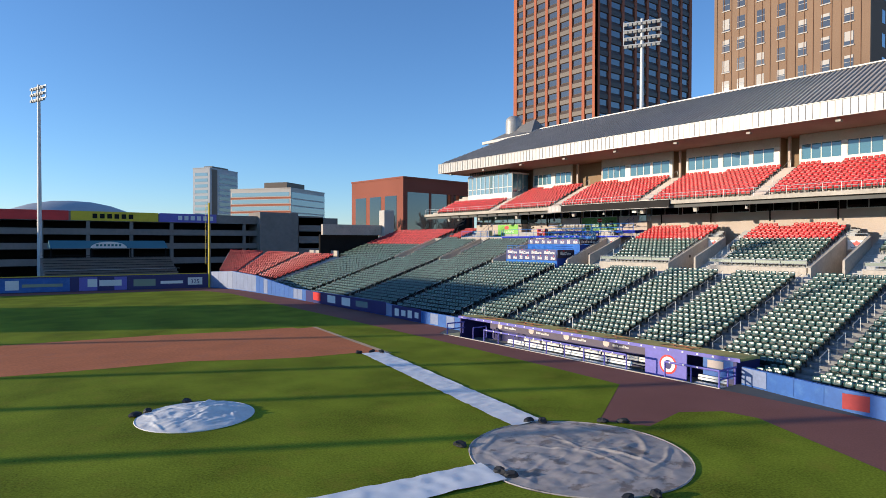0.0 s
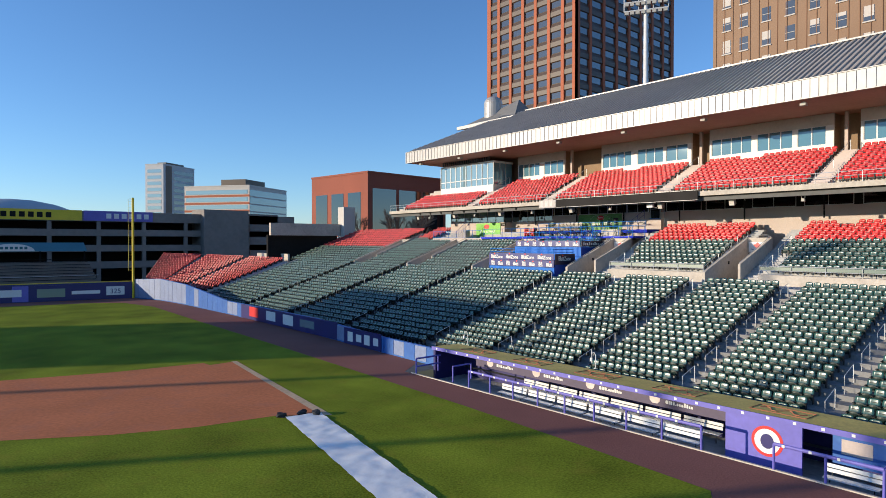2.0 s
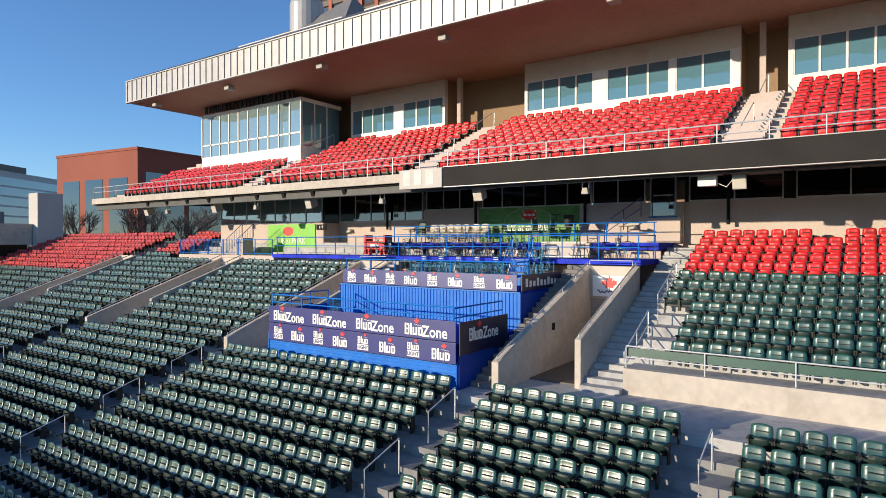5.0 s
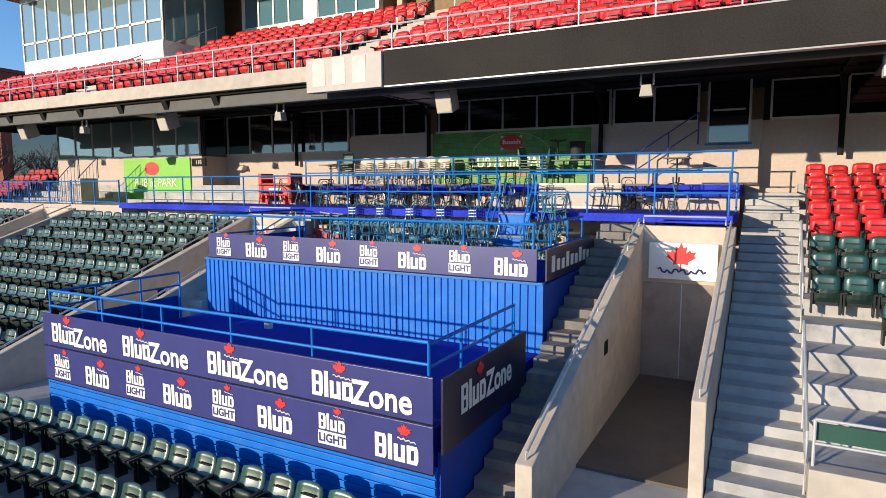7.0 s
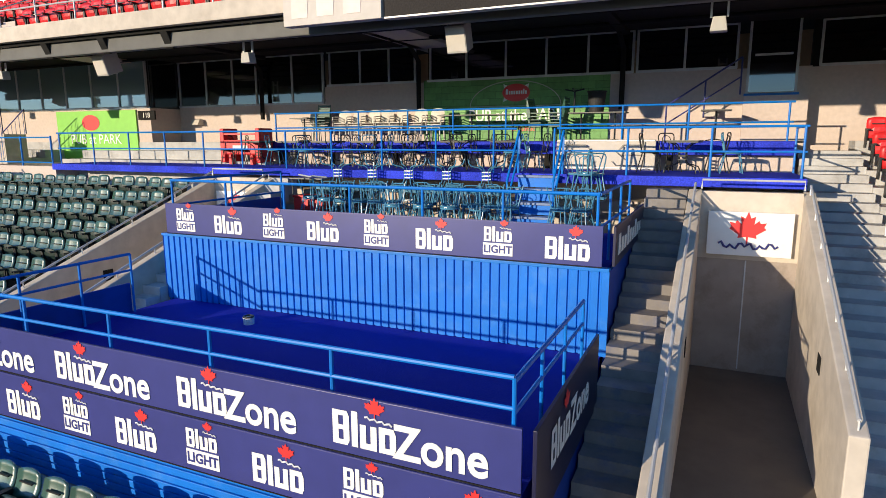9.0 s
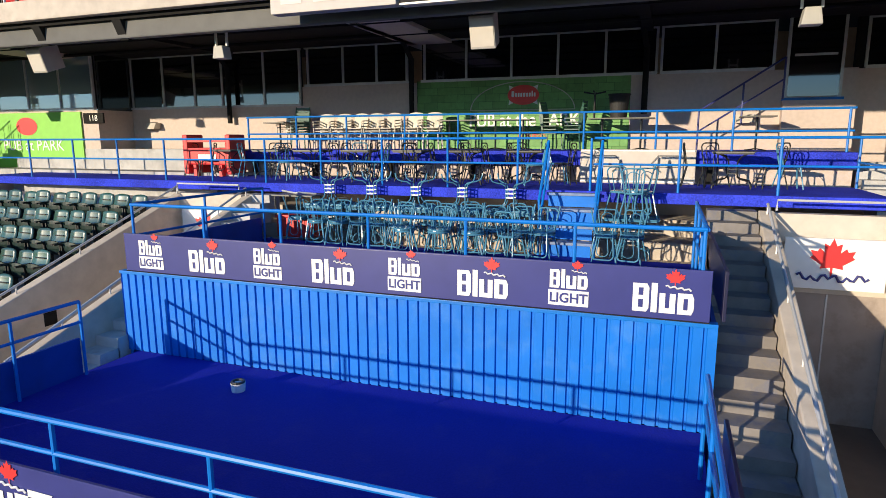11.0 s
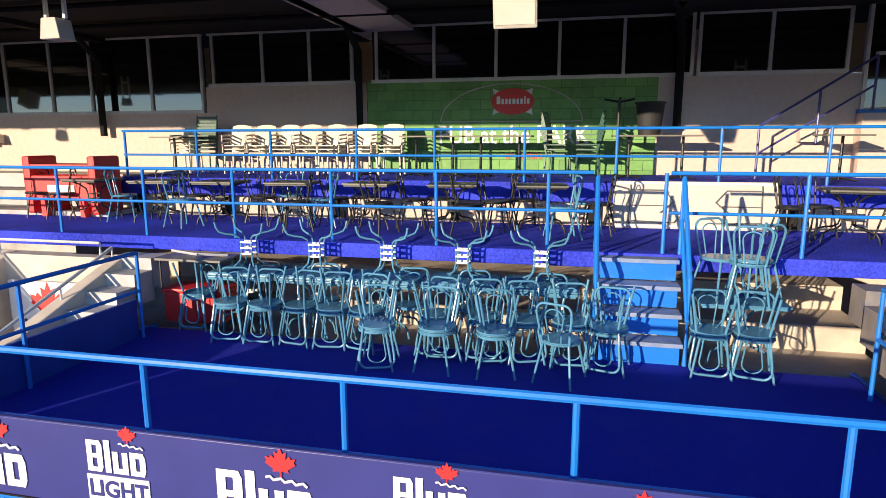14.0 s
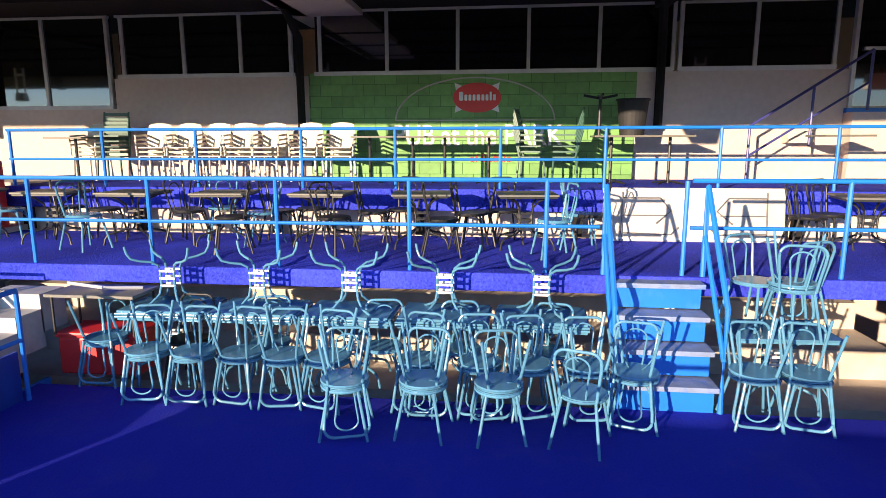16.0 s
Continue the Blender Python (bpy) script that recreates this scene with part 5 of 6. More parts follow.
def cafe_table(name, mat, label, group, top=0.75):
    """A square cafe table on four bent legs that draw in to a waist and splay again."""
    t = tagged(empty(name), label, "table", group)
    part("tabletop", bevelled(box(-0.33, 0.33, -top / 2, top / 2, 0.69, 0.715), 0.006), mat if mat == "teal" else "table", t)
    part("apron", box(-0.31, 0.31, -top / 2 + 0.02, top / 2 - 0.02, 0.665, 0.69), mat, t)
    for sx in (1, -1):
        for sy in (1, -1):
            pts = [(0.22 * sx, 0.25 * sy, 0.67), (0.15 * sx, 0.15 * sy, 0.62), (0.08 * sx, 0.09 * sy, 0.54), (0.06 * sx, 0.075 * sy, 0.44), (0.06 * sx, 0.075 * sy, 0.29), (0.075 * sx, 0.09 * sy, 0.225), (0.11 * sx, 0.14 * sy, 0.185), (0.17 * sx, 0.23 * sy, 0.165), (0.215 * sx, 0.30 * sy, 0.135), (0.235 * sx, 0.33 * sy, 0.075), (0.24 * sx, 0.345 * sy, 0.0)]
            part("leg", tube(pts, 0.0135, 8), mat, t)
    for z in (0.29, 0.37, 0.45):
        for s in (1, -1):
            part("crossbar", box(-0.06 * s - 0.012, -0.06 * s + 0.012, -0.085, 0.085, z - 0.011, z + 0.011), "white" if mat == "teal" else mat, t)
    return t


tt = cafe_table("teal_cafe_table", "teal", "teal metal cafe table stored with others", "teal tables stacked top to top", 0.94)
dt = cafe_table("dark_cafe_table", "iron", "dark metal cafe table with a grey top on the walkway", "dark tables along the walkway")
spots_t = [56.57, 55.57, 54.57, 53.58, 52.6]
FLIPT = Matrix.Translation((0, 0, 1.435)) @ Matrix.Rotation(math.pi, 4, 'X')
for i, y in enumerate(spots_t):
    m = pose(62.5, y, D2, 0, 0, crng.uniform(-3, 3))
    if i == 0:
        tt.matrix_basis = m
    else:
        copy_thing(tt, m)
    copy_thing(tt, m @ Matrix.Diagonal((1, 1, 1, 1)) @ FLIPT)
copy_thing(tt, pose(62.4, 50.35, D2, 0, 0, 2))
for k, (x, y, tr) in enumerate(((62.25, 50.3, 170), (62.5, 50.55, 30), (62.45, 50.2, 200))):
    set_chair("teal", pose(x, y, D2 + 0.716 + (0.0 if k == 0 else 0.0), 0, 0, tr))
set_chair("teal", pose(62.3, 50.3, D2 + 0.716, 0, 0, 150) @ FLIP)
for i, (x, y) in enumerate(((64.2, 59.2), (64.2, 58.0), (64.25, 56.73), (64.3, 55.4), (64.3, 54.08), (64.35, 52.73), (64.3, 48.6), (64.3, 60.6))):
    m = pose(x, y, D3, 0, 0, crng.uniform(-8, 8))
    if i == 0:
        dt.matrix_basis = m
    else:
        copy_thing(dt, m)
for x, y, tr in ((64.4, 58.6, 100), (64.3, 57.3, 80), (64.5, 57.45, -95), (64.4, 56.05, 95), (64.2, 56.2, -80), (64.4, 54.75, 95), (64.3, 53.45, 85), (64.5, 53.35, -90), (64.4, 52.05, 90), (64.3, 51.9, -100), (64.3, 49.3, 85), (64.4, 47.9, -80), (64.2, 59.9, 110), (64.6, 59.3, 40), (63.7, 58.4, 70), (64.7, 57.0, 20), (63.7, 56.4, -70), (64.7, 55.7, 10), (63.75, 55.1, 60), (64.7, 54.4, -20), (63.7, 53.75, 100), (64.7, 53.0, 15), (63.75, 52.4, -75), (64.6, 48.9, 30), (64.4, 47.6, 95), (64.3, 61.3, -60), (64.4, 61.9, 45)):
    set_chair("teal" if crng.random() < 0.15 else "dark", pose(x, y, D3, 0, 0, tr))


# ---- plastic chairs stacked on the terrace ----
def plastic_stack(n, mat, label, group):
    root = tagged(empty("stacked_plastic_chairs"), label, "chair stack", group)
    for i in range(n):
        z = i * 0.075
        bm = curved_panel(0.44, 0.42, 0.02, 0.02, 0.1, 0.43 + z, 0.16)
        part("backrest", bm, mat, root)
        part("seat", bevelled(box(-0.2, 0.2, -0.21, 0.21, 0.41 + z, 0.435 + z), 0.01), mat, root)
        for s in (1, -1):
            part("armrest", tube([(-0.2, 0.24 * s, 0.43 + z), (-0.2, 0.25 * s, 0.62 + z), (0.15, 0.24 * s, 0.64 + z), (0.22, 0.22 * s, 0.6 + z)], 0.018, 6), mat, root)
    for sx, sy in ((-0.19, -0.2), (-0.19, 0.2), (0.19, -0.2), (0.19, 0.2)):
        part("leg", tube([(sx, sy, 0.42), (sx * 1.12, sy * 1.1, 0.0)], 0.022, 6), mat, root)
    return root


def slatted_stack(n, label):
    """Slatted green garden chairs in a stack."""
    root = tagged(empty("stacked_garden_chairs"), label, "chair stack", "green garden chair stacks")
    for i in range(n):
        z = i * 0.09
        part("seat", box(-0.2, 0.2, -0.2, 0.2, 0.4 + z, 0.425 + z), "cushion", root)
        for k in range(5):
            part("slat", box(0.17 + k * 0.02, 0.185 + k * 0.02, -0.2, 0.2, 0.47 + z + k * 0.075, 0.52 + z + k * 0.075), "cushion", root)
        for s in (1, -1):
            part("upright", tube([(0.16, 0.21 * s, 0.41 + z), (0.27, 0.21 * s, 0.84 + z)], 0.016, 5), "cushion", root)
    for sx, sy in ((-0.18, -0.19), (-0.18, 0.19), (0.18, -0.19), (0.18, 0.19)):
        part("leg", tube([(sx, sy, 0.41), (sx * 1.15, sy * 1.1, 0.0)], 0.018, 5), "cushion", root)
    return root


ps = plastic_stack(3, "beige", "stack of beige moulded plastic armchairs against the wall", "beige chair stacks")
for i, y in enumerate((60.4, 59.18, 58.62, 58.1, 57.58, 57.08, 56.42, 55.83)):
    m = pose(66.75, y, D4, 0, 0, crng.uniform(-7, 7))
    if i == 0:
        ps.matrix_basis = m
    else:
        copy_thing(ps, m)
gs = slatted_stack(5, "tall stack of green slatted plastic garden chairs")
gs.matrix_basis = pose(66.7, 52.6, D4, 0, 0, 80)
copy_thing(gs, pose(66.7, 52.05, D4, 0, 0, -95))
copy_thing(gs, pose(66.7, 59.95, D4, 0, 0, 10))


def bar_table(x, y, w, z=D4, h=0.76):
    t = tagged(empty("terrace_table", (x, y, z)), "dark pedestal table on the raised terrace", "table", "terrace tables")
    part("tabletop", bevelled(box(-0.33, 0.33, -w / 2, w / 2, h - 0.03, h), 0.006), "table", t)
    for s in ((0,) if w < 1 else (-0.3, 0.3)):
        part("column", tube([(0, s * w, 0.02), (0, s * w, h - 0.03)], 0.025, 8), "iron", t)
        for a in range(4):
            part("foot", tube([(0, s * w, 0.05), (0.28 * math.cos(a * 1.571 + 0.78), s * w + 0.28 * math.sin(a * 1.571 + 0.78), 0.012)], 0.014, 6), "iron", t)


for x, y, w in ((66.5, 61.0 - 0.5, 0.7), (66.5, 54.9, 1.2), (66.5, 53.65, 1.2), (66.5, 50.9, 1.5), (66.4, 48.0, 0.7)):
    bar_table(x, y, w)
# black tub and an upturned stand on the terrace table
b = tagged(empty("black_tub", (66.75, 51.0, D4 + 0.76)), "black plastic tub on a terrace table", "tub")
bm = bmesh.new()
bmesh.ops.create_cone(bm, cap_ends=True, segments=24, radius1=0.19, radius2=0.25, depth=0.56, matrix=Matrix.Translation((0, 0, 0.28)))
part("body", bm, "rubber", b, smooth=False), part("rim", tube([(0.255 * math.cos(a), 0.255 * math.sin(a), 0.56) for a in [2 * math.pi * i / 20 for i in range(20)]], 0.018, 6, True), "rubber", b)
b = tagged(empty("umbrella_stand", (66.5, 51.55, D4 + 0.76)), "upturned black stand on a terrace table", "stand")
part("column", tube([(0, 0, 0), (0, 0, 0.58)], 0.025, 8), "iron", b), part("foot", tube([(0, -0.26, 0.62), (0, 0, 0.57), (0, 0.26, 0.62)], 0.022, 6), "iron", b), part("foot", tube([(-0.26, 0, 0.62), (0, 0, 0.57), (0.26, 0, 0.62)], 0.022, 6), "iron", b)

# white folding table on its side against the terrace edge
f = tagged(empty("folding_table", (65.05, 50.45, D3)), "white plastic folding table leaning on its side", "table")
f.matrix_basis = pose(65.0, 50.45, D3, 0, 8, 0)
part("tabletop", bevelled(box(-0.03, 0.02, -1.2, 1.2, 0.0, 0.74), 0.02), "stonepale", f)
part("rim", box(-0.055, -0.03, -1.17, 1.17, 0.69, 0.72), "white", f), part("rim", box(-0.055, -0.03, -1.17, 1.17, 0.03, 0.06), "white", f)
for s in (1, -1):
    part("leg_frame", tube([(-0.06, 0.95 * s, 0.06), (-0.06, 0.95 * s, 0.68)], 0.010, 6), "legmetal", f)
    part("leg_frame", tube([(-0.07, 0.95 * s, 0.12), (-0.07, 0.3 * s, 0.1), (-0.07, 0.2 * s, 0.2)], 0.010, 6), "legmetal", f)
    part("leg_frame", tube([(-0.07, 0.95 * s, 0.6), (-0.07, 0.45 * s, 0.6), (-0.07, 0.3 * s, 0.42), (-0.07, 0.5 * s, 0.25)], 0.010, 6), "legmetal", f)
    part("leg_frame", tube([(-0.06, 0.95 * s, 0.36), (-0.06, 0.35 * s, 0.36)], 0.009, 6), "legmetal", f)
# red cooler with a small black table turned over on it
r = tagged(empty("red_cooler", (62.5, 57.35, D2)), "red plastic cooler box", "cooler")
part("body", bevelled(box(-0.22, 0.22, -0.45, 0.45, 0, 0.42), 0.03), "leafred", r), part("lid", bevelled(box(-0.24, 0.24, -0.47, 0.47, 0.42, 0.48), 0.02), "leafred", r)
r = tagged(empty("side_table", (62.4, 57.3, D2 + 0.48)), "small black metal side table standing on the cooler", "table")
part("tabletop", box(-0.25, 0.25, -0.5, 0.5, 0.42, 0.45), "table", r)
for sx in (1, -1):
    for sy in (1, -1):
        part("leg", tube([(0.2 * sx, 0.45 * sy, 0), (0.2 * sx, 0.45 * sy, 0.42)], 0.014, 6), "iron", r)
part("clutter_tube", tube([(0.1, -0.4, 0.46), (-0.1, -0.1, 0.5), (0.05, 0.1, 0.47), (0.0, 0.4, 0.52)], 0.02, 6), "galv", r)
# red serving bench on the terrace
r = tagged(empty("red_bench", (64.7, 61.4, D3)), "red plastic serving cart by the wall", "cart")
part("body", bevelled(box(-0.3, 0.3, -0.68, 0.68, 0.3, 0.75), 0.04), "leafred", r)
for s in (1, -1):
    part("end_panel", bevelled(box(-0.32, 0.32, 0.7 * s - 0.08, 0.7 * s + 0.08, 0.05, 1.1), 0.04), "leafred", r)
part("shelf", box(-0.3, 0.3, -0.66, 0.66, 0.9, 0.95), "leafred", r)
part("emblem", box(-0.31, -0.302, -0.3, 0.28, 0.45, 0.58), "white", r, "plain white bar")
for s in (1, -1):
    part("foot", box(-0.3, 0.3, 0.42 * s - 0.05, 0.42 * s + 0.05, 0.0, 0.3), "leafred", r)
# small bucket on the lower deck
b = tagged(empty("deck_bucket", (57.46, 55.13, D1)), "small white and dark tape bucket on the lower deck", "bucket")
bm = bmesh.new()
bmesh.ops.create_cone(bm, cap_ends=True, segments=20, radius1=0.09, radius2=0.1, depth=0.12, matrix=Matrix.Translation((0, 0, 0.06)))
part("body", bm, "white", b), part("lid", tube([(0.08 * math.cos(a), 0.08 * math.sin(a), 0.13) for a in [2 * math.pi * i / 16 for i in range(16)]], 0.02, 6, True), "iron", b)

# ---- signs at the tunnels ----
def tunnel_sign(y0, y1, z0=7.72, z1=8.54):
    s = tagged(mesh_ob("tunnel_sign", bevelled(box(62.02, 62.08, y0 + 0.12, y1 - 0.15, z0, z1), 0.01), "white"), "white sponsor banner with a red maple leaf above the tunnel door", "sign")
    part("emblem", leaf_bm(0.62, (62.014, (y0 + y1) / 2 + 0.02, z1 - 0.3)), "leafred", s, "red maple leaf")
    pts = [(62.012, (y0 + y1) / 2 + 0.5 - i * 0.05, z0 + 0.19 + 0.045 * math.sin(i * 1.9) + 0.03 * math.cos(i * 0.7)) for i in range(21)]
    part("emblem", tube(pts, 0.022, 5), "navy", s, "plain dark stroke")
    rail = tagged(mesh_ob("tunnel_guard", tube([(62.1, y0, 8.95), (62.1, y0, 9.12), (62.1, y1, 9.12), (62.1, y1, 8.95)], 0.02, 6), "galv"), "grey guard bar above a tunnel", "railing", group="tunnel guards")


tunnel_sign(46.4, 48.1)
tunnel_sign(58.6, 60.3)
tunnel_sign(33.3, 35.0)
tunnel_sign(20.2, 21.9)

# ---- fixtures under the upper deck ----
def loudspeaker(y, x=61.5, z=12.2, tilt=18):
    s = tagged(empty("loudspeaker"), "grey box loudspeaker hung under the upper deck", "loudspeaker", "hung loudspeakers")
    s.matrix_basis = pose(x, y, z, 0, -tilt, 0)
    part("cabinet", bevelled(prism([(-0.28, -0.22), (-0.28, 0.22), (0.28, 0.14), (0.28, -0.14)], 'z', -0.54, 0.0), 0.015), "speaker", s)
    part("grille", box(-0.29, -0.281, -0.2, 0.2, -0.5, -0.04), "beige", s)
    part("bracket", tube([(0, 0, 0), (0.02, 0, 0.4)], 0.03, 6), "iron", s)


def bracket_lamp(y, x=61.4, z=11.8):
    s = tagged(empty("bracket_lamp", (x, y, z)), "pale bracket floodlight hung under the upper deck", "lamp", "hung floodlights")
    for d in (-0.13, 0.13):
        part("arm", box(-0.02, 0.02, d - 0.018, d + 0.018, 0.12, 1.22), "white", s)
    part("crossbar", box(-0.02, 0.02, -0.13, 0.13, 0.62, 0.68), "white", s)
    part("head", bevelled(prism([(-0.14, -0.12), (-0.1, 0.12), (0.1, 0.12), (0.14, -0.12)], 'x', -0.12, 0.12), 0.015), "speaker", s)


for y in (52.85, 63.3, 71.5, 79.0):
    loudspeaker(y)
for y in (58.25, 48.0, 67.6, 76.5, 30.5):
    bracket_lamp(y)
c = tagged(empty("camera_box", (61.4, 43.6, 11.75)), "white camera box on a bracket with a loose cable", "camera")
part("body", bevelled(box(-0.15, 0.15, -0.3, 0.3, 0, 0.4), 0.02), "white", c), part("cable", tube([(0, -0.3, 0.1), (0, -0.6, -0.05), (0, -0.8, 0.2), (0, -0.85, 0.6)], 0.014, 5), "white", c), part("bracket", tube([(0, 0, 0.4), (0, 0, 0.8)], 0.03, 6), "iron", c)
loudspeaker(42.6)
loudspeaker(36.0)
# beams, columns and pipes
for i, y in enumerate((56.72, 50.45, 44.0, 37.6, 31.0, 24.5, 63.0, 69.5, 76.0)):
    structure(mesh_ob("column", tube([(67.42, y, 10.7 if i < 2 else 10.6), (67.42, y, 12.3), (67.0, y + 0.1, 12.75), (64.5, y + 0.9, 12.98)], 0.075, 8), "dark"), "dark drain pipe bending up under the deck", "pipe")
    structure(mesh_ob("beam", box(61.0, 67.6, y - 0.12, y + 0.12, 12.7, 13.0), "dark"), "dark steel beam under the deck", "beam")
for x in (62.4, 64.2, 65.9):
    structure(mesh_ob("service_pipe", tube([(x, 20, 12.72), (x, 81, 12.72)], 0.05, 6), "dark"), "dark service pipe under the deck", "pipe")
for y in (60, 62.2, 64.4, 66.6, 68.8, 71.0, 73.2, 75.4, 77.6):
    structure(mesh_ob("hanger", prism([(60.62, 12.42), (61.0, 12.42), (60.95, 12.08), (60.8, 12.05)], 'y', y, y + 0.22), "dark"), "dark steel hanger below the slab edge", "hanger")
# wall lights on the cream wall
for y in (48.15, 66.2):
    w = tagged(empty("wall_lamp", (67.45 if y < 60 else 67.45, y, 10.45)), "beige wall lamp with a sloped hood", "lamp")
    part("hood", bevelled(prism([(-0.18, 0), (0.14, 0), (0.14, 0.2), (-0.06, 0.2)], 'y', -0.2, 0.2), 0.01), "beige", w)
# stair and fenced landing at the left end of the walkway
s = tagged(empty("side_stair", (64.2, 72.0, D3 - 0.1)), "blue-railed side stair by the pub sign", "stair")
for i in range(6):
    part("step", box(-0.4, 0.4, i * 0.28, i * 0.28 + 0.3, 0, 0.18 * (6 - i)), "concrete", s)
for xx in (-0.42, 0.42):
    part("stair_rail", tube([(xx, 0.0, 1.1), (xx, 0.0, 2.0), (xx, 1.7, 1.0), (xx, 1.7, 0.1)], 0.022, 6), "navy", s)
    for k in range(6):
        part("baluster", tube([(xx, 0.25 * k + 0.1, 1.0 - 0.15 * k), (xx, 0.25 * k + 0.1, 1.9 - 0.15 * k)], 0.012, 5), "navy", s)
fence = tagged(empty("landing_fence", (63.0, 68.2, D3 - 0.1)), "blue barred fence before the restaurant wall", "fence")
part("top_rail", tube([(0, 0, 0.95), (0, 9.5, 0.95)], 0.025, 6), "blue", fence), part("bottom_rail", tube([(0, 0, 0.12), (0, 9.5, 0.12)], 0.022, 6), "blue", fence)
for i in range(52):
    part("bar", tube([(0, 2.6 + i * 0.13, 0.12), (0, 2.6 + i * 0.13, 0.95)], 0.009, 4), "blue", fence)
for i in range(7):
    part("post", tube([(0, i * 1.58, 0), (0, i * 1.58, 1.0)], 0.03, 6), "blue", fence)
structure(mesh_ob("landing_floor", box(62.9, 66.2, 67.95, 77.7, 8.6, D3 - 0.1), "cream"), "cream concrete landing before the restaurant", "floor")

# ---- dugout ----
dx0, dx1, dy0, dy1 = DUG
structure(mesh_ob("dugout_floor", box(dx0, dx1 + 0.5, dy0, dy1, -0.75, -0.65), "step"), "concrete dugout floor below field level", "floor")
structure(mesh_ob("dugout_back_wall", box(38.0, 38.2, dy0, dy1, -0.7, 1.3), "padnavy"), "dark dugout back wall", "wall")
structure(mesh_ob("dugout_front_wall", box(33.5, 33.62, dy0, dy1, -0.7, 0.05), "concrete"), "low concrete dugout kerb", "wall")
for y in (dy0, dy1 - 0.2):
    structure(mesh_ob("dugout_end_wall", box(35.4, 38.0, y, y + 0.2, -0.7, 1.3), "padnavy"), "dark blue dugout end wall", "wall")
roof_d = structure(mesh_ob("dugout_roof", prism([(35.45, 1.36), (35.45, 1.5), (37.8, 1.43), (37.8, 1.28)], 'y', dy0 - 0.2, dy1 + 0.2), "olive"), "yellowish weathered dugout roof", "roof")
band = part("edge_band", box(35.40, 35.446, dy0 - 0.2, dy1 + 0.2, 1.3, 1.52), "purple", roof_d, "purple edge band with small white discs")
for i in range(26):
    part("disc", box(35.392, 35.4, dy0 + 0.4 + i * 1.0, dy0 + 0.52 + i * 1.0, 1.36, 1.47), "white", band)
for i in range(5):
    y = 22.5 + i * 4.6
    z = 1.38
    m_ = pose(36.7, y, 1.466, 0, 1.7, 0)
    em = part("roof_emblem", tube([(-0.55, -1.1, 0.004), (0.55, -1.1, 0.004), (0.55, 1.1, 0.004), (-0.55, 1.1, 0.004)], 0.02, 4, True), "brick", roof_d, "faded red painted outline")
    em.matrix_basis = m_
    e2 = part("roof_emblem", tube([(0.3 * math.sin(k * 1.3), 0.9 - k * 0.18, 0.004) for k in range(11)], 0.025, 4), "brick", roof_d, "faded red painted stroke")
    e2.matrix_basis = m_
pad = structure(mesh_ob("dugout_banner", bevelled(box(36.2, 36.24, 24.5, 40.6, 0.66, 1.3), 0.008), "plum"), "plum sponsor banner hung under the dugout roof", "banner")
for i in range(4):
    y = 39.6 - i * 3.75
    part("emblem", bevelled(prism([(y - 0.55, 0.90), (y - 0.42, 0.78), (y - 0.16, 0.78), (y - 0.03, 0.90), (y, 1.12), (y - 0.2, 1.17), (y - 0.38, 1.17), (y - 0.58, 1.12)], 'x', 36.186, 36.196), 0.002), "pinkpale", pad, "faded pink emblem")
    bb, _ = bars_bm(36.196, y - 0.85, 0.86, (0.8, 0.35, 0.5, 0.6, 0.25, 0.55, 0.5, 0.6, 0.55, 0.5, 0.5, 0.5), (1, 1, 1, 1, .3, .7, .7, .7, 1.2, 1, .7, .7), 0.16, 0.17)
    part("emblem", bb, "white", pad, "plain white bars")
pan_ = tagged(mesh_ob("purple_panel", bevelled(box(35.45, 35.55, 21.3, 24.3, -0.65, 1.35), 0.01), "purple"), "purple dugout panel with a round club emblem", "panel")
part("emblem", oval(35.443, 22.6, 0.45, 0.62, 0.62), "leafred", pan_, "round red emblem"), part("emblem", oval(35.44, 22.6, 0.45, 0.5, 0.5), "white", pan_, "white disc"), part("emblem", oval(35.437, 22.6, 0.45, 0.26, 0.3), "padnavy", pan_, "plain dark shape")
pan_ = tagged(mesh_ob("blue_panel", box(35.6, 35.66, 18.3, 20.3, 0.2, 1.3), "padblue"), "blue padded panel with a yellow board", "panel")
part("board", box(35.58, 35.6, 19.0, 20.0, 0.6, 1.15), "cream", pan_, "cream notice board")


def bench(x, y, n=1.9):
    b = tagged(empty("dugout_bench", (x, y, -0.65)), "white slatted dugout bench with a backrest", "bench", "dugout benches")
    for k in range(3):
        part("slat", box(-0.2 + k * 0.15, -0.07 + k * 0.15, 0, n, 0.43, 0.46), "white", b)
    for k in range(2):
        part("back_slat", box(0.24 + k * 0.03, 0.27 + k * 0.03, 0, n, 0.58 + k * 0.17, 0.72 + k * 0.17), "white", b)
    for yy in (0.2, n - 0.2):
        part("leg", tube([(0, yy, 0), (0, yy, 0.43), (0.26, yy, 0.45), (0.32, yy, 0.9)], 0.022, 6), "iron", b)


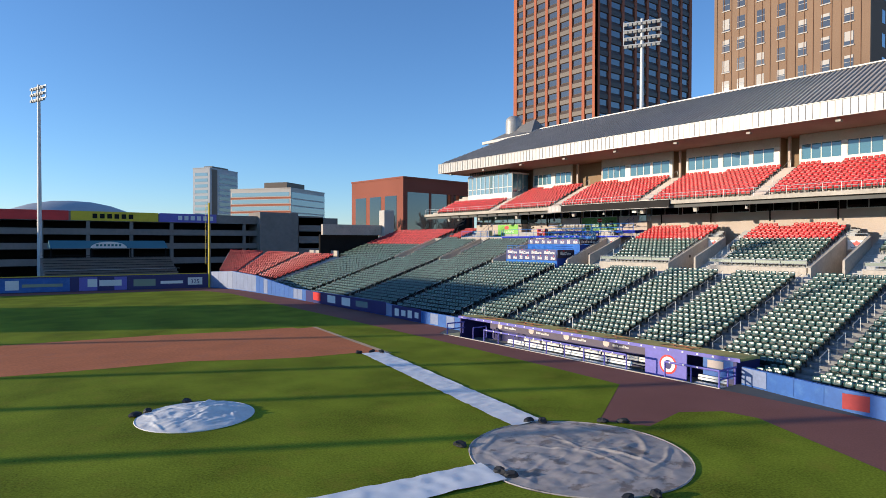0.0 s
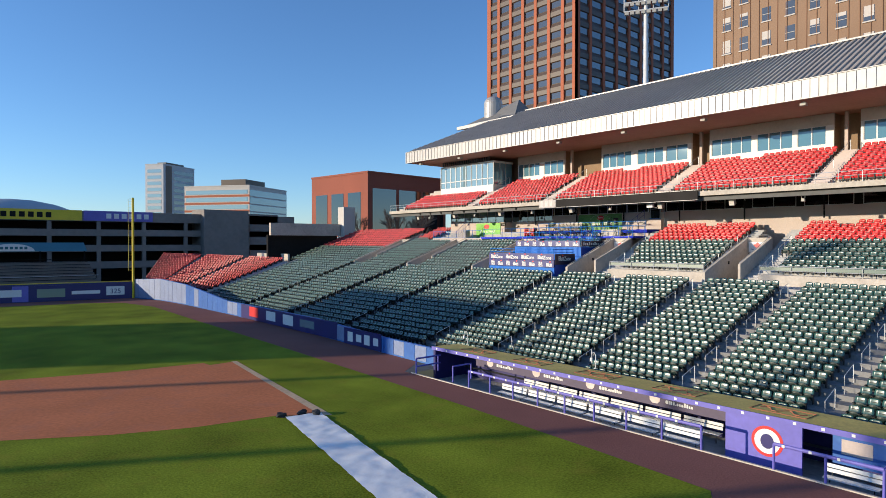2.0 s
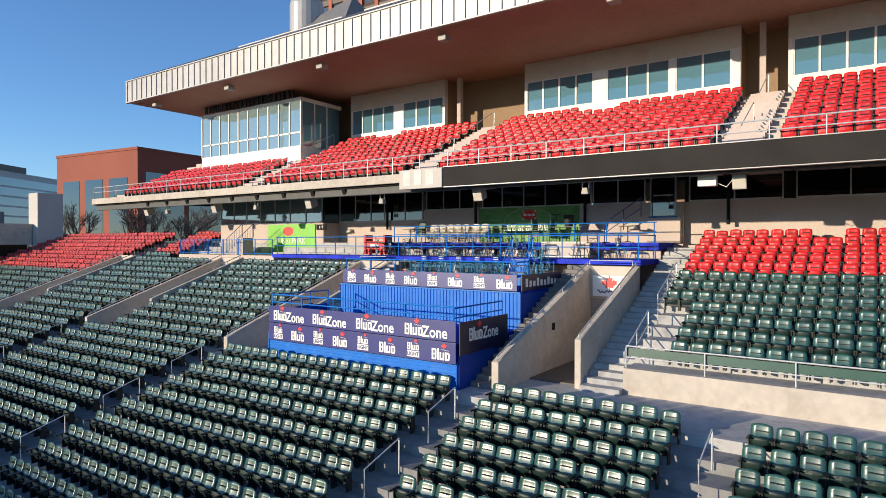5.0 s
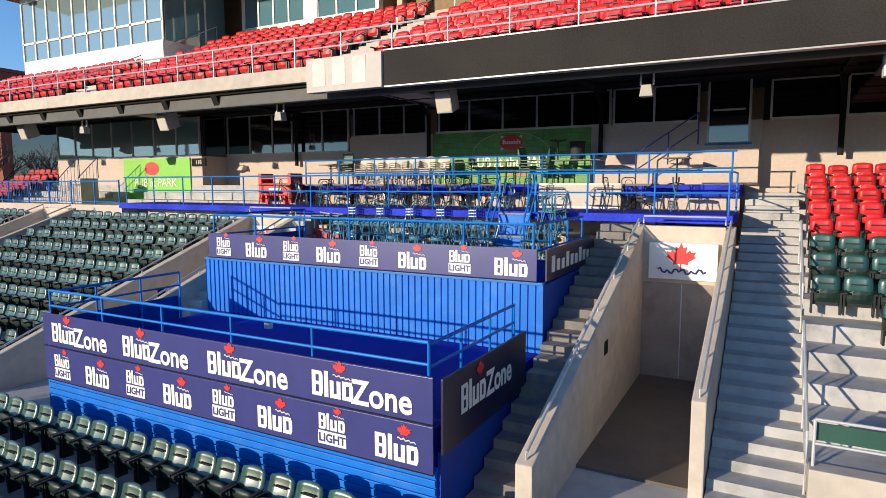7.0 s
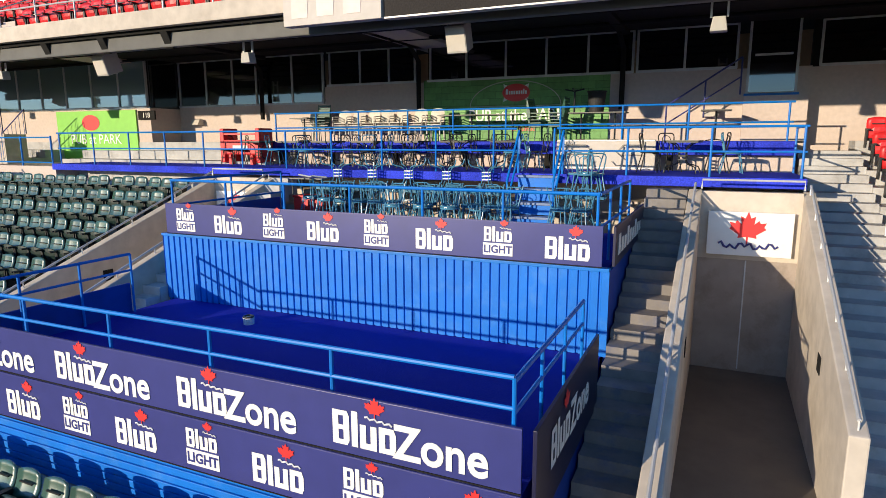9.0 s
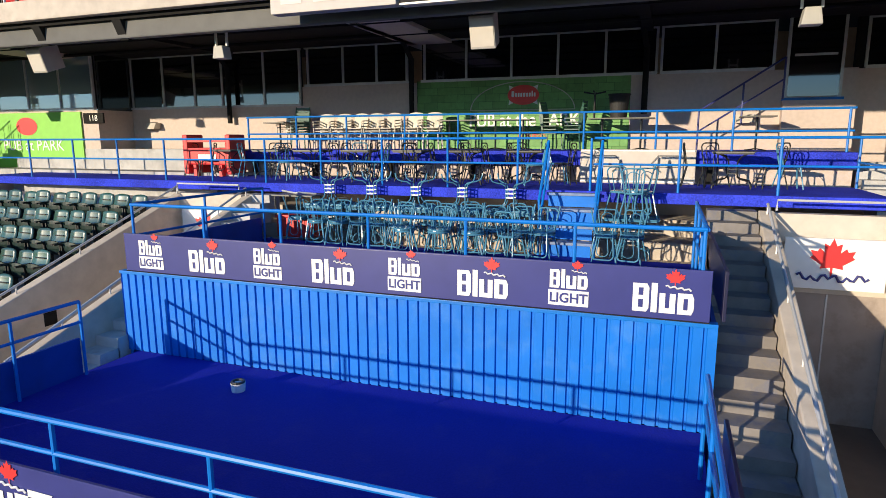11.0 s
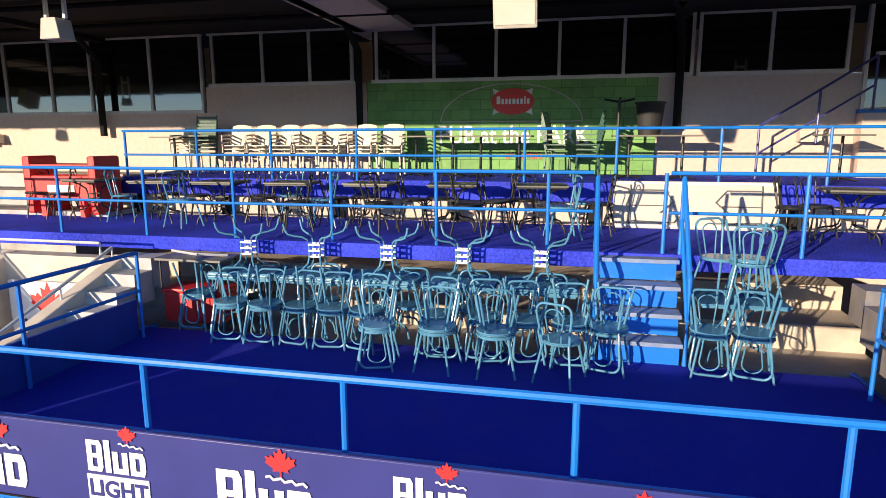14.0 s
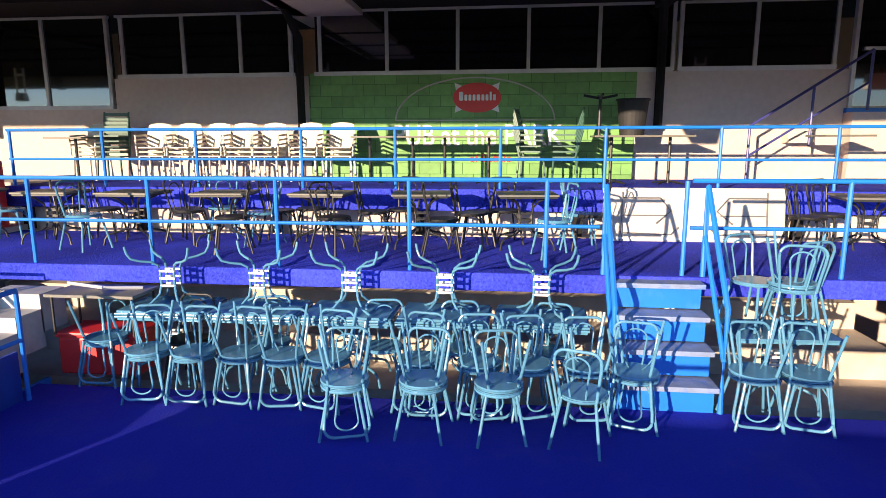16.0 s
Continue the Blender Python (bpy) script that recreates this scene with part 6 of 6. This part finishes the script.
for i in range(6):
    bench(35.0, 25.2 + i * 2.05)
for i in range(6):
    bench(36.9, 25.2 + i * 2.05)
bench(35.0, 18.6, 1.8)
for a, c in ((24.4, 38.4), (18.15, 21.6)):
    k = round((c - a) / 1.75)
    r = railing("dugout_railing", [(33.56, c, 0), (33.56, a, 0)], [1.0], [(33.56, c - i * (c - a) / k, 0) for i in range(k + 1)], "purple", "purple padded dugout railing with white discs", 0.07, 0.05)
    for i in range(int((c - a) / 0.9)):
        part("disc", box(-0.078, -0.07, -0.4 - i * 0.9, -0.3 - i * 0.9, 0.96, 1.06), "white", r)
railing("dugout_railing", [(33.56, 18.15, 0), (35.4, 18.15, 0)], [1.0, 0.5], [(34.5, 18.15, 0), (35.35, 18.15, 0)], "purple", "purple padded dugout railing at the end", 0.06, 0.05)
railing("dugout_railing", [(33.56, 43.4, 0), (35.6, 43.4, 0)], [1.0, 0.5], [(33.56, 43.4, 0), (35.4, 43.4, 0)], "purple", "purple gate rail at the dugout entrance", 0.06, 0.05)
railing("dugout_railing", [(33.9, 40.2, 0), (35.4, 40.2, 0)], [0.95], [(33.9, 40.2, 0), (35.4, 40.2, 0)], "purple", "purple rail by the dugout steps", 0.05, 0.05)
for y in (43.7, 33.0):
    lp = tagged(empty("gooseneck_mic", (38.3, y, 1.39)), "white gooseneck lamp on the dugout roof", "lamp", "roof lamps")
    part("stem", tube([(0, 0, 0), (0, 0, 0.75), (-0.05, 0.05, 0.9), (-0.15, 0.15, 0.85), (-0.16, 0.17, 0.6)], 0.03, 6), "white", lp), part("head", bevelled(box(-0.22, -0.1, 0.11, 0.23, 0.4, 0.6), 0.02), "white", lp)

# ---- banners on the field walls ----
def wall_banner(y0, y1, x, h, mat, marks, label, z0=0.06):
    b = tagged(mesh_ob("wall_banner", box(x - 0.04, x - 0.008, y0, y1, z0, h), mat), label, "banner")
    for a, c, z1, z2, m_ in marks:
        part("emblem", bevelled(box(x - 0.052, x - 0.042, a, c, z1, z2), 0.004), m_, b, "plain coloured block")


wall_banner(58.5, 79.5, 36.62, 1.55, "padnavy", [(74.9, 77.2, 0.4, 1.45, "leafred"), (70.7, 72.9, 0.4, 1.35, "white"), (66.8, 69.0, 0.35, 1.35, "white"), (62.6, 65.4, 0.5, 1.2, "glass_pale")], "navy sponsor banner with coloured blocks on the field wall")
wall_banner(51.3, 56.8, 36.28, 1.4, "padnavy", [(55.4, 56.2, 0.3, 1.1, "white"), (54.1, 54.9, 0.4, 1.0, "white"), (52.9, 53.7, 0.3, 1.1, "white"), (51.7, 52.4, 0.4, 1.0, "white")], "navy sponsor banner with white blocks on the field wall")
wb = tagged(mesh_ob("wall_banner", box(-0.8, 0.8, -0.03, 0.0, 0.2, 0.95), "redbanner"), "red sponsor banner on the wall by home plate", "banner")
wb.matrix_basis = pose(33.85, 11.2, 0, 0, 0, 101 - 180 - 1.5)
rf = tagged(empty("outfield_banner", (17.0, 116.1, 0)), "blue and purple sponsor banners on the outfield wall", "banner")
rf.matrix_basis = pose(33.6, 113.85, 0, 0, 0, 171.2) @ pose(0, 0.34, 0)
for a, c, m_ in ((21.5, 31.5, "padblue"), (13.2, 20.2, "purple"), (4.0, 12.8, "padnavy")):
    part("field", box(a, c, 0.02, 0.06, 0.1, 2.3), m_, rf)
for a, c, z1, z2, m_ in ((28.4, 30.2, 0.5, 2.0, "white"), (22.5, 28.0, 0.9, 1.4, "glass_pale"), (17.6, 19.0, 0.7, 2.0, "white"), (14.0, 17.3, 0.8, 1.8, "white"), (8.8, 12.2, 0.6, 1.8, "glass_pale"), (4.4, 8.0, 0.9, 1.4, "white"), (1.2, 3.6, 0.6, 1.9, "white")):
    part("emblem", box(a, c, 0.065, 0.09, z1, z2), m_, rf, "plain coloured block")
num = lettering("325", rf, 2.4, 0.1, 0.85, 1.0, "padnavy")
num.matrix_basis = pose(2.4, 0.1, 0.85, 90, 0, 180)
# ---- city buildings and outfield ----
def tower(name, corner, w_left, w_right, h, floors, bays_l, bays_r, pier, span_mat, label, z_base=0.0):
    """A tower: left face along +y from the corner, right face along +x."""
    cx, cy = corner
    t = tagged(empty(name, (cx, cy, z_base)), label, "building")
    part("core", box(0.6, w_right - 0.6, 0.6, w_left - 0.6, 0, h), span_mat, t)
    fh = h / floors
    for face, bays, W in (("l", bays_l, w_left), ("r", bays_r, w_right)):
        bw = W / bays
        for i in range(bays + 1):
            p = i * bw
            k = 1.6 if i in (0, bays) else 0.55
            a, b = max(p - k, 0), min(p + k, W)
            part("pier", box(0, 0.6, a, b, 0, h) if face == "l" else box(a, b, 0, 0.6, 0, h), pier, t)
        q = [(0.2, -fh * 0.18), (0.2, fh * 0.12), (0.6, fh * 0.36), (0.6, -fh * 0.18 - 0.3)]
        if face == "l":   # the sunlit face: every window and spandrel is a piece of its own
            pane = panel = None
            for j in range(1, floors):
                for i in range(bays):
                    w_ = part("window", box(0.52, 0.62, 0.9, bw - 0.9, fh * 0.38, fh * 0.82), "towerglass", t)
                    g_ = part("spandrel", prism(q, 'y', 0.5, bw - 0.5), span_mat, t)
                    pane, panel = pane or w_.data, panel or g_.data
                    w_.data, g_.data = pane, panel
                    w_.location = g_.location = (0, i * bw, j * fh)
        else:
            wm, sm = bmesh.new(), bmesh.new()
            for j in range(1, floors):
                for i in range(bays):
                    add_box(wm, i * bw + 0.9, (i + 1) * bw - 0.9, 0.52, 0.62, j * fh + fh * 0.38, j * fh + fh * 0.82)
                    add_prism(sm, [(u, v + j * fh) for u, v in q], 'x', i * bw + 0.5, (i + 1) * bw - 0.5)
            bmesh.ops.recalc_face_normals(sm, faces=sm.faces[:])
            part("shaded_glazing", wm, "towerglass", t)["kind"] = "stuff"
            part("shaded_cladding", sm, span_mat, t)["kind"] = "stuff"
    return t


tower("office_tower", (152, 122), 36.5, 53, 130, 29, 7, 8, "brick", "bronze", "tall office tower with terracotta piers and bronze spandrels")


def brown_tower():
    t = tagged(empty("brick_hotel", (120, 39.0, 0)), "tan brick tower block with rows of tall sash windows", "building")
    W, H, fh = 27.5, 110.0, 4.1
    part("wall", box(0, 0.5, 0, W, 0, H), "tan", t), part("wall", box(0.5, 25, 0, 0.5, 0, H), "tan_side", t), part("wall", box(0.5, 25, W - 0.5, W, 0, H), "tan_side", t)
    wm, sm, bl_ = bmesh.new(), bmesh.new(), bmesh.new()
    pane = sill = None
    for j in range(int(H / fh)):
        for y in (3.2, 6.9, 10.7, 14.4, 18.2, 22.0, 25.0):
            z = j * fh + 1.4
            w_ = part("window", box(-0.03, 0.02, -0.72, 0.72, 0, 2.35), "towerglass", t)
            g_ = part("window_sill", box(-0.18, 0.0, -0.85, 0.85, -0.2, 0), "stonepale", t)
            pane, sill = pane or w_.data, sill or g_.data
            w_.data, g_.data = pane, sill
            w_.location = g_.location = (0, y, z)
            add_box(sm, -0.07, 0.0, y - 0.72, y + 0.72, z + 1.12, z + 1.2)
        for x in (6, 12, 18):
            add_box(wm, x - 0.7, x + 0.7, -0.03, 0.02, j * fh + 1.4, j * fh + 3.7)
    for k in range(18):
        y = 1.4 + k * 1.5
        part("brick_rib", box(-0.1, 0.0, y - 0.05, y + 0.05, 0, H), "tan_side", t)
    hr = random.Random(4)
    for j in range(int(H / fh)):
        for y in (3.2, 6.9, 10.7, 14.4, 18.2, 22.0, 25.0):
            if hr.random() < 0.5:
                z = j * fh + 1.4 + 2.35
                add_box(bl_, -0.045, -0.032, y - 0.66, y + 0.66, z - hr.uniform(0.5, 2.2), z)
    for n_, b_, m_ in (("blind_cloth", bl_, "stonepale"), ("side_glazing", wm, "towerglass"), ("sash_work", sm, "stonepale")):
        part(n_, b_, m_, t)["kind"] = "stuff"


brown_tower()


def mast(name, x, y, h, w, rows_, cols, face, label):
    t = tagged(empty(name, (x, y, 0)), label, "light mast", group="floodlight masts")
    bm = bmesh.new()
    bmesh.ops.create_cone(bm, cap_ends=True, segments=12, radius1=0.45, radius2=0.25, depth=h, matrix=Matrix.Translation((0, 0, h / 2)))
    part("pole", bm, "galv", t)
    rot = Matrix.Rotation(radians(face), 4, 'Z')
    bars, lamps = bmesh.new(), bmesh.new()
    for i in range(rows_):
        z = h - 0.4 - i * 1.1
        add_box(bars, -0.08, 0.08, -w / 2, w / 2, z - 0.08, z + 0.08, 0, rot)
        for j in range(cols):
            yy = -w / 2 + (j + 0.5) * w / cols
            add_box(lamps, -0.45, -0.05, yy - 0.24, yy + 0.24, z - 0.55, z - 0.12, 0, rot)
    for yy in (-w / 2, -w / 6, w / 6, w / 2):
        add_box(bars, -0.06, 0.06, yy - 0.06, yy + 0.06, h - 0.4 - (rows_ - 1) * 1.1, h - 0.2, 0, rot)
    part("crossbars", bars, "galv", t)
    part("lamp_heads", lamps, "speaker", t)["kind"] = "stuff"


mast("floodlight_mast", 79.0, 55.0, 41.5, 5.3, 4, 8, 30, "tall floodlight mast behind the grandstand roof")
mast("floodlight_mast", 9.6, 137.0, 37.4, 5.4, 3, 6, 20, "tall floodlight mast beyond the outfield wall")

# parking structure beyond right field
pg = tagged(empty("parking_garage", (-90, 150, 0)), "long grey concrete parking garage with open decks", "building")
GW = 168.0
part("back_wall", box(0, GW, 10, 10.4, 0, 14.4), "dark", pg)
for z0, z1 in ((3.2, 4.6), (6.6, 7.9), (9.7, 11.0), (12.6, 14.6)):
    part("parapet", box(0, GW, 0, 0.35, z0, z1), "garage", pg)
    part("deck", box(0, GW, 0.35, 10, z0, z0 + 0.4), "garage", pg)
for i in range(21):
    part("column", box(i * 8.4 - 0.35, i * 8.4 + 0.35, 0.1, 0.8, 0, 14.6), "garage", pg)
part("stair_tower", box(146, 156, -2, 6, 0, 15.6), "garage", pg), part("stair_tower", box(157, 164, 0, 8, 0, 15.0), "garage", pg)
for a, b, m_, lab in ((-60, 26.6, "leafred", "red banner along the garage parapet"), (27, 44, "yellow", "yellow banner along the garage parapet"), (44.3, 57, "purple", "purple banner along the garage parapet")):
    x0, x1 = (a, b) if a < 0 else (a - 11, b - 11)
    bn = tagged(mesh_ob("garage_banner", box(x0, x1 if a > 0 else 15.6, 149.9, 149.98, 12.7, 14.7), m_), lab, "banner")
    if a > 0:
        for q in range(6):
            part("emblem", box(x0 + 4 + q * 1.4, x0 + 4.9 + q * 1.4, 149.85, 149.9, 13.2, 14.2), "dark" if m_ == "yellow" else "white", bn, "plain block")

# outfield bleachers with a canopy
bl = tagged(empty("bleacher_block", (9, 119.5, 0)), "dark bleachers in shade beyond the outfield wall", "bleachers")
for i in range(8):
    part("row", box(0, 21, i * 1.0, i * 1.0 + 1.0, 0, 2.4 + i * 0.42), "garage", bl)
    part("bench", box(0.2, 20.8, i * 1.0 + 0.4, i * 1.0 + 0.75, 2.75 + i * 0.42, 2.82 + i * 0.42), "dark", bl)
part("front_rail", tube([(0, -0.1, 3.4), (21, -0.1, 3.4)], 0.04, 6), "galv", bl)
cn = tagged(empty("canopy_bar", (10.5, 128, 0)), "teal canopy with a white arched sign over the bleachers", "canopy")
part("roof_sheet", prism([(0, 7.0), (3.0, 8.4), (6, 7.0)], 'x', 0, 19.5), "canopy", cn)
bm = bmesh.new()
add_prism(bm, [(6.2 + 3.0 * (1 - math.cos(math.pi * i / 12)), 7.05 + 1.15 * math.sin(math.pi * i / 12)) for i in range(13)], 'y', -0.25, -0.15)
bmesh.ops.recalc_face_normals(bm, faces=bm.faces[:])
sg = part("arched_sign", bm, "white", cn, "white arched sign")
for i in range(7):
    part("emblem", box(7.1 + i * 0.62, 7.5 + i * 0.62, -0.28, -0.255, 7.35, 7.75), "canopy", sg)
for x in (0.2, 6.5, 13, 19.2):
    part("post", box(x - 0.1, x + 0.1, 0.5, 0.7, 0, 7.2), "dark", cn)

# yellow foul pole
fp = tagged(empty("foul_pole", (33.55, 113.6, 0)), "tall yellow foul pole with a mesh wing", "foul pole")
part("pole", tube([(0, 0, 0), (0, 0, 15.2)], 0.17, 10), "yellow", fp)
part("wing_frame", tube([(-0.1, 0, 4.2), (-0.62, 0.1, 4.2), (-0.62, 0.1, 15.0), (-0.1, 0, 15.0)], 0.03, 5), "yellow", fp)
for i in range(24):
    part("wing_bar", tube([(-0.1, 0, 4.3 + i * 0.45), (-0.62, 0.1, 4.3 + i * 0.45)], 0.012, 4), "yellow", fp)
wl = part("cap", box(-60, 33.6, 0, 0.12, 2.5, 2.62), "yellow", bpy.data.objects["wall_right_field"], "yellow cap line")
wl.matrix_basis = pose(0, 119.0, 0, 0, 0, -8.4)


# terracotta office building behind the stand
def block(name, cx, cy, turn, w, d, h, mat, label, win=None):
    t = tagged(empty(name), label, "building")
    t.matrix_basis = pose(cx, cy, 0, 0, 0, turn)
    part("wall", box(0, w, 0, d, 0, h), mat, t)
    part("parapet", box(-0.15, w + 0.15, -0.15, d + 0.15, h, h + 0.5), mat, t)
    return t


t = block("terracotta_building", 99.6, 150, 6, 30, 26, 27.0, "terracotta", "low terracotta brick office building with tall dark windows")
for i in range(3):
    part("window", box(-0.06, 0.02, 3.0 + i * 7.6, 8.6 + i * 7.6, 11.0, 22.0), "glass_dark", t)
    part("window", box(-0.06, 0.02, 3.0 + i * 7.6, 8.6 + i * 7.6, 6.5, 10.0), "glass_pale", t)
for i in range(3):
    part("window", box(1.6 + i * 9.5, 10.0 + i * 9.5, -0.06, 0.02, 9.0, 23.0), "glass_dark", t)

t = block("grey_high_rise", 116.5, 393, 35, 28, 12.5, 54, "greytower", "pale grey high-rise far beyond the garage")
for i in range(13):
    part("window_row", box(-0.1, 0.05, 1.5, 11, 6 + i * 3.6, 8 + i * 3.6), "glass_pale", t)
    part("window_row", box(9, 27, -0.1, 0.05, 6 + i * 3.6, 8 + i * 3.6), "glass_dark", t)
part("dark_shaft", box(2, 7, -0.25, 0.1, 0, 53.5), "bronze", t)
part("plant_room", box(6, 22, 3, 9, 54.5, 56), "bronze", t)
t = block("pale_office", 131, 303, 35, 36, 37, 36, "stonepale", "pale office block with red bands and ribbon windows")
for i in range(7):
    part("window_row", box(-0.1, 0.05, 1, 36, 10 + i * 3.7, 12.0 + i * 3.7), "glass_pale", t)
    part("red_band", box(-0.06, 0.02, 0, 37, 8.6 + i * 3.7, 9.6 + i * 3.7), "brick", t)
    part("window_row", box(0.5, 36, -0.1, 0.05, 9 + i * 3.7, 12.0 + i * 3.7), "glass", t)
part("plant_room", box(6, 24, 6, 20, 36.5, 40), "bronze", t)

# large board beyond the left of the field that shades a band of grass
structure(mesh_ob("outfield_scoreboard", box(-71, -70, 106.5, 131.5, 0, 25.6), "dark"), "dark back of the outfield scoreboard", "scoreboard")

for y in (60.2, 69.0, 77.6, 92.6):
    mast("floodlight_mast", -60.0, y, 32.0, 3.0, 2, 4, 200, "tall floodlight mast beyond the opposite side of the field")

# pillar, raised parapet and bare trees behind the far end of the stand
structure(mesh_ob("concrete_pillar", bevelled(box(64.9, 67.2, 104.5, 106.5, 0, 14.6), 0.08), "stonepale"), "pale weathered concrete pillar behind the stand", "pillar")
# added dark sheet in place of the shade under the parapet
structure(mesh_ob("abutment_wall", box(52.0, 64.8, 106.6, 107.2, 0, 9.7), "dark"), "dark sheet standing in for the shaded gap below a raised road", "wall")
structure(mesh_ob("raised_parapet", box(52.0, 64.8, 105.5, 106.2, 9.6, 11.6), "concrete"), "concrete parapet of a raised road", "wall")


def bare_tree(x, y, z, h, seed):
    rr = random.Random(seed)
    t = tagged(empty("bare_tree", (x, y, z)), "leafless brown tree behind the stand", "tree", "bare trees")
    trunk, twigs = bmesh.new(), bmesh.new()
    add_tube(trunk, [(0, 0, 0), (0.1, 0.05, h * 0.25), (0.0, 0.1, h * 0.5)], 0.14, 6)

    def grow(p, d, l, r, n):
        q = p + d * l
        add_tube(twigs, [p, (p + q) / 2 + Vector((rr.uniform(-.1, .1), rr.uniform(-.1, .1), 0)) * l, q], r, 4)
        if n:
            for _ in range(4):
                e = (d + Vector((rr.uniform(-.8, .8), rr.uniform(-.8, .8), rr.uniform(-.15, .6)))).normalized()
                grow(p.lerp(q, rr.uniform(0.4, 1)), e, l * 0.68, r * 0.62, n - 1)
    for i in range(5):
        grow(Vector((0, 0.05, h * rr.uniform(0.25, 0.5))), Vector((rr.uniform(-.7, .7), rr.uniform(-.7, .7), 0.8)).normalized(), h * 0.27, 0.07, 3)
    part("trunk", trunk, "bark", t)
    part("branches", twigs, "bark", t)["kind"] = "stuff"


for i, (x, y) in enumerate(((72, 101), (76, 104), (80, 103), (84, 107), (70, 108))):
    bare_tree(x, y, 6.0, 8.5, i + 3)
structure(mesh_ob("planting_bank", box(68, 96, 98, 114, 0, 6.0), "ground"), "dark planted bank behind the stand", "bank")
# low domed roof beyond the garage
bm = bmesh.new()
bmesh.ops.create_uvsphere(bm, u_segments=32, v_segments=12, radius=1, matrix=Matrix.Translation((45, 420, 12)) @ Matrix.Diagonal((42, 30, 20, 1)))
tagged(mesh_ob("arena_roof", bm, "greytower", smooth=True), "low pale grey domed arena roof far away", "building")
